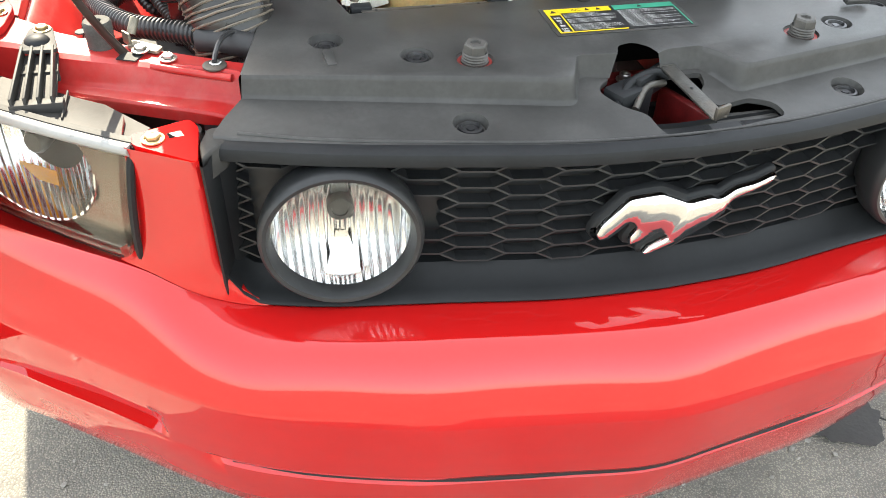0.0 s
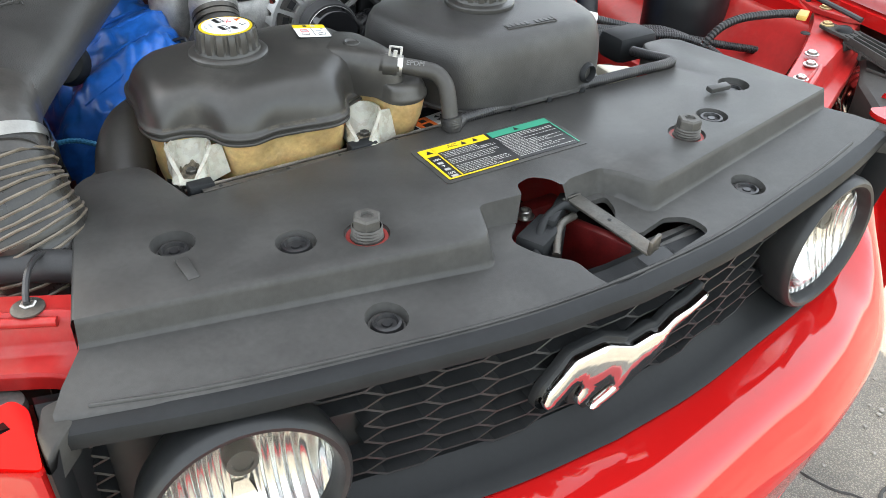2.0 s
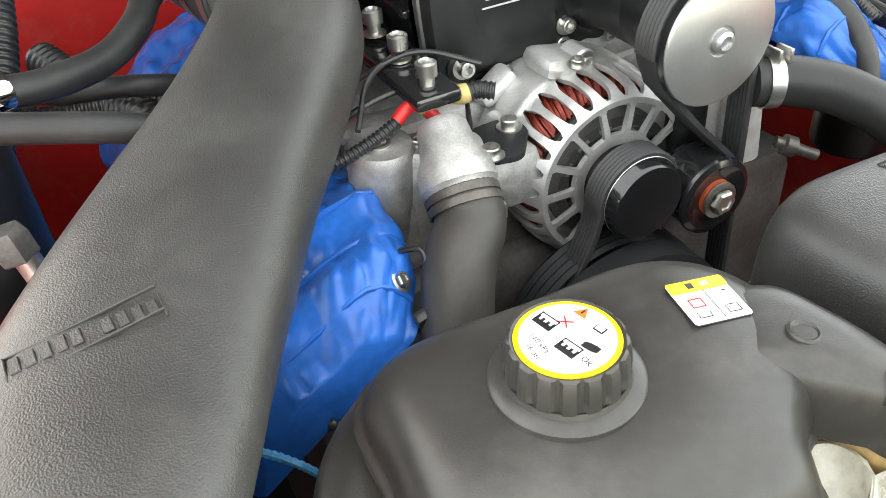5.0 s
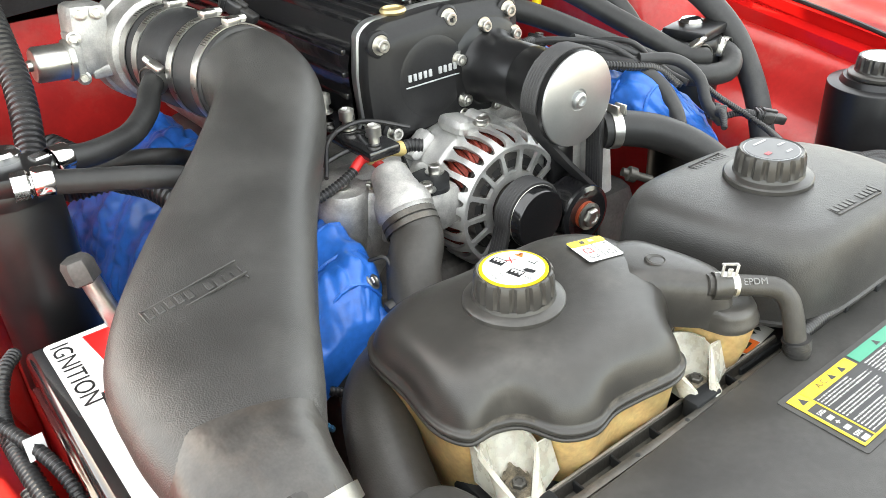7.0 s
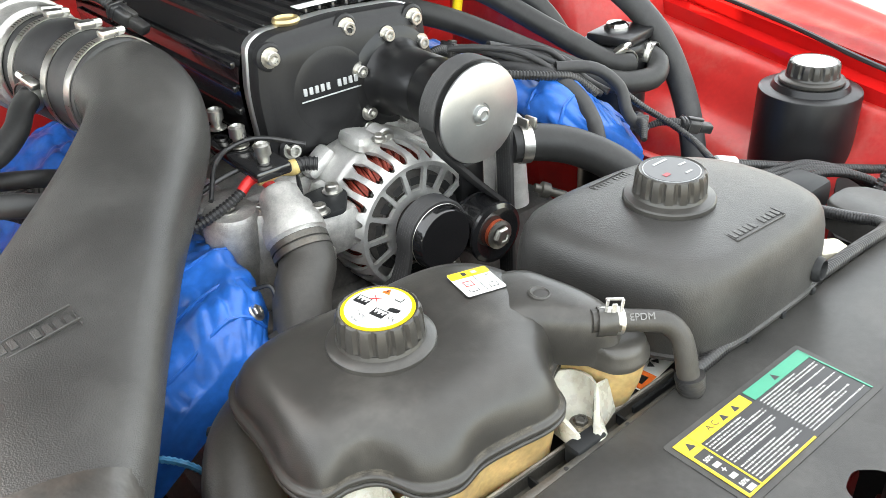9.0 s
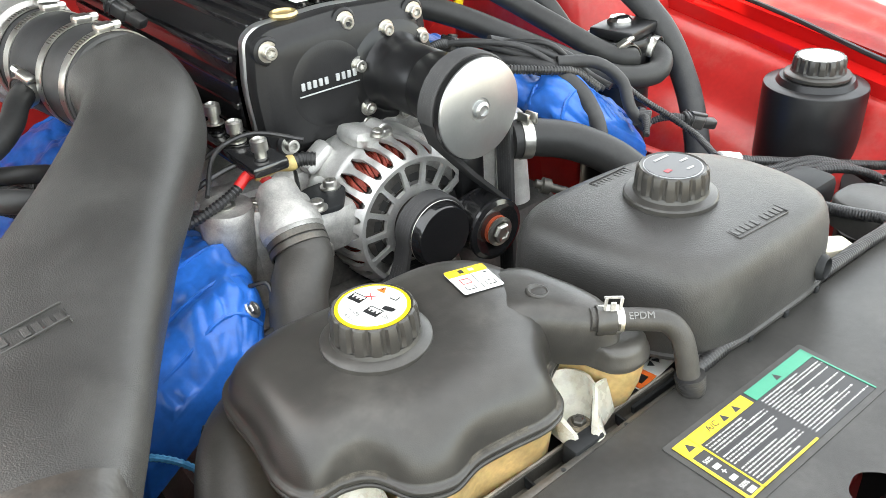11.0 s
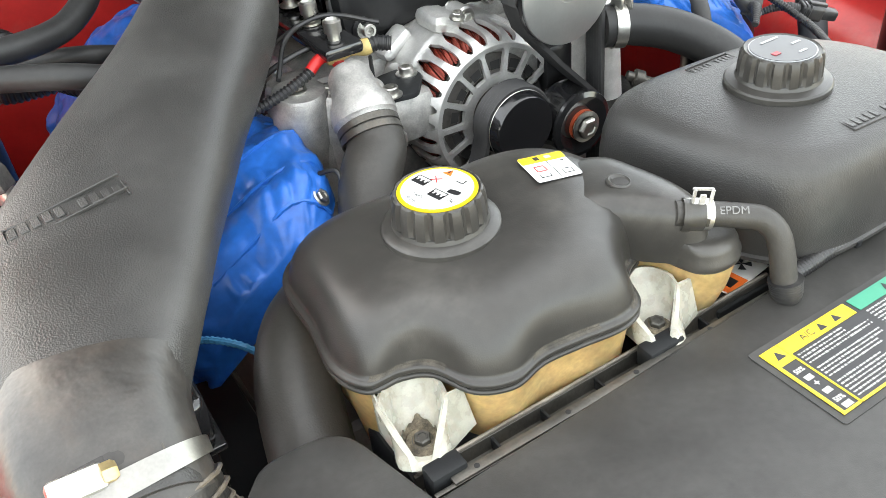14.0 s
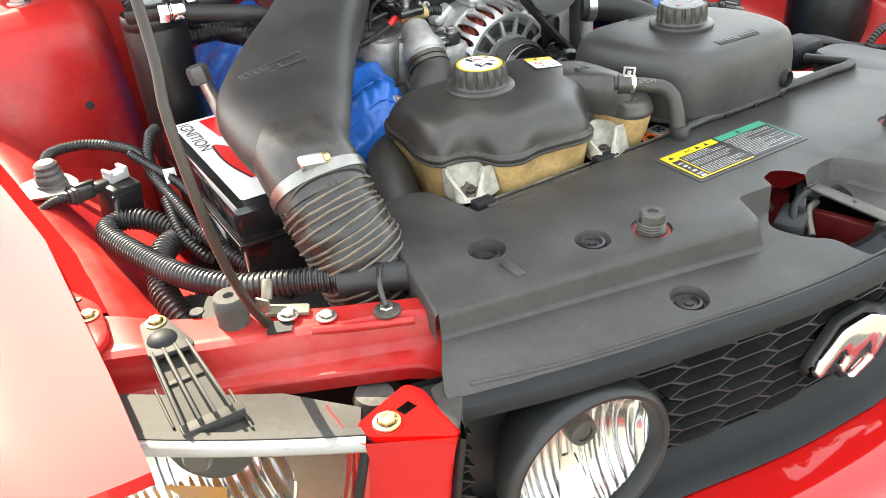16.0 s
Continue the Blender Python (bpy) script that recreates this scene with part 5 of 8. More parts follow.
    q = Vector((0.016, 0.01, 0))
    bm.faces.new([bm.verts.new(o + q + R @ Vector(v)) for v in ((-0.0040, -0.0030, 0), (0.0040, -0.0030, 0), (0, 0.0038, 0))])
    part("warning_triangle", bm, ORANGE, cap)
    spot("triangle_mark", (0.016, 0.01), (0.0008, 0.0028), INK).location.z += 0.0003
    spot("book_pictogram", (0.016, -0.004), (0.0058, 0.0044), INK)
    ob = spot("book_page", (0.016, -0.004), (0.0044, 0.0030), WHITE)
    ob.location.z += 0.0003
    bm = BM()
    q = Vector((0.005, -0.012, 0))
    bm.faces.new([bm.verts.new(o + q + R @ Vector((0.0062 * math.cos(a) * (1 - 0.3 * math.cos(2 * a)), 0.0024 * math.sin(a) + 0.0010 * math.cos(a), 0.0004))) for a in [2 * math.pi * k / 14 for k in range(14)]])
    part("grip_pictogram", bm, INK, cap)
    for wd, q, s in (("110 kPa", (-0.014, 0.003), 0.0046), ("16 psi", (-0.0195, 0.000), 0.0046), ("OK", (-0.002, -0.0185), 0.0046)):
        text("lettering", wd, s, Matrix.Translation(o + Vector((q[0], q[1], 0.0003))) @ Matrix.Rotation(radians(-90.0), 4, "Z"), INK, cap)
    # small white and yellow label on the back of the shell
    lx, ly, d = -0.1165, 0.2445, 0.018
    sx = (top_z(shell, lx + d, ly) - top_z(shell, lx - d, ly)) / (2 * d)
    sy = (top_z(shell, lx, ly + d) - top_z(shell, lx, ly - d)) / (2 * d)
    up = Vector((-sx, -sy, 1)).normalized()
    ex = Vector((math.cos(radians(-9)), math.sin(radians(-9)), 0))
    ex = (ex - up * ex.dot(up)).normalized()
    m = Matrix((ex * 0.74, up.cross(ex) * 0.80, up)).transposed().to_4x4()
    m.translation = Vector((lx, ly, max(top_z(shell, lx, ly), (top_z(shell, lx + d, ly) + top_z(shell, lx - d, ly)) / 2) + 0.0002))

    def patch(name, x, y, w, h, z, mt, r=0.0, parent=shell):
        bm = BM()
        prism(bm, rounded([(x - w / 2, y - h / 2), (x + w / 2, y - h / 2), (x + w / 2, y + h / 2), (x - w / 2, y + h / 2)], r, 4) if r else [Vector(p) for p in ((x - w / 2, y - h / 2), (x + w / 2, y - h / 2), (x + w / 2, y + h / 2), (x - w / 2, y + h / 2))], z - 0.0002, z + 0.0002, 0, m)
        return part(name, bm, mt, parent)

    lab = patch("label_border", 0, 0, 0.0486, 0.0426, -0.0004, INK, 0.004)
    patch("label", 0, 0, 0.047, 0.041, 0.0, WHITE, 0.003, lab)
    patch("label_band", 0, 0.015, 0.047, 0.011, 0.0006, YELLOW, 0.002, lab)
    for x, y, w, h, mt in ((-0.006, 0.015, 0.005, 0.005, INK), (0.006, 0.015, 0.006, 0.004, GREY), (-0.011, 0.002, 0.010, 0.0007, REDPRINT), (-0.011, -0.006, 0.010, 0.0007, REDPRINT), (-0.016, -0.002, 0.0007, 0.008, REDPRINT), (-0.006, -0.002, 0.0007, 0.008, REDPRINT), (-0.011, -0.002, 0.007, 0.0022, GREY), (0.001, -0.005, 0.0004, 0.028, INK), (-0.012, -0.016, 0.010, 0.0005, INK), (-0.017, -0.0135, 0.0005, 0.005, INK), (-0.007, -0.0135, 0.0005, 0.005, INK), (0.012, -0.016, 0.010, 0.0005, INK), (0.007, -0.0125, 0.0005, 0.007, INK), (0.017, -0.0125, 0.0005, 0.007, INK), (0.012, -0.009, 0.006, 0.0005, INK), (0.010, -0.001, 0.008, 0.0020, GREY), (0.016, 0.005, 0.004, 0.0008, INK)):
        patch("label_mark", x, y, w, h, 0.0010, mt, 0, lab)
    return tank


coolant_tank()


def band_clamp(parent, c, axis, r, w=0.010, name="hose_clamp", screw=None, squash=1.0):
    """A worm-drive or spring clamp as a part: band, housing, screw."""
    bm = BM()
    rev(bm, [(r, -w / 2), (r + 0.0012, -w / 2), (r + 0.0014, 0), (r + 0.0012, w / 2), (r, w / 2)], c, axis, 40, squash)
    q = turn_to(axis)
    band = part(name, bm, STEEL, parent, "steel band clamp")
    if screw is not None:
        d = q @ Vector((math.cos(screw), math.sin(screw) * squash, 0))
        tdir = q @ Vector((-math.sin(screw), math.cos(screw), 0))
        ctr = Vector(c) + d * (r + 0.004)
        m = Matrix((tdir, q @ Vector((0, 0, 1)), d)).transposed()
        bm = BM()
        rbox(bm, ctr, (0.018, w * 1.25, 0.008), 0.0025, m)
        part("worm_housing", bm, STEEL, band)
        if r > 0.04:
            for k in range(9):
                a = screw - 0.30 - 0.055 * k
                dd = q @ Vector((math.cos(a), math.sin(a) * squash, 0))
                tt = q @ Vector((-math.sin(a), math.cos(a), 0))
                bm = BM()
                rbox(bm, Vector(c) + dd * (r + 0.0013), (0.0012, w * 0.62, 0.0009), 0.0002, Matrix((tt, q @ Vector((0, 0, 1)), dd)).transposed(), 1)
                part("band_slot", bm, DARKSTEEL, band)
        bm = BM()
        rev(bm, [(0, 0), (0.0045, 0), (0.0045, 0.007), (0.003, 0.009), (0, 0.009)], ctr + tdir * 0.008, tdir, 6)
        part("worm_screw", bm, STEEL, band)
    return band


def overflow_hose():
    pts = [(-0.080, 0.161, 0.931), (-0.062, 0.150, 0.9285), (-0.043, 0.138, 0.925), (-0.031, 0.1295, 0.9215), (-0.0248, 0.1215, 0.9115), (-0.0240, 0.1155, 0.897), (-0.0245, 0.111, 0.882), (-0.0235, 0.107, 0.866)]
    h = thing("overflow_hose", (-0.03, 0.12, 0.866), "black rubber hose with EPDM lettering from tank to cover", "hose")
    bm = BM()
    tube(bm, pts, 0.0086, 18, 0.004)
    part("hose", bm, OLDHOSE, h)
    d = Vector(pts[1]) - Vector(pts[0])
    d.normalize()
    mid = Vector(pts[0]).lerp(Vector(pts[1]), 0.70)
    band = band_clamp(h, mid, d, 0.0092, 0.0175)
    # upright perforated tab of the spring clamp
    side = Vector((d.y, -d.x, 0)).normalized()
    up = side.cross(d).normalized()
    if up.z < 0:
        up = -up
    m3 = Matrix((d, side, up)).transposed()
    tab = BM()
    for u, v, w, hh in ((-0.0058, 0.0, 0.0024, 0.014), (0.0058, 0.0, 0.0024, 0.014), (0.0, 0.0060, 0.0140, 0.0022), (0.0, -0.0058, 0.0140, 0.0024), (0.0, -0.001, 0.0042, 0.009)):
        rbox(tab, mid + up * (0.0135 + v) + d * u + side * (0.003 - v * 0.35), (w, 0.0016, hh), 0.0005, m3, 1)
    part("clamp_tab", tab, ALU, band)
    for u in (-0.0045, 0.0045):
        slot = BM()
        rbox(slot, mid + side * 0.0106 + d * u, (0.0022, 0.0008, 0.006), 0.0003, m3, 1)
        part("band_slot", slot, DARKSTEEL, band)
    t = (Vector((-0.034, 0.130, 0)) - Vector((-0.056, 0.147, 0))).normalized()
    upv = Vector((-t.y, t.x, 0)) * 0.75 + Vector((0, 0, 0.62))
    upv = (upv - t * upv.dot(t)).normalized()
    nn = t.cross(upv)
    m = Matrix((t, upv, nn)).transposed().to_4x4()
    m.translation = Vector((-0.0480, 0.1413, 0.9260)) + nn * 0.0100
    text("lettering", "EPDM", 0.0075, m, mat("faded_hose_print", (0.17, 0.17, 0.165), 0.6, 0, 0.3, 300, 0), h, depth=0.0003)
    # braided sleeve at its foot, running on along the back of the cover
    bm = BM()
    tube(bm, [(-0.0242, 0.1095, 0.880), (-0.0235, 0.1075, 0.870), (-0.019, 0.112, 0.866), (-0.006, 0.118, 0.868)], lambda u: 0.0118 - 0.0035 * u, 18, 0.002, rib=0.00018, pitch=0.0016)
    part("braided_sleeve", bm, LOOM, h)
    b = thing("braided_cable", (0.2, 0.125, 0.866), "black braided cable along the rear edge of the cover", "cable")
    bm = BM()
    tube(bm, [(-0.006, 0.118, 0.868), (0.06, 0.1205, 0.8695), (0.15, 0.122, 0.870), (0.25, 0.122, 0.870), (0.300, 0.121, 0.870), (0.318, 0.132, 0.868), (0.318, 0.165, 0.862), (0.322, 0.20, 0.855)], 0.0064, 12, 0.003, rib=0.0006, pitch=0.003)
    part("cable", bm, LOOM, b)


overflow_hose()


def shroud():
    sh = thing("fan_shroud", (0, 0.18, 0.80), "black plastic fan shroud and channel behind the radiator cover", "shroud")
    bm = BM()
    prism(bm, rounded([(-0.30, 0.121), (0.30, 0.121), (0.30, 0.215), (-0.30, 0.215)], 0.01), 0.77, 0.838, 0.004)
    part("top_panel", bm, TRIM, sh)
    bm = BM()
    rows = []
    for x in (-0.302, -0.2, -0.1, 0.0):
        rows.append([bm.verts.new((x, y, z)) for y, z in ((0.113, 0.862), (0.1145, 0.8625), (0.116, 0.862), (0.118, 0.846), (0.124, 0.843), (0.136, 0.844), (0.138, 0.853), (0.140, 0.854), (0.1405, 0.84))])
    for a, b in zip(rows, rows[1:]):
        ring_faces(bm, a, b, closed=False)
    part("channel", bm, DARKSTEEL, sh, "worn steel-edged channel")
    bm = BM()
    tube(bm, [(-0.300, 0.1395, 0.8545), (-0.2, 0.1395, 0.8545), (-0.1, 0.1395, 0.8545), (-0.002, 0.1395, 0.8545)], 0.0016, 8, 0.02)
    part("steel_lip", bm, mat("worn_steel_edge", (0.22, 0.20, 0.17), 0.45, 0.5, 0.35, 60, 0.2, 300, dust=0.4, dust_col=(0.10, 0.06, 0.04)), sh, "worn bare steel lip")
    bm = BM()
    rbox(bm, (-0.146, 0.1168, 0.8628), (0.286, 0.0070, 0.0024), 0.0008)
    strip_ = part("steel_strip", bm, DARKSTEEL, sh, "worn bare steel strip along the cover")
    for x in (-0.272, -0.205, -0.150, -0.085, -0.030):
        bm = BM()
        rev(bm, [(0.0018, 0), (0.0018, 0.0003), (0, 0.0003)], (x, 0.1168, 0.8640), n=12)
        part("hole", bm, DARK, strip_)
    for x in (-0.248, -0.210, -0.166, -0.072):
        bm = BM()
        rbox(bm, (x, 0.1305, 0.8475), (0.0022, 0.014, 0.010), 0.0006)
        part("rib", bm, TRIM, sh)
    bm = BM()
    rbox(bm, (-0.288, 0.126, 0.857), (0.024, 0.014, 0.022), 0.002)
    part("bracket", bm, TRIM, sh)
    bm = BM()
    rbox(bm, (-0.120, 0.126, 0.858), (0.030, 0.014, 0.018), 0.002)
    part("bracket", bm, TRIM, sh)
    bm = BM()
    prism(bm, [(-0.055, 0.134), (0.030, 0.134), (0.030, 0.188), (-0.055, 0.188)], 0.835, 0.8494, 0.002)
    part("label_panel", bm, TRIM, sh)
    wx, wy, wz = -0.015, 0.158, 0.850
    a = (wx, wy, wz)
    bar("warning_label", wx - 0.0235, wx + 0.025, wy - 0.014, wy + 0.014, wz + 0.0005, WHITE, sh, radians(8), a)
    bar("warning_field", wx - 0.0225, wx - 0.001, wy - 0.013, wy + 0.013, wz + 0.0012, ORANGE, sh, radians(8), a)
    bar("warning_mark", wx - 0.015, wx - 0.008, wy + 0.002, wy + 0.008, wz + 0.0018, INK, sh, radians(8), a)
    bar("warning_mark", wx - 0.017, wx - 0.007, wy - 0.009, wy - 0.002, wz + 0.0018, INK, sh, radians(8), a)
    for k in range(4):
        bm = BM()
        an = math.pi / 2 * k + 0.4
        o = Vector((wx + 0.012, wy + 0.003, wz + 0.0016))
        pts = [o, o + Vector((0.008 * math.cos(an), 0.008 * math.sin(an), 0)), o + Vector((0.008 * math.cos(an + 0.8), 0.008 * math.sin(an + 0.8), 0))]
        bm.faces.new([bm.verts.new(p) for p in pts])
        part("fan_symbol_blade", bm, INK, sh)
    bm = BM()
    prism(bm, rounded([(0.232, 0.142), (0.262, 0.128), (0.272, 0.150), (0.250, 0.168), (0.236, 0.178)], 0.004), 0.845, 0.862, 0.003)
    part("pale_bracket", bm, PALE, sh, "grubby pale plastic bracket")


shroud()


def cover_label():
    """The printed notice on the radiator cover."""
    Z = 0.8662
    lab = thing("notice_label", (0, 0.047, Z), "black notice label with yellow and green headings on the cover", "label")
    bm = BM()
    prism(bm, rounded([(-0.088, 0.013), (0.083, 0.013), (0.083, 0.084), (-0.088, 0.084)], 0.003), Z - 0.0006, Z + 0.0001)
    part("film", bm, COVER, lab)
    bar("field", -0.083, 0.077, 0.018, 0.079, Z + 0.0004, INK, lab)
    bar("yellow_edge", -0.083, -0.0805, 0.018, 0.079, Z + 0.0008, YELLOW, lab)
    bar("yellow_heading", -0.066, -0.003, 0.068, 0.079, Z + 0.0009, YELLOW, lab)
    bar("yellow_block", -0.0805, -0.068, 0.064, 0.079, Z + 0.0009, YELLOW, lab)
    bar("yellow_edge", -0.083, -0.002, 0.018, 0.0198, Z + 0.0009, YELLOW, lab)
    bar("yellow_edge", -0.0675, -0.0662, 0.018, 0.079, Z + 0.0009, YELLOW, lab)
    bar("green_heading", 0.001, 0.076, 0.068, 0.079, Z + 0.0009, GREEN, lab)
    bar("green_edge", 0.0755, 0.077, 0.018, 0.079, Z + 0.0009, GREEN, lab)
    text("lettering", "A/C", 0.0075, Matrix.Translation((-0.045, 0.0735, Z + 0.0013)), INK, lab)
    for x in (-0.032, -0.018, 0.034):
        bm = BM()
        bm.faces.new([bm.verts.new((x + dx, 0.0735 + dy, Z + 0.0013)) for dx, dy in ((-0.0035, -0.003), (0.0035, -0.003), (0, 0.0035))])
        part("heading_mark", bm, INK, lab)
    bm = BM()
    bm.faces.new([bm.verts.new((-0.074 + dx, 0.0715 + dy, Z + 0.0013)) for dx, dy in ((-0.004, -0.003), (0.004, -0.003), (0, 0.004))])
    part("heading_mark", bm, INK, lab)
    text("lettering", "50%", 0.0050, Matrix.Translation((-0.0742, 0.056, Z + 0.0009)), WHITE, lab)
    text("lettering", "+", 0.008, Matrix.Translation((-0.0742, 0.043, Z + 0.0009)), WHITE, lab)
    text("lettering", "50%", 0.0050, Matrix.Translation((-0.0742, 0.028, Z + 0.0009)), WHITE, lab)
    rnd = random.Random(3)
    marks = [(-0.0742, 0.049, 0.006, 0.004), (-0.0742, 0.036, 0.006, 0.004), (-0.0742, 0.0225, 0.007, 0.004)]
    for j in range(16):
        y = 0.0650 - j * 0.0028
        x = -0.064
        if j in (4, 9):
            continue
        stop = -0.005 - (rnd.uniform(0.0, 0.03) if rnd.random() < 0.45 else 0)
        while x < stop:
            w = rnd.uniform(0.0008, 0.0036)
            marks.append((x + w / 2, y, min(w, -0.0045 - x), rnd.uniform(0.0009, 0.0015)))
            x += w + rnd.uniform(0.0005, 0.0012)
    for j in range(16):
        y = 0.0650 - j * 0.0028
        x = 0.003
        end = 0.073 - (rnd.uniform(0.0, 0.045) if rnd.random() < 0.5 else 0)
        while x < end:
            w = rnd.uniform(0.0008, 0.0036)
            marks.append((x + w / 2, y, min(w, end - x), rnd.uniform(0.0009, 0.0015)))
            x += w + rnd.uniform(0.0005, 0.0012)
    prints("small_print", marks, Z + 0.0009, mat("dim_print", (0.42, 0.42, 0.40), 0.4, 0, 0.1, 40, 0), lab)


cover_label()


# ---- latch ----
def latch():
    la = thing("bonnet_latch", (0.03, -0.07, 0.79), "bonnet latch with steel release lever inside the cover opening", "latch")
    # latch panel: the opening's shade is put into this dark mottled red
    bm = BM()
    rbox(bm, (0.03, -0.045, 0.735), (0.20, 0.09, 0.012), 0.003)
    part("latch_plate", bm, mat("shaded_panel_red", (0.10, 0.008, 0.008), 0.45, 0, 0.45, 60, 0.2, 300, dust=0.6, dust_col=(0.06, 0.03, 0.025)), la, "red painted latch panel")
    bm = BM()
    rbox(bm, (-0.03, -0.06, 0.815), (0.050, 0.030, 0.05), 0.004, Euler((0, 0, radians(25))).to_matrix())
    rbox(bm, (0.000, -0.045, 0.832), (0.055, 0.012, 0.030), 0.003, Euler((0, 0, radians(35))).to_matrix())
    part("latch_body", bm, TRIM, la)
    bm = BM()
    tube(bm, [(-0.052, -0.082, 0.826), (-0.028, -0.058, 0.842), (0.004, -0.046, 0.846), (0.020, -0.050, 0.840)], 0.0045, 10, 0.006)
    part("spring_rod", bm, TRIM, la)
    bm = BM()
    tube(bm, [(-0.032, -0.086, 0.826), (-0.012, -0.064, 0.838), (0.014, -0.054, 0.836)], 0.004, 10, 0.006)
    part("spring_rod", bm, DARKSTEEL, la)
    bm = BM()
    a, b = Vector((0.020, -0.044, 0.849)), Vector((0.034, -0.140, 0.840))
    d = (b - a).normalized()
    m = Matrix((d, Vector((0, 0, 1)).cross(d), Vector((0, 0, 1)))).transposed()
    rbox(bm, (a + b) / 2, ((b - a).length, 0.018, 0.003), 0.001, m)
    rbox(bm, b + Vector((0.002, 0.002, 0.006)), (0.020, 0.004, 0.014), 0.001, Euler((0, 0, radians(20))).to_matrix())
    rbox(bm, a + Vector((0, 0.003, -0.008)), (0.022, 0.003, 0.018), 0.001)
    lever = part("release_lever", bm, DARKSTEEL, la, "bent steel release lever")
    bm = BM()
    rev(bm, [(0.002, 0), (0, 0.0004)], (0.027, -0.088, 0.8470), n=12)
    part("lever_hole", bm, DARK, lever)
    bm = BM()
    rbox(bm, (0.085, -0.110, 0.806), (0.075, 0.018, 0.03), 0.003)
    part("cross_strip", bm, COVER, la)
    # mount and rib: red darkened in its colour for the shade under the cover
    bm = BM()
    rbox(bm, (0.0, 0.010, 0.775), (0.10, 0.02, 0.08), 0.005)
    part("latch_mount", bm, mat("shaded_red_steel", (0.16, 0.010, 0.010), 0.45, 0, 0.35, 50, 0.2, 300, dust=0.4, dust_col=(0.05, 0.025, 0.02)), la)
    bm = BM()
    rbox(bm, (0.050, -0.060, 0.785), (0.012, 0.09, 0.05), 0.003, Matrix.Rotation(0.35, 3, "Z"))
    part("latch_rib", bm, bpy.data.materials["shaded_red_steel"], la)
    piece("bolt", CAPHEAD, at(-0.012, -0.012, 0.820), la)


latch()


# ---- reservoir with grained black plastic ----
def reservoir():
    tk = thing("reservoir_tank", (0.09, 0.21, 0.86), "broad grained black plastic reservoir with a fluted cap", "tank")
    line = [(-0.036, 0.225), (-0.020, 0.165), (0.002, 0.130), (0.034, 0.116), (0.100, 0.114), (0.165, 0.117), (0.195, 0.132), (0.208, 0.170), (0.206, 0.225), (0.180, 0.272), (0.130, 0.296), (0.050, 0.304), (-0.010, 0.302), (-0.036, 0.280)]
    ol = closed_smooth(line, 7)
    c = (0.088, 0.212)
    bm = BM()
    blob(bm, ol, c, [(0.98, 0.866), (1.02, 0.868), (1.02, 0.871), (0.995, 0.872), (1.0, 0.885), (0.995, 0.905), (0.98, 0.922), (0.955, 0.934), (0.92, 0.942), (0.87, 0.9465), (0.78, 0.949), (0.55, 0.951), (0.3, 0.952), (0, 0.952)])
    bd = part("body", bm, LEATHER, tk, "", 60)
    bm = BM()
    rev(bm, [(0.012, -0.004), (0.011, 0.0), (0.009, 0.002), (0.008, 0.0), (0.0075, -0.012), (0, -0.012)], (0.166, 0.1125, 0.888), (0.12, -0.98, 0.1), 24)
    part("port", bm, TRIM, bd)
    for x, y in ((0.06, 0.113), (0.11, 0.112), (0.16, 0.114)):
        bm = BM()
        rbox(bm, (x, y, 0.868), (0.006, 0.004, 0.006), 0.001)
        part("rib", bm, TRIM, bd)
    # embossed maker's panels, left as plain bars
    for cx, cy, ang, L in ((0.096, 0.143, -2, 0.064), (0.074, 0.274, 0, 0.045)):
        R = Matrix.Rotation(radians(ang), 3, "Z")
        bm = BM()
        marks = [(0, 0.0075, L, 0.0010), (0, -0.0075, L, 0.0010), (-L / 2, 0, 0.0010, 0.015), (L / 2, 0, 0.0010, 0.015)]
        marks += [(L * (-0.44 + 0.098 * k), 0, L * 0.070, 0.0085) for k in range(10) if k != 5]
        for dx, dy, w, h in marks:
            p = Vector((cx, cy, 0.9496)) + R @ Vector((dx, dy, 0))
            rbox(bm, p, (w, h, 0.0015), 0.0004, R, 1)
        part("embossed_panel", bm, LEATHER, bd, "raised maker's panel of plain bars")["kind"] = "stuff"
    cap = screw_cap(tk, (0.080, 0.216, 0.9535), 0.0395, 0.0300, 0.0265)
    bm = BM()
    rev(bm, [(0.0245, 0), (0.0245, 0.0005), (0, 0.0006)], (0.080, 0.216, 0.9792), n=40)
    part("cap_top", bm, GREY, cap)
    bm = BM()
    rev(bm, [(0.0236, 0), (0.0236, 0.0004), (0, 0.0004)], (0.080, 0.216, 0.9797), n=40)
    part("cap_print", bm, mat("charcoal_print", (0.05, 0.05, 0.052), 0.35, 0, 0.2, 60, 0), cap)
    bm = BM()
    rbox(bm, (0.068, 0.212, 0.9804), (0.0065, 0.0045, 0.0003), 0)
    part("cap_emblem", bm, mat("dull_red_print", (0.30, 0.02, 0.03), 0.4, 0, 0.1, 40, 0), cap)
    for x, y, w in ((0.083, 0.231, 0.018), (0.094, 0.216, 0.009), (0.086, 0.203, 0.008)):
        bm = BM()
        rbox(bm, (x, y, 0.9804), (w, 0.0022, 0.0003), 0)
        part("cap_mark", bm, GREY, cap)


reservoir()


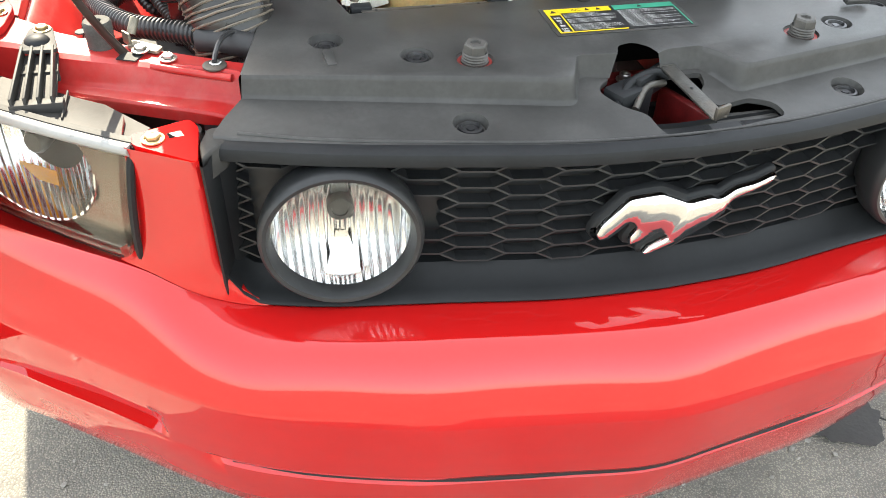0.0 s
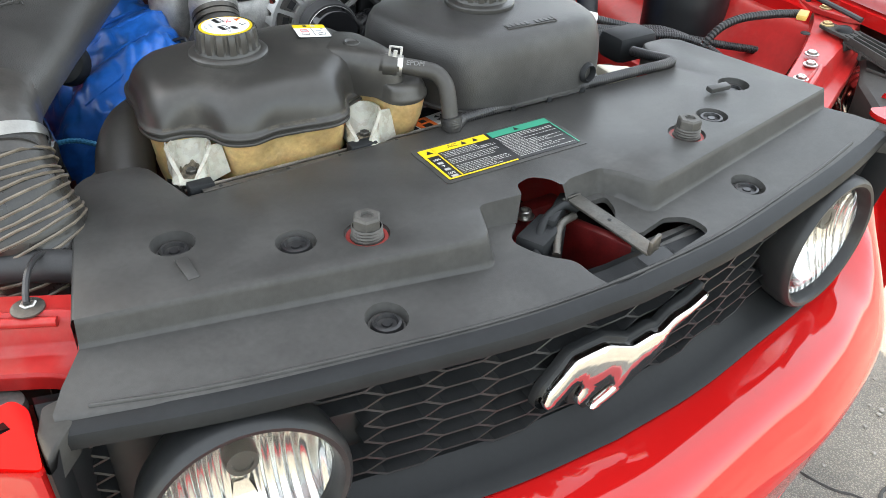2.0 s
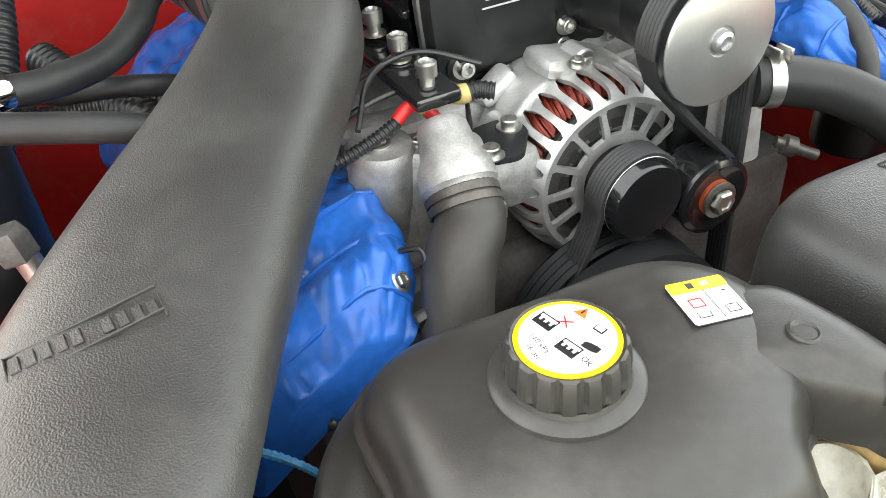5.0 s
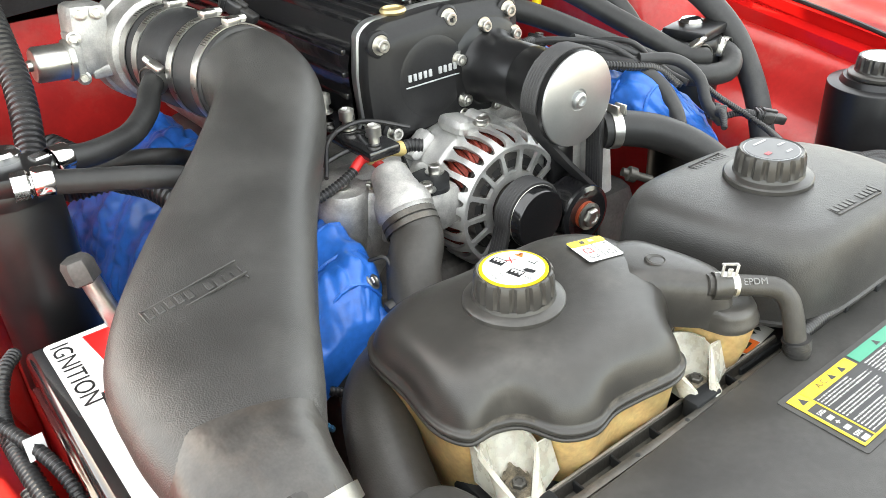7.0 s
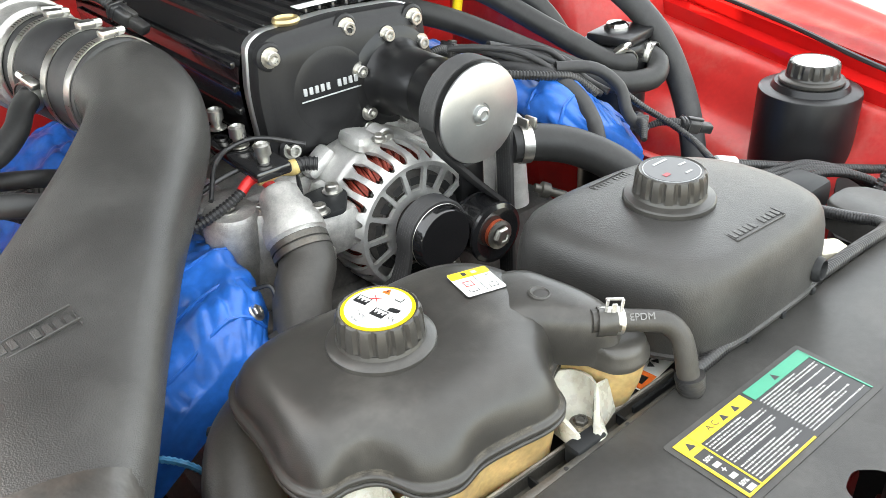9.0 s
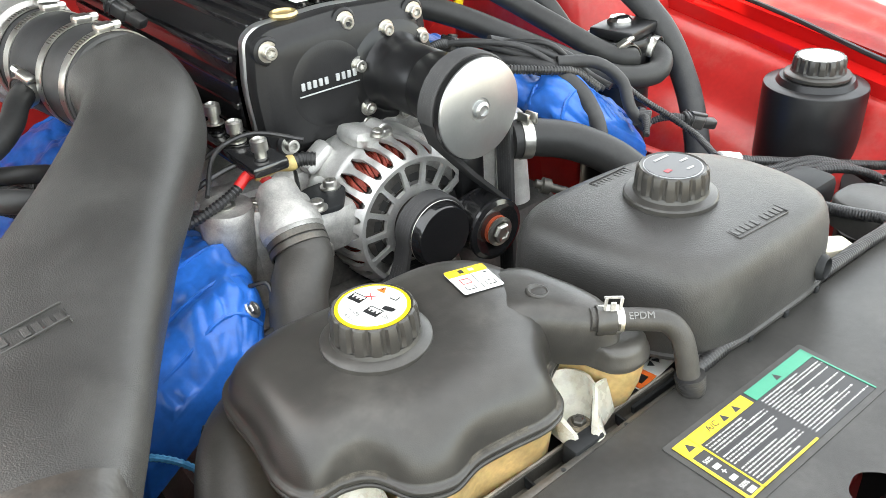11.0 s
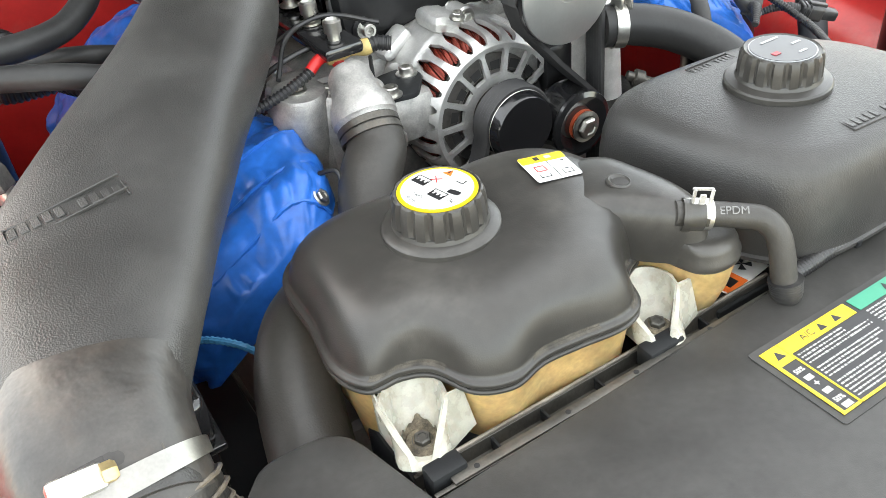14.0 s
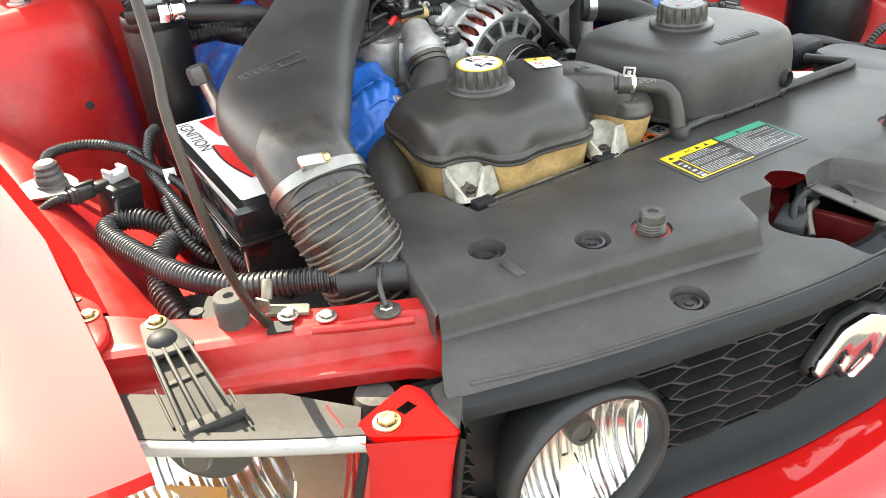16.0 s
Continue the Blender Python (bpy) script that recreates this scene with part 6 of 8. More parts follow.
# ---- intake tube and duct ----
def intake():
    it = thing("intake_tube", (-0.40, 0.35, 0.90), "long grained black plastic intake tube, flattened at its elbow", "intake tube")
    # centre line, then half width and half height along it
    path = [(-0.447, 0.150, 0.912), (-0.445, 0.205, 0.932), (-0.434, 0.265, 0.942), (-0.410, 0.335, 0.945), (-0.345, 0.435, 0.957), (-0.272, 0.530, 0.974), (-0.224, 0.590, 0.998), (-0.213, 0.632, 1.012), (-0.217, 0.672, 1.0172)]
    wid = curve_at([(0, 0.041), (0.09, 0.047), (0.18, 0.062), (0.28, 0.073), (0.45, 0.071), (0.62, 0.063), (0.75, 0.059), (0.88, 0.055), (1, 0.0515)])
    hei = curve_at([(0, 0.036), (0.09, 0.034), (0.18, 0.033), (0.28, 0.035), (0.45, 0.040), (0.62, 0.045), (0.75, 0.048), (0.88, 0.050), (1, 0.050)])
    bm = BM()
    tube(bm, path, hei, 40, 0.008, flat=lambda u: wid(u) / hei(u), square=0.22)
    tb = part("tube", bm, LEATHER, it, "", 60)
    # embossed maker's panel as plain bars
    o = Vector((-0.413, 0.347, 0.9800))
    t = (Vector((-0.379, 0.348, 0.984)) - Vector((-0.448, 0.346, 0.974))).normalized()
    up = Vector((-0.12, 1, 0.12))
    up = (up - t * up.dot(t)).normalized()
    m = Matrix((t, up, t.cross(up))).transposed()
    bm = BM()
    marks = [(0, 0.0085, 0.076, 0.0011), (0, -0.0085, 0.076, 0.0011), (-0.038, 0, 0.0011, 0.017), (0.038, 0, 0.0011, 0.017)]
    for dx, dy, w, h in marks + [(-0.0335 + 0.0074 * k, 0, 0.0052, 0.010) for k in range(10) if k != 5]:
        p = o + m @ Vector((dx, dy, 0))
        p.z = top_z(tb, p.x, p.y)
        rbox(bm, p, (w, h, 0.0026), 0.0005, m, 1)
    part("embossed_panel", bm, LEATHER, tb, "raised maker's panel of plain bars")["kind"] = "stuff"
    # rubber coupler with band clamps to the throttle
    cp = thing("intake_coupler", (-0.30, 0.79, 0.95), "black rubber coupler with four steel band clamps", "coupler")
    axis = Vector((-0.168, 0.986, 0.021)).normalized()
    a = Vector((-0.2162, 0.662, 1.0168))
    bm = BM()
    rev(bm, [(0.050, -0.005), (0.0535, -0.004), (0.0545, 0.0), (0.0545, 0.062), (0.053, 0.068), (0.0545, 0.076), (0.0560, 0.10), (0.0545, 0.125), (0.053, 0.128), (0.054, 0.132), (0.054, 0.160), (0.050, 0.162)], a, axis, 48)
    part("coupler", bm, RUBBER, cp)
    for k, d in enumerate((0.006, 0.053, 0.124, 0.150)):
        band_clamp(cp, a + axis * d, axis, 0.0552, 0.011, screw=radians((92, 94, 96, 102)[k]))
    bm = BM()
    tube(bm, [(-0.245, 0.745, 1.018), (-0.276, 0.735, 1.017), (-0.292, 0.727, 1.016)], lambda u: 0.0185 - 0.004 * u, 18, 0.004)
    part("spigot", bm, RUBBER, cp)
    band_clamp(cp, (-0.290, 0.728, 1.016), (-0.9, -0.42, -0.02), 0.0150, 0.009, screw=radians(60))
    # throttle body
    tbd = thing("throttle_body", (-0.36, 0.86, 0.95), "cast aluminium throttle body with a motor housing", "throttle body")
    o = a + axis * 0.160
    bm = BM()
    rev(bm, [(0.050, -0.006), (0.052, 0.0), (0.060, 0.004), (0.062, 0.03), (0.066, 0.032), (0.066, 0.055), (0.055, 0.058), (0, 0.058)], o, axis, 40)
    rbox(bm, (-0.318, 0.845, 1.046), (0.044, 0.040, 0.080), 0.008, Euler((0, 0.12, 0.1)).to_matrix())
    rbox(bm, (-0.336, 0.838, 1.030), (0.012, 0.034, 0.058), 0.004)
    rbox(bm, (-0.300, 0.835, 1.010), (0.050, 0.020, 0.016), 0.004)
    part("housing", bm, ALU, tbd)
    bm = BM()
    rev(bm, [(0, -0.005), (0.006, -0.005), (0.0065, 0.0), (0.018, 0.001), (0.0200, 0.004), (0.0200, 0.036), (0.0235, 0.037), (0.0235, 0.043), (0, 0.043)], (-0.384, 0.836, 1.031), (1, 0.03, -0.08), 32)
    part("motor_can", bm, STEEL, tbd, "zinc plated motor can")
    for x, z in ((-0.336, 1.053), (-0.336, 1.008), (-0.305, 1.076), (-0.322, 1.078), (-0.282, 1.010)):
        piece("bolt", HEX, at(x, 0.823, z, (-0.25, -0.95, 0.1), 0.7), tbd)

    # wire-wound duct below the tube, taped and clamped
    du = thing("flexible_duct", (-0.42, 0.12, 0.78), "taped black flexible duct wound with wire", "duct")
    line = [(-0.447, 0.186, 0.925), (-0.446, 0.164, 0.907), (-0.442, 0.145, 0.884), (-0.435, 0.130, 0.856), (-0.428, 0.118, 0.822), (-0.42, 0.108, 0.77)]
    wob = lambda u: 0.0434 + 0.0010 * math.sin(u * 43) + 0.003 * u
    bm = BM()
    tube(bm, line, wob, 36, 0.0015, flat=1.06)
    part("sleeve", bm, DUCT, du)
    # the wire helix
    pts, total = smooth(line, 0.0012)
    hel = []
    turns = 27
    for i, p in enumerate(pts):
        u = i / (len(pts) - 1)
        if u < 0.17:
            continue
        t = (pts[min(i + 1, len(pts) - 1)] - pts[max(i - 1, 0)]).normalized()
        nrm = Vector((0, 0, 1)) - t * t.z
        nrm.normalize()
        sd = t.cross(nrm)
        for k in range(3):
            a2 = 2 * math.pi * turns * (u + k / 3 / len(pts))
            hel.append(p + (nrm * math.cos(a2) + sd * 1.06 * math.sin(a2)) * (wob(u) + 0.0011 + 0.0002 * math.sin(a2 * 0.37)) + t * 0.0016 * math.sin(a2 * 0.21 + 1.3 * math.sin(a2)))
    bm = BM()
    last = None
    for i, p in enumerate(hel):
        t = (hel[min(i + 1, len(hel) - 1)] - hel[max(i - 1, 0)]).normalized()
        q = Vector((0, 0, 1)) - t * t.z
        q.normalize()
        w = t.cross(q)
        cur = [bm.verts.new(p + (q * math.cos(b) + w * math.sin(b)) * 0.0015) for b in (0, 1.05, 2.09, 3.14, 4.19, 5.24)]
        if last:
            ring_faces(bm, last, cur)
        last = cur
    part("wire", bm, WIRE, du, "pale wire wound round the duct")
    # tape cuff and its clamp
    bm = BM()
    cl = [(-0.440, 0.232, 0.938), (-0.4455, 0.205, 0.932), (-0.447, 0.180, 0.922), (-0.446, 0.160, 0.904)]
    rc = lambda u: 0.0355 + 0.0085 * u ** 0.7
    fc = lambda u: 1.48 - 0.44 * u ** 0.6
    tube(bm, cl, rc, 44, 0.003, flat=fc, square=0.15, caps=False)
    part("tape_cuff", bm, mat("cloth_tape", (0.040, 0.037, 0.034), 0.36, 0, 0.3, 60, 0.5, 120, dust=0.3, dust_col=(0.09, 0.06, 0.04)), du)
    pts, _ = smooth(cl, 0.001)
    a, b = 0.72, 0.83
    sub = [pts[int((len(pts) - 1) * (a + (b - a) * k / 4))] for k in range(5)]
    bm = BM()
    tube(bm, sub, lambda v: rc(a + (b - a) * v) + 0.0022, 44, 0.003, flat=lambda v: fc(a + (b - a) * v), square=0.15, caps=False)
    bmesh.ops.solidify(bm, geom=bm.faces[:], thickness=0.001)
    cb = part("hose_clamp", bm, STEEL, du, "bright steel worm clamp")
    top = sub[2] + Vector((-0.012, -0.024, 0.0395))
    m = Euler((radians(38), radians(8), radians(4))).to_matrix()
    bm = BM()
    rbox(bm, top, (0.026, 0.013, 0.008), 0.003, m)
    part("worm_housing", bm, STEEL, cb)
    bm = BM()
    rev(bm, [(0, 0), (0.0055, 0), (0.0055, 0.005), (0.004, 0.007), (0, 0.007)], top + m @ Vector((0.011, 0, 0.001)), m @ Vector((1, 0, 0)), 6)
    part("worm_screw", bm, BRASS, cb)
    for k in range(7):
        bm = BM()
        rbox(bm, top + m @ Vector((0.020 + 0.0034 * k, 0.0, -0.0028)), (0.0011, 0.007, 0.0008), 0.0002, m, 1)
        part("band_slot", bm, DARKSTEEL, cb)


intake()


# ---- battery ----
def battery():
    b = thing("battery", (-0.424, 0.40, 0.68), "black car battery with a white and red top label", "battery")
    X0, X1, Y0, Y1 = -0.515, -0.385, 0.250, 0.530
    bm = BM()
    rbox(bm, ((X0 + X1) / 2, (Y0 + Y1) / 2, 0.758), (X1 - X0 - 0.006, Y1 - Y0 - 0.006, 0.17), 0.006)
    case = part("case", bm, GLOSS, b)
    bm = BM()
    rbox(bm, ((X0 + X1) / 2, (Y0 + Y1) / 2, 0.8585), (X1 - X0, Y1 - Y0, 0.039), 0.007, seg=3)
    lid = part("lid", bm, GLOSS, b)
    bm = BM()
    rbox(bm, ((X0 + X1) / 2, (Y0 + Y1) / 2, 0.835), (X1 - X0 + 0.006, Y1 - Y0 + 0.006, 0.006), 0.002)
    part("lid_flange", bm, GLOSS, lid)
    z = 0.8783
    bm = BM()
    prism(bm, rounded([(-0.500, 0.268), (-0.397, 0.268), (-0.397, 0.524), (-0.500, 0.524)], 0.006), z - 0.0003, z + 0.0001)
    lab = part("label", bm, WHITE, lid)
    m = Matrix.Translation((-0.4885, 0.468, z + 0.0005)) @ Matrix.Rotation(radians(-90), 4, "Z")
    text("lettering", "IGNITION", 0.0225, m, INK, lab, 1.0)
    # red printed shapes: a block and a swoosh
    bm = BM()
    prism(bm, [(-0.462, 0.448), (-0.425, 0.448), (-0.425, 0.516), (-0.468, 0.516)], z + 0.0002, z + 0.0005)
    part("red_print", bm, REDPRINT, lab)
    for off, mt, zz in ((0.0, INK, 0.0004), (0.004, REDPRINT, 0.0008)):
        bm = BM()
        sw = []
        for i in range(15):
            t = i / 14
            sw.append((-0.480 + off * 0.6 + 0.008 * t - 0.006 * math.sin(math.pi * t), 0.428 - 0.115 * t))
        sw2 = [(x + 0.003 + 0.026 * math.sin(math.pi * (i / 14)) ** 0.8, y) for i, (x, y) in enumerate(sw)]
        plate(bm, sw + sw2[::-1], [], lambda x, y: z + zz)
        part("swoosh_print", bm, mt, lab)
    for y, zc in ((0.334, 0.815), (0.372, 0.818)):
        bm = BM()
        rbox(bm, (X0 + 0.0015, y, zc), (0.002, 0.03, 0.022), 0.0004)
        part("side_sticker", bm, WHITE, case)
    bm = BM()
    rbox(bm, (-0.430, 0.39, 0.668), (0.20, 0.31, 0.02), 0.004)
    part("tray", bm, TRIM, b)


battery()

# ---- engine ----
def engine():
    en = thing("engine", (0, 0.8, 0.36), "engine block with blue valve covers and grimy castings", "engine")
    bm = BM()
    rbox(bm, (0.0, 0.82, 0.62), (0.36, 0.62, 0.44), 0.03)
    part("block", bm, GRIME, en)
    bm = BM()
    rbox(bm, (0.0, 0.56, 0.60), (0.50, 0.14, 0.40), 0.03)
    part("timing_case", bm, GRIME, en)
    bm = BM()
    rbox(bm, (0.0, 0.82, 0.44), (0.55, 0.70, 0.18), 0.03)
    part("sump", bm, GRIME, en)
    bm = BM()
    rbox(bm, (0.01, 0.86, 0.875), (0.34, 0.58, 0.07), 0.02)
    rbox(bm, (-0.135, 0.72, 0.905), (0.060, 0.26, 0.022), 0.006)
    part("manifold", bm, ALU, en, "cast aluminium manifold")
    for x, y, z in ((-0.138, 0.636, 0.962), (-0.138, 0.587, 0.957), (-0.138, 0.536, 0.953)):
        bm = BM()
        rev(bm, [(0.010, 0), (0.010, 0.002), (0.006, 0.003), (0.006, 0.010), (0.0085, 0.0105), (0.0085, 0.021), (0.006, 0.0225), (0.005, 0.0195), (0.0045, 0.016), (0, 0.016)], (x, y, z), n=16)
        part("manifold_bolt", bm, STEEL, en)
    # valve covers: creased blue-painted castings on both banks
    for s, y0, top, outz in ((-1, 0.405, 0.862, 0.735), (1, 0.44, 0.918, 0.785)):
        bm = BM()

        def f(u, v):
            # u across the bank, v along it
            a = math.pi * (u * 1.1 - 0.05)
            cx = s * (0.288 - 0.088 * math.cos(a))
            zc = (top + outz) / 2 + (top - outz) / 2 * math.cos(a * 0.9) + 0.050 * math.sin(a)
            y = y0 + 0.60 * v
            bul = 0.010 * math.sin(8 * math.pi * v) ** 2 * math.sin(a)
            cr = 0.020 * noise.noise(Vector((cx * 20, y * 20, zc * 20))) + 0.020 * abs(noise.noise(Vector((cx * 42, y * 34, zc * 42)))) + 0.005 * abs(noise.noise(Vector((cx * 75, y * 60, zc * 75)))) + 0.004 * noise.noise(Vector((cx * 60, y * 60, zc * 60)))
            end = max(0, 1 - v / 0.10)
            rnd_in = 1 - 0.35 * end ** 2
            cc = Vector((s * 0.285, y, (top + outz) / 2 - 0.01))
            p = Vector((cx, y, zc + bul))
            p = cc + (p - cc) * (rnd_in + cr * 6)
            return p

        g = sheet(bm, f, 110, 190)
        bm.faces.new([r[0] for r in g])
        vc = part("valve_cover", bm, BLUE, en, "creased blue valve cover", 70)
        for u, v in ((0.16, 0.05), (0.10, 0.30)) if s < 0 else ():
            p = f(u, v)
            n = (p - Vector((s * 0.285, p.y + 0.06, (top + outz) / 2))).normalized()
            piece("bolt", HEX, at(p.x, p.y, p.z - 0.001, n, 0.85), vc)
        for k in range(4):
            # raised webs across the cover
            v = 0.04 + 0.07 * k
            bm = BM()
            tube(bm, [f(u, v) for u in (0.05, 0.2, 0.35, 0.5, 0.65)], 0.0022, 6, 0.01)
            part("web", bm, BLUE, vc)
    # oil filler on the front of the passenger bank
    bm = BM()
    rev(bm, [(0.026, 0), (0.026, 0.012), (0.024, 0.016), (0.016, 0.017), (0, 0.017)], (-0.329, 0.473, 0.862), (-0.55, -0.65, 0.5), 28)
    part("filler_cap", bm, TRIM, en)
    # timing cover castings
    bm = BM()
    rbox(bm, (0.0, 0.585, 0.83), (0.40, 0.05, 0.17), 0.02)
    rbox(bm, (0.075, 0.60, 0.925), (0.11, 0.06, 0.05), 0.015)
    rbox(bm, (-0.03, 0.62, 0.925), (0.14, 0.05, 0.05), 0.015)
    part("front_casting", bm, ALU, en, "rough cast aluminium front casting")
    bm = BM()
    rbox(bm, (0.136, 0.545, 0.885), (0.072, 0.10, 0.115), 0.014)
    rev(bm, [(0.020, -0.06), (0.020, 0.045), (0.016, 0.05), (0, 0.05)], (0.150, 0.492, 0.880), (0, 0.1, 1), 24)
    part("water_outlet_casting", bm, mat("raw_cast_aluminium", (0.60, 0.59, 0.57), 0.5, 0.3, 0.15, 60, 0.5, 800, dust=0.25, dust_col=(0.25, 0.24, 0.22)), en, "pale raw cast aluminium boss")
    bm = BM()
    rev(bm, [(0.022, -0.055), (0.026, -0.05), (0.027, 0.0), (0.0275, 0.032), (0.025, 0.036), (0, 0.036)], (-0.186, 0.535, 0.885), (0.04, -0.08, 1), 28)
    rev(bm, [(0.016, -0.055), (0.018, -0.05), (0.019, 0.030), (0.016, 0.034), (0, 0.034)], (-0.156, 0.528, 0.880), (0.02, -0.05, 1), 24)
    rbox(bm, (-0.185, 0.545, 0.835), (0.09, 0.06, 0.08), 0.012)
    lug = part("lug_casting", bm, ALU, en)
    for x, y, z, k in ((-0.186, 0.532, 0.921, 0.9), (-0.156, 0.527, 0.914, 0.75), (-0.206, 0.548, 0.912, 0.8), (-0.172, 0.560, 0.905, 0.9)):
        piece("bolt", HEX, at(x, y, z, (0.02, -0.08, 1), k), lug)
    for k, pts in enumerate(([(-0.20, 0.60, 0.93), (-0.165, 0.585, 0.955), (-0.125, 0.575, 0.965), (-0.085, 0.545, 0.955)], [(-0.22, 0.575, 0.915), (-0.19, 0.565, 0.935), (-0.155, 0.56, 0.945), (-0.12, 0.55, 0.948)], [(-0.215, 0.61, 0.90), (-0.195, 0.635, 0.93), (-0.175, 0.67, 0.945), (-0.165, 0.72, 0.95)])):
        bm = BM()
        tube(bm, pts, 0.0024 + 0.0006 * k, 8, 0.005)
        part("engine_lead", bm, LOOM, en)
    for x, y, z in ((-0.196, 0.600, 0.925), (-0.176, 0.640, 0.935)):
        bm = BM()
        rev(bm, [(0, -0.022), (0.008, -0.022), (0.0085, -0.004), (0.011, -0.002), (0.011, 0.004), (0.007, 0.007), (0, 0.007)], (x, y, z), (0.1, -0.25, 1), 18)
        part("injector_cap", bm, GRIME, en)
    bm = BM()
    rev(bm, [(0.10, -0.012), (0.10, 0.012), (0.094, 0.014), (0.09, 0.008), (0.02, 0.008), (0, 0.008)], (-0.02, 0.42, 0.715), (0, -1, 0), 48)
    rev(bm, [(0.098, -0.05), (0.101, -0.046), (0.098, -0.042), (0.101, -0.038), (0.098, -0.034), (0.101, -0.03), (0.098, -0.026), (0.101, -0.022), (0.098, -0.018)], (-0.02, 0.42, 0.715), (0, -1, 0), 48)
    part("crank_pulley", bm, TRIM, en)


engine()


def thermostat():
    th = thing("thermostat_housing", (-0.15, 0.48, 0.85), "cast aluminium thermostat housing with a bolted black bracket", "housing")
    ax = Vector((-0.10, -0.62, -0.55)).normalized()
    o = Vector((-0.146, 0.486, 0.914))
    bm = BM()
    rev(bm, [(0, -0.034), (0.015, -0.034), (0.020, -0.028), (0.023, -0.006), (0.029, 0.004), (0.0305, 0.012), (0.0305, 0.020), (0.027, 0.024), (0.026, 0.034)], o, ax, 32)
    rev(bm, [(0.024, -0.05), (0.024, 0.0), (0.020, 0.012), (0.012, 0.018), (0, 0.018)], (-0.132, 0.505, 0.905), (0, -0.15, 1), 28)
    rbox(bm, (-0.098, 0.500, 0.880), (0.06, 0.045, 0.05), 0.010)
    part("housing", bm, ALU, th)
    bm = BM()
    prism(bm, rounded([(-0.128, 0.480), (-0.092, 0.470), (-0.066, 0.505), (-0.074, 0.530), (-0.108, 0.528)], 0.010), 0.905, 0.9105, 0.001)
    rbox(bm, (-0.112, 0.520, 0.920), (0.004, 0.030, 0.024), 0.002, Matrix.Rotation(radians(-25), 3, "Z"))
    br = part("bracket", bm, TRIM, th, "black steel bracket")
    for x, y in ((-0.114, 0.482), (-0.080, 0.512)):
        piece("bolt", CAPHEAD, at(x, y, 0.9105, s=1.1), br)
    h = thing("upper_radiator_hose", (-0.19, 0.41, 0.74), "thick black upper radiator hose with a spring clamp", "hose")
    a = o + ax * 0.018
    bm = BM()
    tube(bm, [a, a + ax * 0.03, (-0.176, 0.425, 0.865), (-0.194, 0.398, 0.825), (-0.200, 0.375, 0.775), (-0.19, 0.35, 0.73)], lambda u: 0.0275 - 0.001 * u, 28, 0.006)
    part("hose", bm, OLDHOSE, h)
    for d in (0.010, 0.018):
        bm = BM()
        rev(bm, [(0.0275, -0.003), (0.0293, -0.003), (0.0293, 0.003), (0.0275, 0.003)], a + ax * d, ax, 36)
        part("clamp_band", bm, DARKSTEEL, h)
    bm = BM()
    rbox(bm, a + ax * 0.014 + Vector((0.030, -0.004, -0.016)), (0.006, 0.010, 0.014), 0.002)
    part("clamp_ear", bm, STEEL, h)
    l = thing("lower_radiator_hose", (-0.33, 0.25, 0.74), "thick black radiator hose curving down behind the cover", "hose")
    bm = BM()
    tube(bm, [(-0.215, 0.375, 0.800), (-0.255, 0.350, 0.832), (-0.296, 0.312, 0.846), (-0.322, 0.268, 0.842), (-0.336, 0.222, 0.822), (-0.342, 0.188, 0.790), (-0.342, 0.165, 0.75)], 0.0295, 28, 0.006)
    part("hose", bm, OLDHOSE, l)
    band_clamp(l, (-0.342, 0.170, 0.758), (0, -0.4, -0.9), 0.0302, 0.012, screw=1.2)
    r = thing("heater_hose", (0.2, 0.38, 0.75), "black radiator hose with a spring clamp beside blue cover", "hose")
    pts = [(0.110, 0.447, 0.922), (0.138, 0.435, 0.920), (0.178, 0.410, 0.908), (0.212, 0.372, 0.882), (0.232, 0.330, 0.838), (0.237, 0.30, 0.77)]
    bm = BM()
    tube(bm, pts, 0.0208, 26, 0.006)
    part("hose", bm, HOSE, r)
    d = Vector(pts[1]) - Vector(pts[0])
    band_clamp(r, Vector(pts[0]).lerp(Vector(pts[1]), 0.5), d, 0.0211, 0.012)
    bm = BM()
    c0 = Vector(pts[0]).lerp(Vector(pts[1]), 0.4)
    rbox(bm, c0 + Vector((0, -0.004, 0.0245)), (0.004, 0.016, 0.012), 0.001)
    part("clamp_ear", bm, STEEL, r)
    bm = BM()
    rbox(bm, c0 + Vector((0.010, -0.006, 0.0242)), (0.004, 0.016, 0.012), 0.001)
    part("clamp_ear", bm, STEEL, r)
    n = thing("bleed_fitting", (0.15, 0.42, 0.85), "small zinc pipe fitting beside the radiator hose", "fitting")
    bm = BM()
    rev(bm, [(0, 0), (0.005, 0), (0.005, 0.02), (0.009, 0.021), (0.009, 0.03), (0.005, 0.031), (0.005, 0.038)], (0.150, 0.400, 0.862), (-0.75, 0.5, 0.35), 14)
    part("pipe", bm, DARKSTEEL, n)
    # wires over the housing
    w = thing("alternator_cable", (-0.14, 0.53, 0.92), "red and black alternator cable with a yellow tag", "cable")
    bm = BM()
    tube(bm, [(-0.235, 0.526, 0.918), (-0.215, 0.525, 0.922), (-0.190, 0.526, 0.929), (-0.168, 0.530, 0.936)], 0.0054, 14, 0.003, rib=0.001, pitch=0.004)
    part("boot", bm, LOOM, w)
    bm = BM()
    tube(bm, [(-0.170, 0.530, 0.936), (-0.158, 0.533, 0.943), (-0.147, 0.533, 0.942), (-0.136, 0.526, 0.928)], 0.0055, 12, 0.004)
    part("red_lead", bm, mat("red_insulation", (0.55, 0.015, 0.015), 0.4, 0, 0.1, 40, 0.0), w)
    bm = BM()
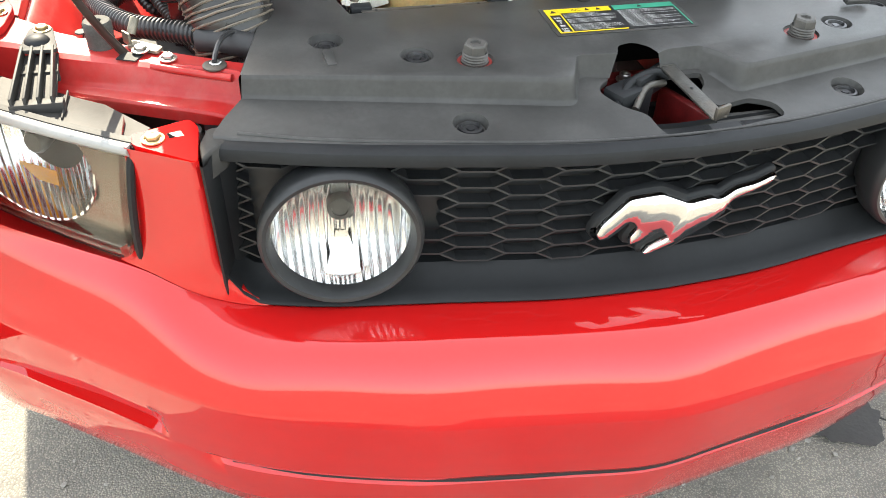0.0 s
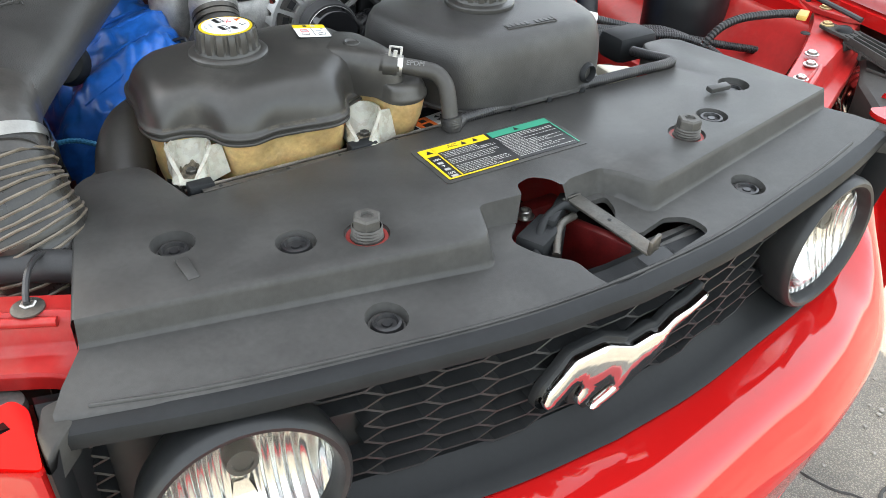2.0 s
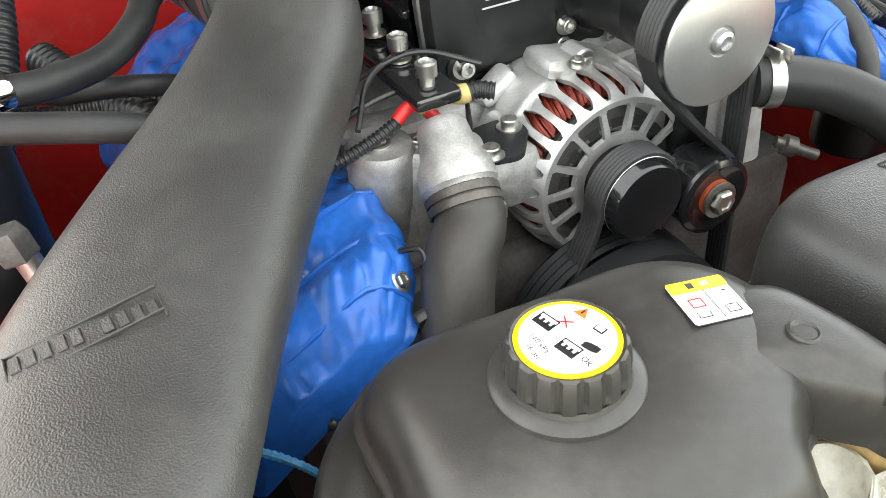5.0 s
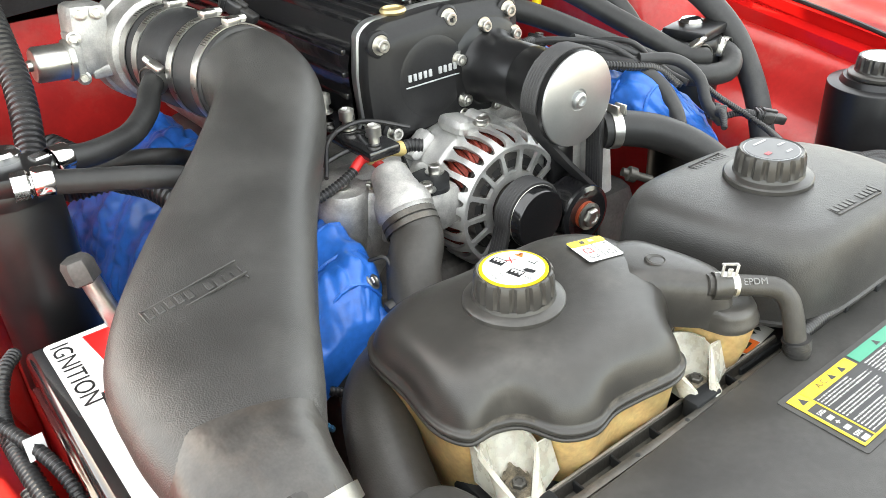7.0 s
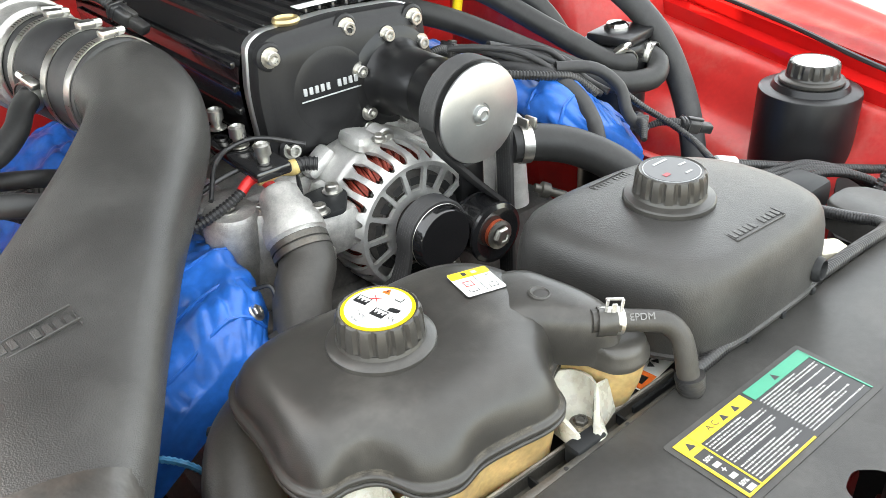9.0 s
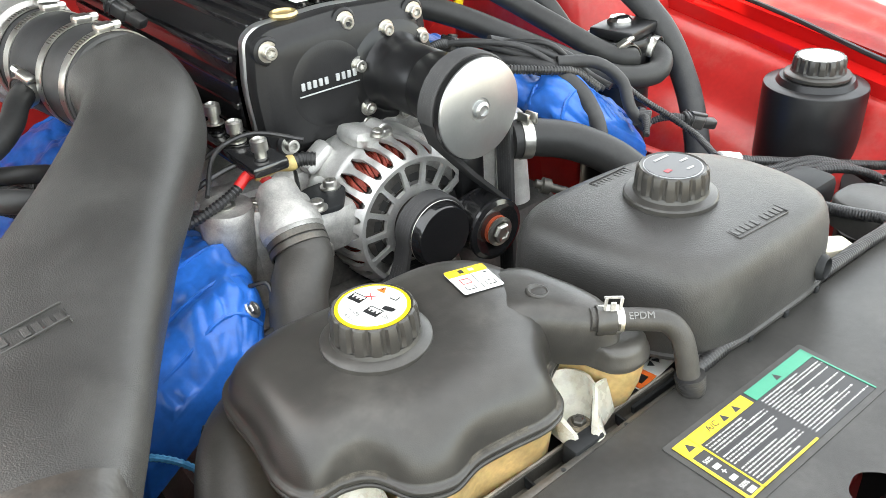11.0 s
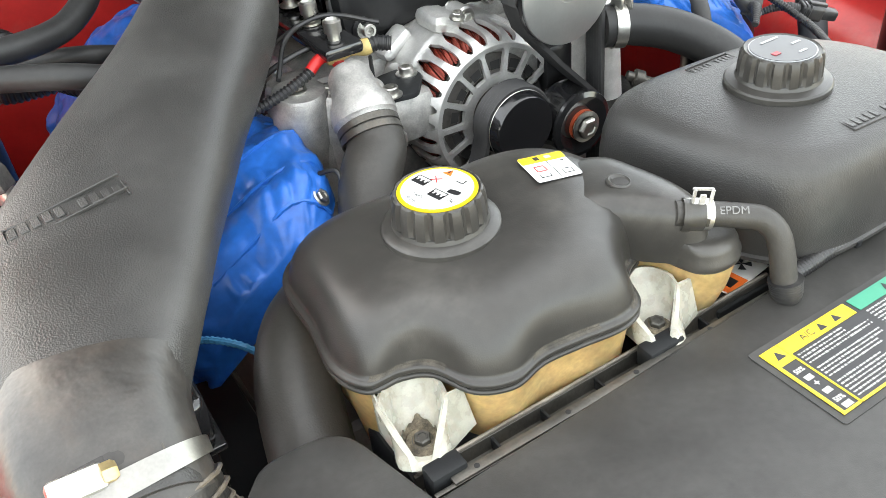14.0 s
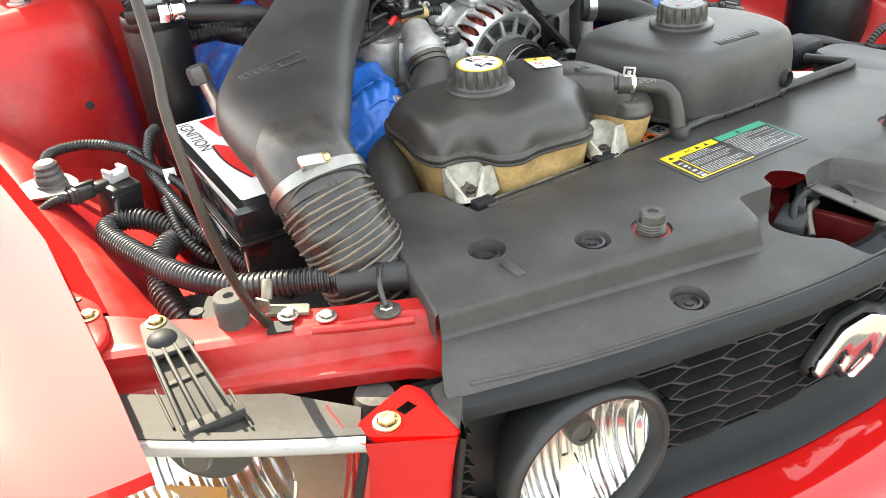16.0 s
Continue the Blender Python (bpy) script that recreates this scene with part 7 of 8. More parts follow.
    tube(bm, [(-0.150, 0.534, 0.941), (-0.130, 0.532, 0.942), (-0.106, 0.528, 0.943)], lambda u: 0.0065 + 0.0018 * math.sin(9 * u), 12, 0.003)
    part("yellow_tag", bm, mat("ochre_tape", (0.48, 0.36, 0.14), 0.5, 0, 0.2, 60, 0.0), w)
    bm = BM()
    tube(bm, [(-0.109, 0.528, 0.943), (-0.099, 0.526, 0.944), (-0.088, 0.520, 0.942)], 0.0075, 12, 0.003, rib=0.001, pitch=0.004)
    part("plug", bm, LOOM, w)
    bm = BM()
    tube(bm, [(-0.200, 0.535, 0.935), (-0.170, 0.575, 0.955), (-0.130, 0.585, 0.962), (-0.095, 0.555, 0.958)], 0.0025, 8, 0.006)
    part("thin_lead", bm, LOOM, w)


thermostat()


def alternator():
    al = thing("alternator", (0.0, 0.50, 0.775), "bare aluminium alternator showing red copper windings", "alternator")
    o = Vector((-0.004, 0.0, 0.858))
    ax = Vector((0, -1, 0))
    R = 0.0815
    back = o + Vector((0, 0.012, 0))

    def P(r, a, y):
        return Vector((o.x + r * math.cos(a), y + 0.012, o.z + r * math.sin(a)))

    # solid rear half
    bm = BM()
    rev(bm, [(R * 0.99, -0.545), (R * 1.01, -0.552), (R * 1.01, -0.556), (R * 1.0, -0.558), (R * 1.0, -0.595), (R * 0.92, -0.606), (R * 0.6, -0.610), (0, -0.610)], back, ax, 64)
    rbox(bm, (-0.026, 0.535, 0.944), (0.034, 0.044, 0.020), 0.009, Matrix.Rotation(radians(12), 3, "Y"))
    rbox(bm, (-0.066, 0.560, 0.924), (0.040, 0.026, 0.016), 0.0075, Matrix.Rotation(radians(-35), 3, "Y"))
    rear = part("rear_housing", bm, ALU2, al)
    # rear lattice windows
    for k in range(7):
        a = radians(120 + k * 13)
        bm = BM()
        q = Matrix.Rotation(-a, 3, "Y")
        rbox(bm, P(R * 1.0, a, 0.577), (0.006, 0.024, 0.0115), 0.001, q)
        part("vent", bm, DARK, rear)
    # slotted front bracket: a thick shell with finger slots and spoked windows
    bm = BM()
    prof = [(0.030, 0.4620), (0.031, 0.4575), (0.0415, 0.4566), (0.0435, 0.4566), (0.0640, 0.4580), (0.0665, 0.4585), (0.0690, 0.4578), (0.0715, 0.4580), (0.0735, 0.4605), (0.0765, 0.4635), (0.0795, 0.4680), (0.0815, 0.4760), (0.0825, 0.4900), (0.0828, 0.4960), (0.0830, 0.5000), (0.0832, 0.5060), (0.0850, 0.5085), (0.0858, 0.5120), (0.0858, 0.5480), (0.0825, 0.5510)]
    n = 336
    # rows of the slots and of the windows: half widths of the openings, as shares of their pitch
    slots = {8: 0.10, 9: 0.24, 10: 0.30, 11: 0.32, 12: 0.32, 13: 0.28, 14: 0.18, 15: 0.08}
    windows = {2: 0.28, 3: 0.36, 4: 0.42, 5: 0.36}

    def spread(i, k):
        """Angle of column i, drawn to the edge of the opening in row k."""
        cell, lo, wide = (12, 2, slots[k]) if k in slots else (24, 3, windows[k]) if k in windows else (1, 0, 0)
        if cell == 1:
            return 2 * math.pi * i / n
        j, half = i % cell, cell / 2
        h = half - lo
        e = (j - half) / h
        e = e * wide * cell if abs(e) <= 1 else math.copysign(wide * cell + (abs(j - half) - h) / lo * (half - wide * cell), e)
        return 2 * math.pi * (i - j + half + e) / n

    rings = [[bm.verts.new(P(r, spread(i, k), y)) for i in range(n)] for k, (r, y) in enumerate(prof)]
    for k in range(len(prof) - 1):
        for i in range(n):
            if k in slots and k + 1 in slots and 2 <= i % 12 < 10:
                continue
            if k in windows and k + 1 in windows and 3 <= i % 24 < 21:
                continue
            bm.faces.new((rings[k][i], rings[k][(i + 1) % n], rings[k + 1][(i + 1) % n], rings[k + 1][i]))
    loose = [v for v in bm.verts if not v.link_faces]
    bmesh.ops.delete(bm, geom=loose, context="VERTS")
    bmesh.ops.recalc_face_normals(bm, faces=bm.faces)
    bmesh.ops.solidify(bm, geom=bm.faces[:], thickness=0.0048)
    cage = part("front_bracket", bm, ALU2, al, "slotted aluminium front bracket", 40)
    # recessed floor behind the spokes, with a few dark air slots
    bm = BM()
    rev(bm, [(0.036, -0.4720), (0.058, -0.4730), (0.069, -0.4700)], back, ax, 60)
    floor_ = part("inner_floor", bm, ALU, cage)
    for k in range(14):
        a0 = 2 * math.pi * (k + 0.26) / 14
        bm = BM()
        sheet(bm, lambda u, v: P(0.047 + 0.009 * v, a0 + 0.21 * u, 0.4715 - 0.012), 5, 2)
        part("air_slot", bm, DARK, floor_)
    for a in (0.42, 1.55, 2.62, 3.9):
        bm = BM()
        rev(bm, [(0.0105, -0.012), (0.0105, 0.010), (0.0085, 0.012), (0, 0.012)], P(R * 1.05, a, 0.519), (0, -1, 0), 20)
        lug = part("bolt_lug", bm, ALU2, cage)
        q = P(R * 1.05, a, 0.507)
        piece("bolt", HEX, at(q.x, q.y, q.z, (0, -1, 0), 0.8), lug)
    # windings: hairpins of lacquered wire
    bm = BM()
    rnd = random.Random(8)
    for k in range(60):
        a = 2 * math.pi * k / 60
        for s_ in range(3):
            a1 = a + 0.03 * s_ + rnd.uniform(-0.01, 0.01)
            rr = R * (0.93 - 0.02 * s_)
            tube(bm, [P(rr - 0.004, a1, 0.518), P(rr, a1 + 0.03, 0.503), P(rr - 0.003, a1 + 0.09, 0.487), P(rr - 0.010, a1 + 0.13, 0.481)], 0.0017, 5, 0.009, caps=False)
    part("winding", bm, COPPER, al, "red lacquered copper windings")["kind"] = "stuff"
    bm = BM()
    rev(bm, [(0.064, -0.500), (0.0715, -0.503), (0.0715, -0.53)], back, ax, 40)
    part("stator_core", bm, DARKSTEEL, al)
    bm = BM()
    rev(bm, [(0.042, -0.470), (0.058, -0.472), (0.062, -0.490), (0.062, -0.53), (0, -0.53)], back, ax, 40)
    rev(bm, [(0.026, -0.455), (0.026, -0.485), (0.040, -0.487), (0.044, -0.490)], o, ax, 32)
    part("rotor", bm, GRIME, al)
    # pulley under a black dust cap
    bm = BM()
    rev(bm, [(0.030, -0.458), (0.036, -0.456), (0.036, -0.452), (0.0325, -0.450), (0.0340, -0.448), (0.0325, -0.446), (0.0340, -0.444), (0.0325, -0.442), (0.0340, -0.440), (0.0325, -0.438), (0.036, -0.436), (0.036, -0.433), (0.0345, -0.431), (0.034, -0.426), (0.032, -0.4235), (0, -0.4225)], o, ax, 56)
    part("pulley", bm, GLOSS, al)
    bm = BM()
    rev(bm, [(0.0352, -0.436), (0.0364, -0.4345), (0.0352, -0.433)], o, ax, 56)
    part("pulley_rim", bm, STEEL, al)
    piece("bolt", CAPHEAD, at(0.030, 0.458, 0.800, (0, -1, 0)), al)
    piece("bolt", CAPHEAD, at(-0.028, 0.495, 0.957, (0, -0.2, 1), 0.8), al)


alternator()


def belt(name_pts, parent):
    bm = BM()
    pts = [Vector(p) for p in name_pts]
    rows = []
    for i, p in enumerate(pts):
        t = (pts[min(i + 1, len(pts) - 1)] - pts[max(i - 1, 0)]).normalized()
        n = Vector((-t.z, 0, t.x)).normalized()
        half, th = 0.0115, 0.0022
        prof = [(-half, th), (half, th)] + [(half - 2 * half * k / 12, -th if k % 2 == 0 else -th - 0.0016) for k in range(13)]
        rows.append([bm.verts.new(p + Vector((0, a, 0)) + n * b) for a, b in prof])
    for a, b in zip(rows, rows[1:]):
        ring_faces(bm, a, b)
    return part("belt_run", bm, RUBBER, parent)


def arc(cx, cz, r, a0, a1, y, n=14):
    return [(cx + r * math.cos(radians(a0 + (a1 - a0) * i / n)), y, cz + r * math.sin(radians(a0 + (a1 - a0) * i / n))) for i in range(n + 1)]


def supercharger():
    sc = thing("supercharger", (0.0, 0.85, 0.92), "black supercharger with ribbed case, bolted front cover and snout", "supercharger")
    # case, long and ribbed
    bm = BM()
    prof = [(-0.112, 0.950), (-0.116, 1.010), (-0.108, 1.042), (-0.094, 1.056), (-0.02, 1.066), (0.075, 1.062), (0.100, 1.046), (0.108, 1.00), (0.100, 0.955), (0.07, 0.925), (-0.09, 0.925)]
    pr = [tuple(p) for p in rounded(prof, 0.010, 3)]
    rows = []
    for y in (0.612, 0.70, 0.85, 1.0, 1.12):
        rows.append([bm.verts.new((x, y, z)) for x, z in pr])
    for a, b in zip(rows, rows[1:]):
        ring_faces(bm, a, b)
    bm.faces.new(rows[-1])
    case = part("case", bm, GLOSS, sc)
    for k in range(11):
        x = -0.092 + 0.017 * k
        zt = 1.055 + 0.010 * (1 - ((x - 0.0) / 0.1) ** 2)
        bm = BM()
        rbox(bm, (x, 0.865, zt), (0.0035, 0.50, 0.008), 0.001)
        part("rib", bm, GLOSS, case)
    for k, (x, z) in enumerate(((-0.1165, 1.03), (-0.118, 1.005), (-0.116, 0.980))):
        bm = BM()
        rbox(bm, (x, 0.86, z), (0.006, 0.49, 0.007), 0.0015)
        part("rib", bm, GLOSS, case)
    bm = BM()
    rbox(bm, (-0.138, 0.80, 0.950), (0.040, 0.57, 0.012), 0.004)
    rbox(bm, (-0.118, 0.865, 0.932), (0.012, 0.50, 0.040), 0.004)
    part("foot_flange", bm, GLOSS, case)
    # bright edge of the front flange
    cov = [(-0.106, 0.935), (-0.110, 1.000), (-0.104, 1.050), (-0.088, 1.060), (-0.010, 1.064), (0.080, 1.058), (0.106, 1.046), (0.110, 1.005), (0.095, 0.955), (0.045, 0.922), (-0.085, 0.920)]
    cv = [tuple(p) for p in rounded(cov, 0.014, 4)]

    def ringat(bm, y, k):
        return [bm.verts.new((0.0 + x * k, y, 0.99 + (z - 0.99) * k)) for x, z in cv]

    bm = BM()
    a, b, c = ringat(bm, 0.616, 1.0), ringat(bm, 0.610, 1.022), ringat(bm, 0.602, 1.022)
    d = ringat(bm, 0.600, 1.005)
    for p, q in ((a, b), (b, c), (c, d)):
        ring_faces(bm, p, q)
    part("flange_edge", bm, BRUSHED, sc, "bright machined flange edge")
    bm = BM()
    lv = [(0.601, 1.0), (0.588, 1.0), (0.584, 0.985), (0.583, 0.93), (0.581, 0.89), (0.575, 0.83), (0.572, 0.76)]
    rows = [ringat(bm, y, k) for y, k in lv]
    for p, q in zip(rows, rows[1:]):
        ring_faces(bm, p, q)
    bm.faces.new(rows[-1])
    # round bearing boss
    rev(bm, [(0.056, -0.5775), (0.050, -0.5735), (0.044, -0.5712), (0.034, -0.5702), (0, -0.570)], (-0.030, 0, 0.992), (0, -1, 0), 44)
    fc = part("front_cover", bm, CRINKLE, sc, "satin black bolted front cover", 50)
    for x, z in ((-0.092, 1.040), (0.000, 1.050), (0.088, 1.042), (-0.084, 0.938), (0.012, 0.936), (0.075, 0.958)):
        bm = BM()
        rev(bm, [(0.015, -0.588), (0.0145, -0.580), (0.012, -0.578), (0, -0.578)], (x, 0, z), (0, -1, 0), 24)
        part("bolt_boss", bm, CRINKLE, fc)
        piece("bolt", CAPHEAD, at(x, 0.579, z, (0, -1, 0), 1.1), fc)
    # maker's word, kept as a plain pale bar with its rule
    bm = BM()
    for k in range(10):
        if k != 5:
            rbox(bm, (-0.0635 + 0.0070 * k, 0.5694, 0.998), (0.0042, 0.002, 0.0078), 0.0004, None, 1)
    part("plain_badge", bm, GREY, fc)["kind"] = "stuff"
    bm = BM()
    rbox(bm, (-0.032, 0.5694, 0.988), (0.074, 0.0016, 0.0012), 0.0002, None, 1)
    part("badge_rule", bm, GREY, fc)
    bm = BM()
    rev(bm, [(0.013, 0.0), (0.015, 0.003), (0.0135, 0.006), (0.011, 0.0065), (0.010, 0.004), (0, 0.004)], (-0.055, 0.605, 1.062), (0, 0, 1), 24)
    part("filler_plug", bm, BRASS, fc)
    bm = BM()
    rbox(bm, (-0.005, 0.622, 1.0705), (0.058, 0.016, 0.0008), 0.0003)
    part("serial_plate", bm, WHITE, sc)
    # snout
    bm = BM()
    rev(bm, [(0.056, -0.582), (0.056, -0.572), (0.052, -0.570), (0.044, -0.568), (0.0385, -0.560), (0.0375, -0.545), (0.0375, -0.505), (0.0365, -0.503), (0.0365, -0.500), (0.0375, -0.498), (0.0375, -0.462), (0.034, -0.458), (0.012, -0.458), (0.012, -0.43)], (0.052, 0, 0.985), (0, -1, 0), 56)
    sn = part("snout", bm, CANBLK, sc, "satin black snout")
    for k in range(6):
        a = radians(38 + 60 * k)
        piece("bolt", CAPHEAD, at(0.052 + 0.0495 * math.cos(a), 0.571, 0.985 + 0.0495 * math.sin(a), (0, -1, 0), 1.0), sn)
    # pulley
    bm = BM()
    rev(bm, [(0.046, -0.462), (0.0515, -0.460), (0.0515, -0.455), (0.0485, -0.453), (0.0500, -0.451), (0.0485, -0.449), (0.0500, -0.447), (0.0485, -0.445), (0.0500, -0.443), (0.0485, -0.441), (0.0505, -0.438), (0.0520, -0.434), (0.0520, -0.428)], (0.051, 0, 0.980), (0, -1, 0), 64)
    pu = part("pulley", bm, CANBLK, sc)
    bm = BM()
    rev(bm, [(0.0518, -0.429), (0.0512, -0.4265), (0.0495, -0.4255), (0.012, -0.4255), (0.011, -0.427), (0.009, -0.427), (0.0085, -0.422), (0.0055, -0.4205), (0.005, -0.423), (0, -0.423)], (0.051, 0, 0.980), (0, -1, 0), 72)
    part("pulley_face", bm, BRUSHED, pu, "bright turned aluminium pulley face")
    # idler and belt
    idl = thing("idler_pulley", (0.065, 0.43, 0.79), "gloss black idler pulley with red-brown washer and bolt", "pulley")
    bm = BM()
    rev(bm, [(0.020, -0.465), (0.035, -0.462), (0.036, -0.458), (0.034, -0.454), (0.034, -0.430), (0.036, -0.426), (0.035, -0.423), (0.030, -0.421), (0.020, -0.424), (0.014, -0.424)], (0.066, 0, 0.838), (0, -1, 0), 48)
    part("wheel", bm, GLOSS, idl)
    bm = BM()
    rev(bm, [(0.0165, -0.424), (0.0165, -0.420), (0.010, -0.419)], (0.066, 0, 0.838), (0, -1, 0), 32)
    part("washer", bm, mat("red_brown_washer", (0.32, 0.055, 0.02), 0.45, 0, 0.3, 90, 0.1), idl, "red-brown washer")
    piece("bolt", HEX, at(0.066, 0.419, 0.838, (0, -1, 0), 1.5), idl)
    bm = BM()
    rbox(bm, (0.072, 0.475, 0.87), (0.035, 0.02, 0.08), 0.006)
    part("arm", bm, CANBLK, idl)
    bt = thing("drive_belt", (0.03, 0.447, 0.70), "black ribbed serpentine drive belt", "belt")
    y = 0.447
    belt([(0.101, y, 0.975), (0.1015, y, 0.93), (0.103, y, 0.86), (0.105, y, 0.70)], bt)
    belt(arc(0.051, 0.980, 0.0515, 0, 180, y) + [(0.000, y, 0.975)], bt)
    belt([(0.000, y, 0.978), (0.010, y, 0.950), (0.050, y, 0.905), (0.092, y, 0.862), (0.103, y, 0.848)], bt)
    belt(arc(-0.004, 0.858, 0.0365, 20, 190, y) + [(-0.046, y, 0.83), (-0.066, y, 0.785), (-0.10, y, 0.72)], bt)


supercharger()


# ---- hoses, looms and canisters round the bay ----
def hose(label, pts, r, m=None, rib=0.0, pitch=0.006, name="hose", category="hose", n=16, step=0.008):
    bm = BM()
    tube(bm, pts, r, n, step, rib=rib, pitch=pitch)
    return solo(name, bm, m or HOSE, label, category)


def locking_plug(c, turn, length, label):
    """A wire plug: body with a ribbed collar, a narrower nose, a raised latch and its wire seal."""
    m = Euler(turn).to_matrix()
    c = Vector(c)
    t = thing("wire_plug", c, label, "connector")
    bm = BM()
    rbox(bm, c, (length * 0.55, 0.019, 0.017), 0.0035, m, 3)
    body_ = part("body", bm, LOOM, t)
    bm = BM()
    rbox(bm, c + m @ Vector((length * 0.42, 0, 0)), (length * 0.42, 0.0145, 0.0125), 0.003, m, 2)
    part("nose", bm, LOOM, body_)
    for d in (-0.18, -0.08):
        bm = BM()
        rbox(bm, c + m @ Vector((length * d, 0, 0)), (0.0022, 0.0212, 0.0192), 0.001, m, 1)
        part("rib", bm, LOOM, body_)
    bm = BM()
    rbox(bm, c + m @ Vector((length * 0.12, 0, 0.0095)), (length * 0.42, 0.007, 0.004), 0.0012, m, 2)
    part("latch", bm, LOOM, body_)
    bm = BM()
    p = c + m @ Vector((-length * 0.27, 0, 0))
    tube(bm, [p, p + m @ Vector((-0.012, 0, 0.001)), p + m @ Vector((-0.026, 0.002, -0.003)), p + m @ Vector((-0.042, 0.004, -0.014))], lambda u: 0.0062 - 0.0022 * u, 12, 0.003, rib=0.0007, pitch=0.003)
    part("wire_seal", bm, RUBBER, t)
    return t


def canister(x, y, top, r, h, label, hoses_at=()):
    t = thing("canister", (x, y, top - h), label, "canister")
    bm = BM()
    rev(bm, [(0, -h), (r * 0.96, -h), (r, -h + 0.004), (r, -0.004), (r * 0.985, -0.002), (r * 0.985, 0.0), (r, 0.001), (r, 0.012), (r * 0.95, 0.016), (0, 0.016)], (x, y, top), n=44)
    part("body", bm, CANBLK, t)
    return t


def left_side():
    c = canister(-0.474, 0.602, 0.990, 0.041, 0.20, "tall black oil catch can with steel hose fittings")
    bm = BM()
    rbox(bm, (-0.470, 0.588, 1.010), (0.072, 0.060, 0.018), 0.004, Matrix.Rotation(radians(-20), 3, "Z"))
    part("lid_block", bm, CANBLK, c)
    bm = BM()
    rev(bm, [(0.016, 0), (0.016, 0.006), (0.013, 0.009), (0, 0.010)], (-0.470, 0.606, 1.019), n=24)
    part("lid_nut", bm, CHROME, c)
    for p, ax in (((-0.472, 0.556, 1.012), (1, -0.12, -0.05)), ((-0.446, 0.590, 1.010), (0.85, 0.25, 0.0))):
        bm = BM()
        rev(bm, [(0, -0.004), (0.0125, -0.004), (0.0125, 0.008), (0.0105, 0.010), (0.0105, 0.016), (0.009, 0.018)], p, ax, 6)
        rev(bm, [(0.0125, 0.012), (0.0135, 0.014), (0.0135, 0.026), (0.0125, 0.028)], p, ax, 24)
        part("hose_fitting", bm, CHROME, c, "bright steel hose fitting")
    hose("straight black rubber breather hose from the catch can", [(-0.458, 0.554, 1.011), (-0.42, 0.545, 1.004), (-0.357, 0.528, 0.992), (-0.30, 0.53, 0.965), (-0.26, 0.55, 0.93)], 0.0105)
    hose("curved black rubber hose up to the intake coupler", [(-0.432, 0.594, 1.010), (-0.395, 0.608, 1.002), (-0.352, 0.638, 0.998), (-0.322, 0.668, 1.006), (-0.306, 0.698, 1.014), (-0.288, 0.729, 1.016)], 0.0118)
    # sensor with hex cap
    s = thing("pressure_fitting", (-0.448, 0.55, 0.84), "grey hexagonal cap on a metal line fitting", "fitting")
    bm = BM()
    rev(bm, [(0.012, -0.002), (0.0145, 0.0), (0.0145, 0.016), (0.012, 0.021), (0, 0.022)], (-0.449, 0.528, 0.925), (-0.15, 0.15, 1), 6)
    part("hex_cap", bm, GRIME, s)
    bm = BM()
    tube(bm, [(-0.446, 0.526, 0.925), (-0.440, 0.520, 0.895), (-0.430, 0.515, 0.85)], 0.009, 14)
    part("stem", bm, STEEL, s)
    # looms beside and behind the tube
    hose("ribbed black wiring loom behind the intake tube", [(-0.47, 0.80, 1.03), (-0.46, 0.76, 0.96), (-0.42, 0.72, 0.93), (-0.34, 0.70, 0.93), (-0.26, 0.66, 0.92)], 0.012, LOOM, 0.0016, 0.006, "wiring_loom", "wiring")
    hose("thick ribbed black loom over the valve cover", [(-0.40, 0.80, 0.95), (-0.36, 0.72, 0.93), (-0.33, 0.66, 0.925), (-0.315, 0.60, 0.90), (-0.31, 0.55, 0.85)], 0.017, LOOM, 0.002, 0.007, "wiring_loom", "wiring")
    hose("ribbed black loom rising beside the throttle", [(-0.455, 0.66, 0.93), (-0.430, 0.72, 0.975), (-0.415, 0.77, 1.018), (-0.408, 0.82, 1.055), (-0.402, 0.90, 1.11), (-0.40, 0.97, 1.16)], 0.0150, LOOM, 0.002, 0.007, "wiring_loom", "wiring")
    hose("black rubber hose curving behind the breather", [(-0.44, 0.70, 0.98), (-0.40, 0.68, 0.965), (-0.35, 0.66, 0.965), (-0.31, 0.66, 0.955), (-0.28, 0.70, 0.93)], 0.009)
    hose("thin black lead by the blue cover", [(-0.210, 0.452, 0.878), (-0.198, 0.440, 0.882), (-0.200, 0.428, 0.868), (-0.208, 0.418, 0.845), (-0.214, 0.41, 0.82)], 0.0022, LOOM, n=8, step=0.004)
    bm = BM()
    rbox(bm, (-0.212, 0.414, 0.838), (0.012, 0.010, 0.032), 0.002, Euler((radians(20), radians(-15), 0)).to_matrix())
    solo("wire_plug", bm, LOOM, "small black wire plug by the blue cover", "connector")
    # injector plug by the coupler
    bm = BM()
    bm.free()
    locking_plug((-0.160, 0.785, 1.062), (0.0, 0.5, -1.1), 0.055, "black sensor plug behind the intake coupler")
    # battery leads
    hose("ribbed black loom lying along the apron", [(-0.668, 0.50, 0.868), (-0.648, 0.572, 0.866), (-0.605, 0.585, 0.862), (-0.566, 0.555, 0.858), (-0.548, 0.510, 0.855), (-0.550, 0.455, 0.850), (-0.545, 0.381, 0.843), (-0.535, 0.315, 0.825), (-0.51, 0.27, 0.80), (-0.49, 0.24, 0.78)], 0.0072, LOOM, 0.0012, 0.0045, "wiring_loom", "wiring")
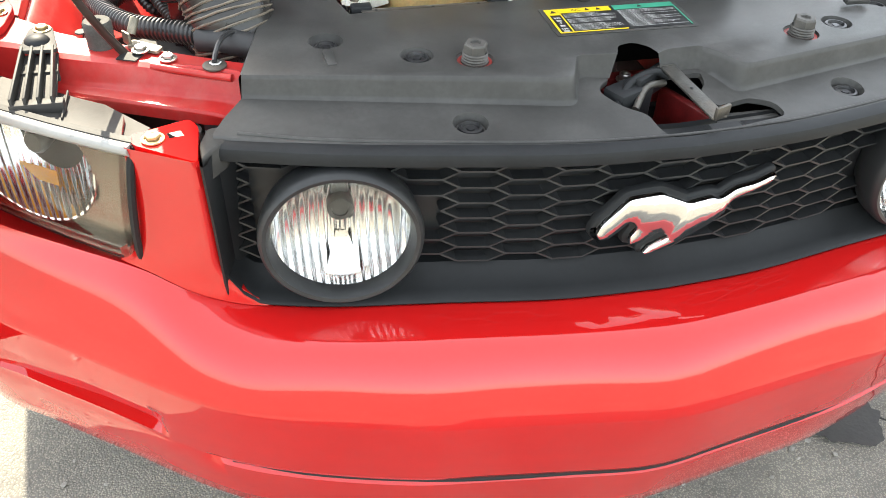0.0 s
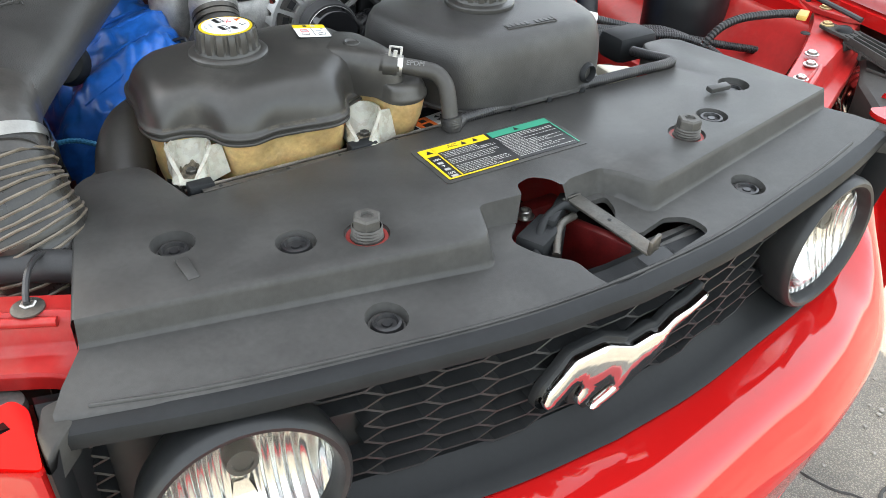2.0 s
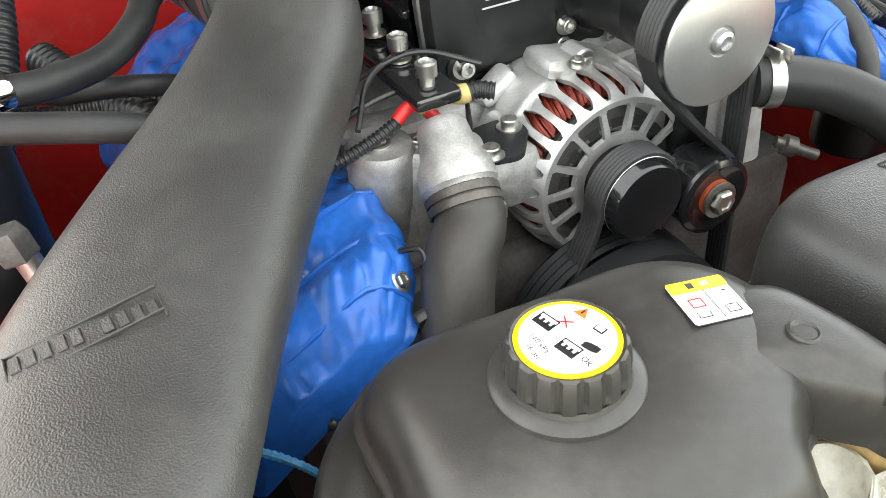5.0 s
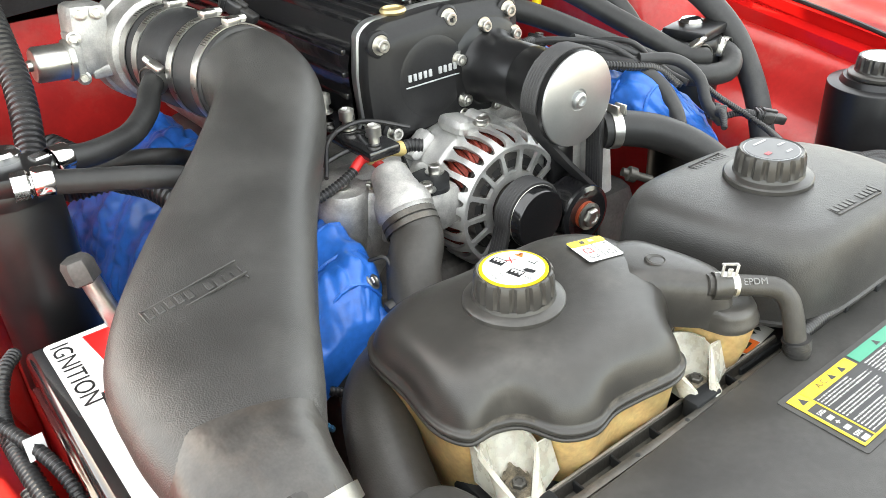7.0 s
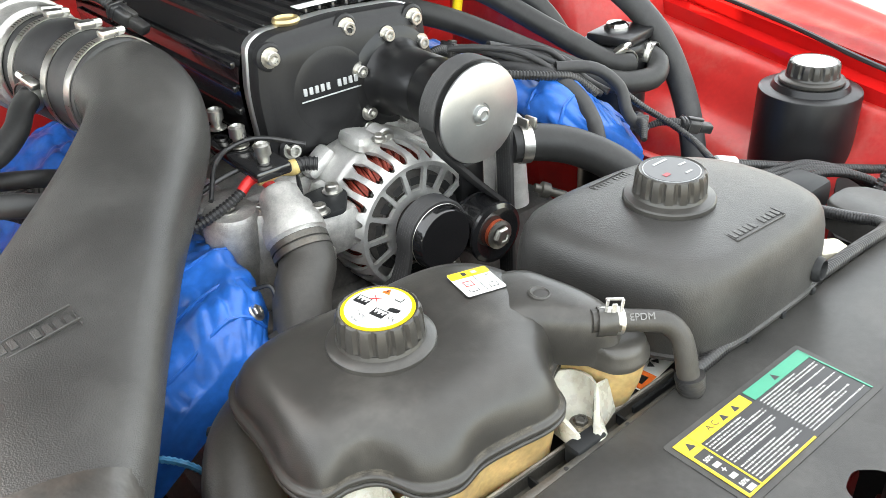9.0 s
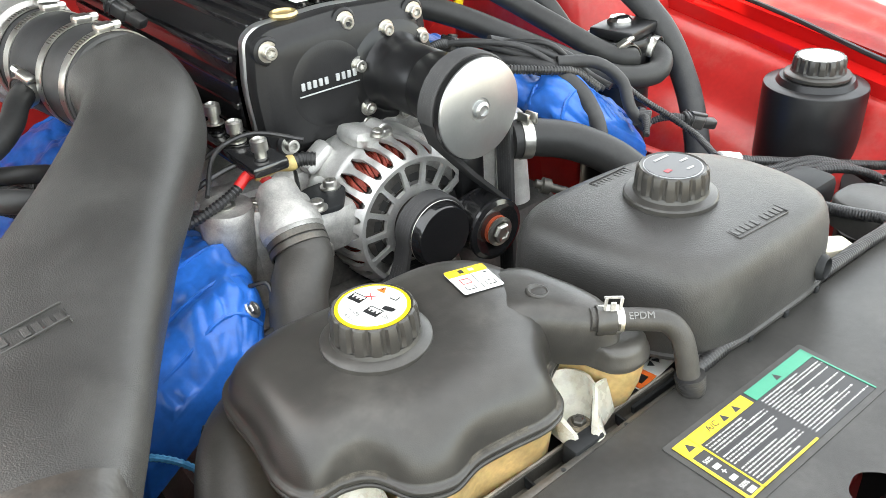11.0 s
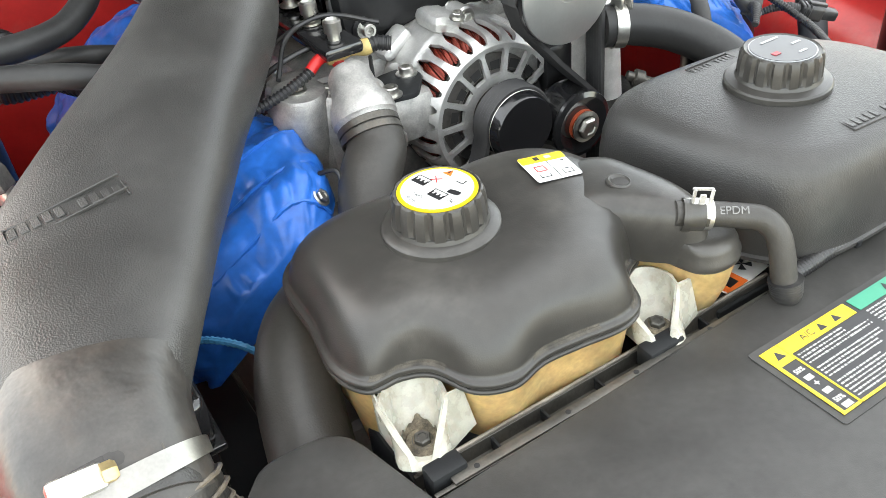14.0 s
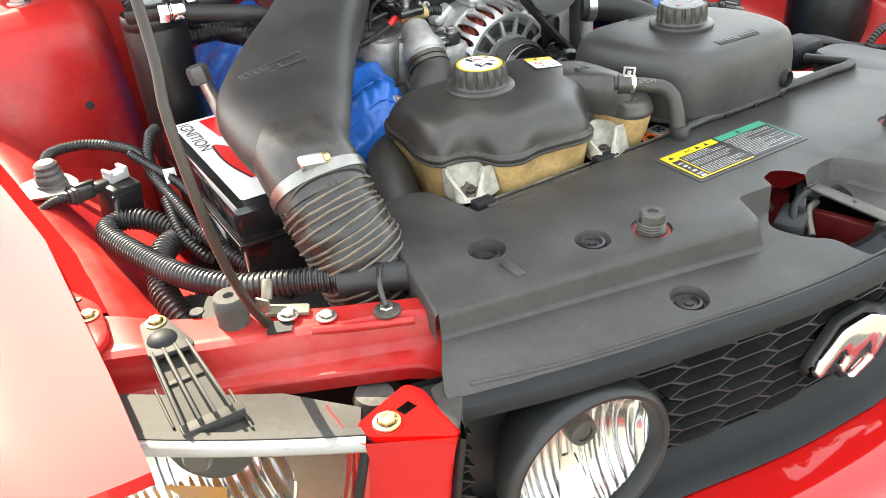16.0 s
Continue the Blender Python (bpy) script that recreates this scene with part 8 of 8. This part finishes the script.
    hose("ribbed black loom dropping beside the battery", [(-0.52, 0.53, 0.88), (-0.535, 0.505, 0.880), (-0.548, 0.47, 0.862), (-0.545, 0.42, 0.838), (-0.535, 0.37, 0.800), (-0.525, 0.33, 0.79), (-0.540, 0.315, 0.80), (-0.555, 0.345, 0.82), (-0.552, 0.40, 0.842)], 0.0066, LOOM, 0.0011, 0.0045, "wiring_loom", "wiring")
    hose("ribbed black loom crossing over the battery side", [(-0.565, 0.49, 0.872), (-0.550, 0.46, 0.862), (-0.528, 0.40, 0.848), (-0.520, 0.34, 0.815), (-0.508, 0.27, 0.79), (-0.48, 0.22, 0.775)], 0.0058, LOOM, 0.001, 0.004, "wiring_loom", "wiring")
    hose("thick ribbed black loom along the radiator support", [(-0.500, 0.310, 0.775), (-0.535, 0.350, 0.800), (-0.572, 0.398, 0.820), (-0.604, 0.418, 0.824), (-0.626, 0.395, 0.826), (-0.609, 0.315, 0.830), (-0.584, 0.225, 0.840), (-0.548, 0.164, 0.846), (-0.508, 0.134, 0.850), (-0.458, 0.102, 0.853), (-0.405, 0.075, 0.850)], 0.0130, LOOM, 0.0019, 0.0056, "wiring_loom", "wiring")
    hose("thick ribbed black loom looping to the apron mouth", [(-0.495, 0.310, 0.760), (-0.528, 0.342, 0.802), (-0.566, 0.350, 0.812), (-0.592, 0.312, 0.812), (-0.602, 0.258, 0.806), (-0.594, 0.212, 0.788), (-0.575, 0.185, 0.75)], 0.0150, LOOM, 0.0022, 0.0062, "wiring_loom", "wiring")
    hose("black taped loom over the support end", [(-0.470, 0.102, 0.851), (-0.440, 0.086, 0.853), (-0.405, 0.070, 0.848), (-0.38, 0.06, 0.83)], 0.0140, RUBBER, name="taped_loom", category="wiring")
    # relay box and plug on the apron
    rb = thing("relay_box", (-0.590, 0.460, 0.80), "black plastic relay box with a grey clip", "relay box")
    bm = BM()
    rbox(bm, (-0.594, 0.456, 0.832), (0.040, 0.036, 0.050), 0.004, Euler((0.1, 0.1, 0.35)).to_matrix())
    part("case", bm, LOOM, rb)
    bm = BM()
    rbox(bm, (-0.591, 0.461, 0.862), (0.026, 0.018, 0.010), 0.002, Euler((0, 0, 0.35)).to_matrix())
    clip = part("clip", bm, GREY, rb, "grey locking clip")
    for dx in (-0.009, 0.009):
        bm = BM()
        rbox(bm, (-0.591 + dx, 0.461 + dx * 0.36, 0.869), (0.005, 0.020, 0.006), 0.001, Euler((0, 0, 0.35)).to_matrix())
        part("clip_ear", bm, GREY, clip)
    bm = BM()
    rbox(bm, (-0.594, 0.4365, 0.832), (0.030, 0.004, 0.034), 0.001, Euler((0.1, 0.1, 0.35)).to_matrix())
    part("front_rib", bm, LOOM, rb)
    locking_plug((-0.636, 0.450, 0.858), (0.0, 0.05, 0.25), 0.055, "black square wire plug beside the relay box")
    hose("thin black lead to the relay box", [(-0.606, 0.456, 0.858), (-0.600, 0.440, 0.850), (-0.606, 0.420, 0.835), (-0.612, 0.405, 0.815)], 0.003, LOOM, n=8, step=0.004)
    # rubber stop on its plate, fender bolt
    st = thing("rubber_stop", (-0.660, 0.49, 0.86), "grey ribbed rubber stop on a steel plate", "stop")
    bm = BM()
    prism(bm, rounded([(-0.722, 0.488), (-0.708, 0.462), (-0.640, 0.440), (-0.630, 0.470), (-0.640, 0.505), (-0.672, 0.515)], 0.012), 0.8625, 0.8655, 0.0005)
    pl = part("plate", bm, STEEL, st)
    piece("bolt", HEX, at(-0.703, 0.485, 0.8655), pl)
    bm = BM()
    rev(bm, [(0.018, 0), (0.018, 0.003), (0.0155, 0.004), (0.0165, 0.010), (0.0140, 0.013), (0.0150, 0.017), (0.0125, 0.020), (0.0135, 0.025), (0.010, 0.028), (0, 0.028)], (-0.660, 0.482, 0.8655), n=28)
    part("bellows", bm, GRIME, st)
    # grey rubber buffer on the support
    bm = BM()
    rev(bm, [(0.0145, -0.004), (0.0148, 0.0), (0.0142, 0.004), (0.0150, 0.007), (0.0142, 0.010), (0.0150, 0.013), (0.0150, 0.024), (0.0135, 0.0265), (0.005, 0.0265), (0.0045, 0.023), (0, 0.023)], (-0.572, 0.104, 0.853), n=12)
    solo("rubber_buffer", bm, mat("grey_rubber", (0.075, 0.072, 0.066), 0.75, 0, 0.25, 60, 0.3, 300, spec=0.15), "grey threaded rubber bonnet buffer on the support", "buffer")
    # prop rod with its bracket
    pr = thing("prop_rod", (-0.547, 0.083, 0.85), "thin black steel bonnet prop rod in its bracket", "prop rod")
    bm = BM()
    tube(bm, [(-0.547, 0.082, 0.848), (-0.553, 0.079, 0.860), (-0.562, 0.069, 0.882), (-0.576, 0.050, 0.925), (-0.586, 0.038, 0.970), (-0.592, 0.032, 1.010), (-0.595, 0.045, 1.076), (-0.589, 0.075, 1.145), (-0.590, 0.20, 1.45), (-0.60, 0.32, 1.68), (-0.58, 0.40, 1.845)], lambda u: 0.0040 + 0.0008 * max(0, 1 - u * 12), 12, 0.01)
    part("rod", bm, mat("gloss_brown_black", (0.030, 0.022, 0.018), 0.42, 0.0, 0.2, 30, 0.0), pr)
    bm = BM()
    prism(bm, rounded([(-0.546, 0.090), (-0.514, 0.070), (-0.508, 0.082), (-0.540, 0.104)], 0.003), 0.852, 0.8555, 0.0005)
    rbox(bm, (-0.545, 0.098, 0.860), (0.003, 0.014, 0.014), 0.001, Matrix.Rotation(0.6, 3, "Z"))
    rev(bm, [(0, -0.006), (0.0050, -0.006), (0.0050, 0.010), (0.004, 0.012), (0, 0.012)], (-0.538, 0.104, 0.868), (0.35, 0.4, 0.8), 12)
    part("bracket", bm, mat("dull_zinc", (0.20, 0.18, 0.14), 0.5, 0.6, 0.3, 80, 0.2, 400, dust=0.3, dust_col=(0.12, 0.08, 0.05)), pr, "dull zinc pivot bracket")
    bm = BM()
    prism(bm, [(-0.556, 0.066), (-0.536, 0.058), (-0.528, 0.072), (-0.548, 0.082)], 0.8515, 0.8528)
    part("slot", bm, DARK, pr)
    # earth lead on the support end
    hose("short black earth lead with a ring terminal", [(-0.456, 0.031, 0.8585), (-0.454, 0.042, 0.862), (-0.448, 0.058, 0.868), (-0.438, 0.076, 0.868), (-0.428, 0.088, 0.862)], 0.0027, LOOM, n=8, step=0.004, name="earth_lead", category="wiring")
    bm = BM()
    rev(bm, [(0.0125, 0), (0.0125, 0.0015), (0.010, 0.0022), (0, 0.0022)], (-0.456, 0.031, 0.8535), n=24)
    solo("ring_terminal", bm, DARKSTEEL, "dark steel ring terminal bolted to the support", "terminal")


left_side()


def small_left():
    bm = BM()
    rbox(bm, (-0.536, 0.425, 0.858), (0.016, 0.001, 0.018), 0.0004, Euler((-0.5, 0.2, 0.3)).to_matrix())
    solo("wire_tag", bm, WHITE, "small white paper tag on the wiring loom", "tag")
    bm = BM()
    tube(bm, [(-0.375, 0.415, 0.795), (-0.358, 0.403, 0.800), (-0.344, 0.388, 0.802), (-0.330, 0.374, 0.798), (-0.315, 0.368, 0.78)], 0.0034, 8, rib=0.0006, pitch=0.005)
    solo("blue_lead", bm, mat("blue_insulation", (0.05, 0.25, 0.45), 0.4, 0, 0.2, 80, 0.0), "thin blue wire below the blue valve cover", "wiring")
    bm = BM()
    tube(bm, [(-0.30, 0.395, 0.80), (-0.27, 0.372, 0.790), (-0.24, 0.362, 0.77)], 0.005, 8, rib=0.0008, pitch=0.004)
    solo("wiring_loom", bm, LOOM, "short ribbed black loom under the valve cover", "wiring")
    bm = BM()
    rev(bm, [(0, -0.03), (0.018, -0.03), (0.019, 0.0), (0.017, 0.006), (0, 0.006)], (-0.495, -0.005, 0.798), (0.1, 0, 1), 24)
    solo("rubber_bung", bm, GRIME, "grey rubber bung behind the headlamp", "bung")


small_left()


def right_side():
    # tall black reservoir with fluted cap
    t = thing("power_steering_reservoir", (0.606, 0.372, 0.68), "tall satin black cylindrical reservoir with a white-topped cap", "reservoir")
    x, y = 0.606, 0.372
    bm = BM()
    rev(bm, [(0, -0.21), (0.064, -0.21), (0.068, -0.205), (0.068, -0.0030), (0.0672, -0.0008), (0.0655, 0.0), (0.052, 0.0012), (0.050, 0.005), (0.048, 0.009), (0.042, 0.009)], (x, y, 0.872), n=56)
    part("body", bm, CANBLK, t)
    cap = screw_cap(t, (x, y, 0.884), 0.0430, 0.0335, 0.026)
    bm = BM()
    rev(bm, [(0.028, 0), (0.028, 0.0005), (0, 0.0006)], (x, y, 0.9090), n=40)
    part("cap_top", bm, WHITE, cap, "glossy pale cap top")
    # oil separator canister and its hoses
    c = canister(0.415, 0.560, 0.930, 0.045, 0.22, "black oil separator canister with a square lid")
    bm = BM()
    rbox(bm, (0.420, 0.555, 0.953), (0.075, 0.065, 0.014), 0.003, Matrix.Rotation(0.2, 3, "Z"))
    part("lid_block", bm, CANBLK, c)
    bm = BM()
    rev(bm, [(0.017, 0), (0.017, 0.004), (0.013, 0.008), (0, 0.009)], (0.418, 0.562, 0.960), n=28)
    part("lid_nut", bm, CHROME, c)
    band_clamp(c, (0.392, 0.522, 0.930), (0.45, 0.85, 0.1), 0.0145, 0.010, screw=1.0)
    band_clamp(c, (0.443, 0.520, 0.927), (-0.25, 0.95, 0.1), 0.0158, 0.010, screw=0.2)
    hose("long black rubber hose to the oil separator", [(0.150, 0.740, 1.020), (0.215, 0.660, 0.995), (0.285, 0.580, 0.952), (0.350, 0.515, 0.915), (0.408, 0.492, 0.908), (0.438, 0.505, 0.920), (0.440, 0.535, 0.930)], 0.0152)
    hose("second black rubber hose to the oil separator", [(0.250, 0.800, 1.040), (0.290, 0.700, 1.015), (0.330, 0.610, 0.972), (0.366, 0.545, 0.936), (0.390, 0.515, 0.928), (0.396, 0.545, 0.934)], 0.0140)
    hose("third black rubber hose behind the separator", [(0.300, 0.860, 1.06), (0.330, 0.760, 1.04), (0.360, 0.660, 0.990), (0.380, 0.620, 0.94)], 0.0140)
    hose("thick braided black hose hanging past the strut tower", [(0.36, 0.86, 1.10), (0.402, 0.740, 1.075), (0.442, 0.620, 1.020), (0.470, 0.540, 0.955), (0.482, 0.495, 0.880), (0.472, 0.460, 0.810), (0.45, 0.43, 0.74)], 0.0174, RUBBER)
    # dipstick
    bm = BM()
    tube(bm, [(0.265, 0.72, 0.97), (0.270, 0.715, 1.02), (0.268, 0.712, 1.05)], 0.007, 12)
    tube(bm, [(0.268 + 0.011 * math.sin(a), 0.712, 1.064 + 0.019 * math.cos(a)) for a in [math.pi + 2 * math.pi * k / 12 for k in range(13)]], 0.0048, 10, 0.004)
    solo("dipstick", bm, YELLOW, "yellow plastic dipstick handle among hoses", "dipstick")
    # looms on this side
    hose("ribbed black loom along the blue cover", [(0.105, 0.560, 0.985), (0.150, 0.520, 0.975), (0.205, 0.490, 0.965), (0.245, 0.480, 0.955), (0.275, 0.470, 0.930)], 0.0055, LOOM, 0.001, 0.004, "wiring_loom", "wiring")
    hose("thick taped loom arching over the blue cover", [(0.19, 0.58, 0.965), (0.215, 0.525, 0.962), (0.235, 0.475, 0.945), (0.240, 0.445, 0.915), (0.240, 0.43, 0.88)], 0.0100, RUBBER, name="taped_loom", category="wiring")
    hose("taped loom looping beside the blue cover", [(0.235, 0.500, 0.965), (0.275, 0.475, 0.960), (0.300, 0.455, 0.935), (0.300, 0.440, 0.905), (0.315, 0.425, 0.880)], 0.0075, RUBBER, name="taped_loom", category="wiring")
    hose("thin ribbed loom running down to the plug", [(0.300, 0.470, 0.940), (0.335, 0.455, 0.905), (0.370, 0.430, 0.875), (0.375, 0.395, 0.86), (0.345, 0.345, 0.858)], 0.0045, LOOM, 0.0008, 0.0035, "wiring_loom", "wiring")
    for px, py, pz, rz, sx in ((0.312, 0.432, 0.892, 0.9, 0.034), (0.398, 0.418, 0.866, -0.55, 0.050), (0.155, 0.60, 0.985, 0.3, 0.030)):
        locking_plug((px, py, pz), (0.1, 0.25, rz), sx, "black locking wire plug on the loom")
    for k in range(5):
        hose("thin black lead tangled over the blue cover", [(0.12 + 0.02 * k, 0.62 - 0.01 * k, 0.985), (0.165 + 0.015 * k + 0.006 * math.sin(5 * k), 0.575, 0.990 - 0.004 * k), (0.205 + 0.012 * k - 0.008 * math.sin(3 * k), 0.535 - 0.006 * k, 0.976 + 0.008 * math.cos(4 * k)), (0.232 + 0.014 * k, 0.50, 0.962 - 0.006 * k), (0.250 + 0.012 * k, 0.47, 0.925)], 0.0036 + 0.0010 * (k % 3), RUBBER, 0.0, 0.0032, "wiring_loom", "wiring", 10)
    hose("long ribbed black loom along the red apron", [(0.325, 0.345, 0.856), (0.352, 0.340, 0.855), (0.380, 0.329, 0.846), (0.468, 0.300, 0.822), (0.561, 0.256, 0.802), (0.640, 0.220, 0.785), (0.69, 0.20, 0.75)], 0.0062, LOOM, 0.001, 0.0042, "wiring_loom", "wiring")
    bm = BM()
    tube(bm, [(0.346, 0.341, 0.8562), (0.358, 0.3375, 0.853), (0.372, 0.332, 0.849)], 0.0082, 16)
    solo("white_sleeve", bm, WHITE, "white sleeve on the black wiring loom", "sleeve")
    for k in range(4):
        hose("bundled black lead behind the reservoir", [(0.27, 0.26 + 0.012 * k, 0.835 + 0.006 * k), (0.33, 0.275 + 0.008 * k, 0.84 + 0.004 * k), (0.40, 0.270 + 0.010 * k, 0.838), (0.47, 0.25 + 0.012 * k, 0.83), (0.53, 0.22 + 0.01 * k, 0.80), (0.60, 0.17 + 0.01 * k, 0.72)], 0.0055, LOOM, 0.001, 0.0042, "wiring_loom", "wiring")
    bm = BM()
    rbox(bm, (0.345, 0.235, 0.85), (0.07, 0.05, 0.04), 0.012)
    solo("black_cover_box", bm, TRIM, "small rounded black cover behind the reservoir", "cover")
    # wiring round the far support end
    hose("ribbed black loom rising to the red wing", [(0.435, 0.195, 0.77), (0.445, 0.193, 0.825), (0.465, 0.190, 0.858), (0.505, 0.187, 0.872), (0.57, 0.178, 0.872), (0.63, 0.172, 0.865)], 0.006, LOOM, 0.0014, 0.005, "wiring_loom", "wiring")
    hose("thin black cable along the red wing channel", [(0.664, 0.10, 0.872), (0.664, 0.30, 0.898), (0.704, 0.50, 0.925), (0.755, 0.80, 0.955)], 0.004, LOOM, n=8, name="cable", category="wiring")
    bm = BM()
    rbox(bm, (0.605, 0.155, 0.872), (0.03, 0.014, 0.008), 0.002, Matrix.Rotation(0.5, 3, "Z"))
    solo("wire_tag", bm, mat("ochre_plastic", (0.55, 0.36, 0.08), 0.5), "ochre plastic wire tag on the wing", "tag")


right_side()
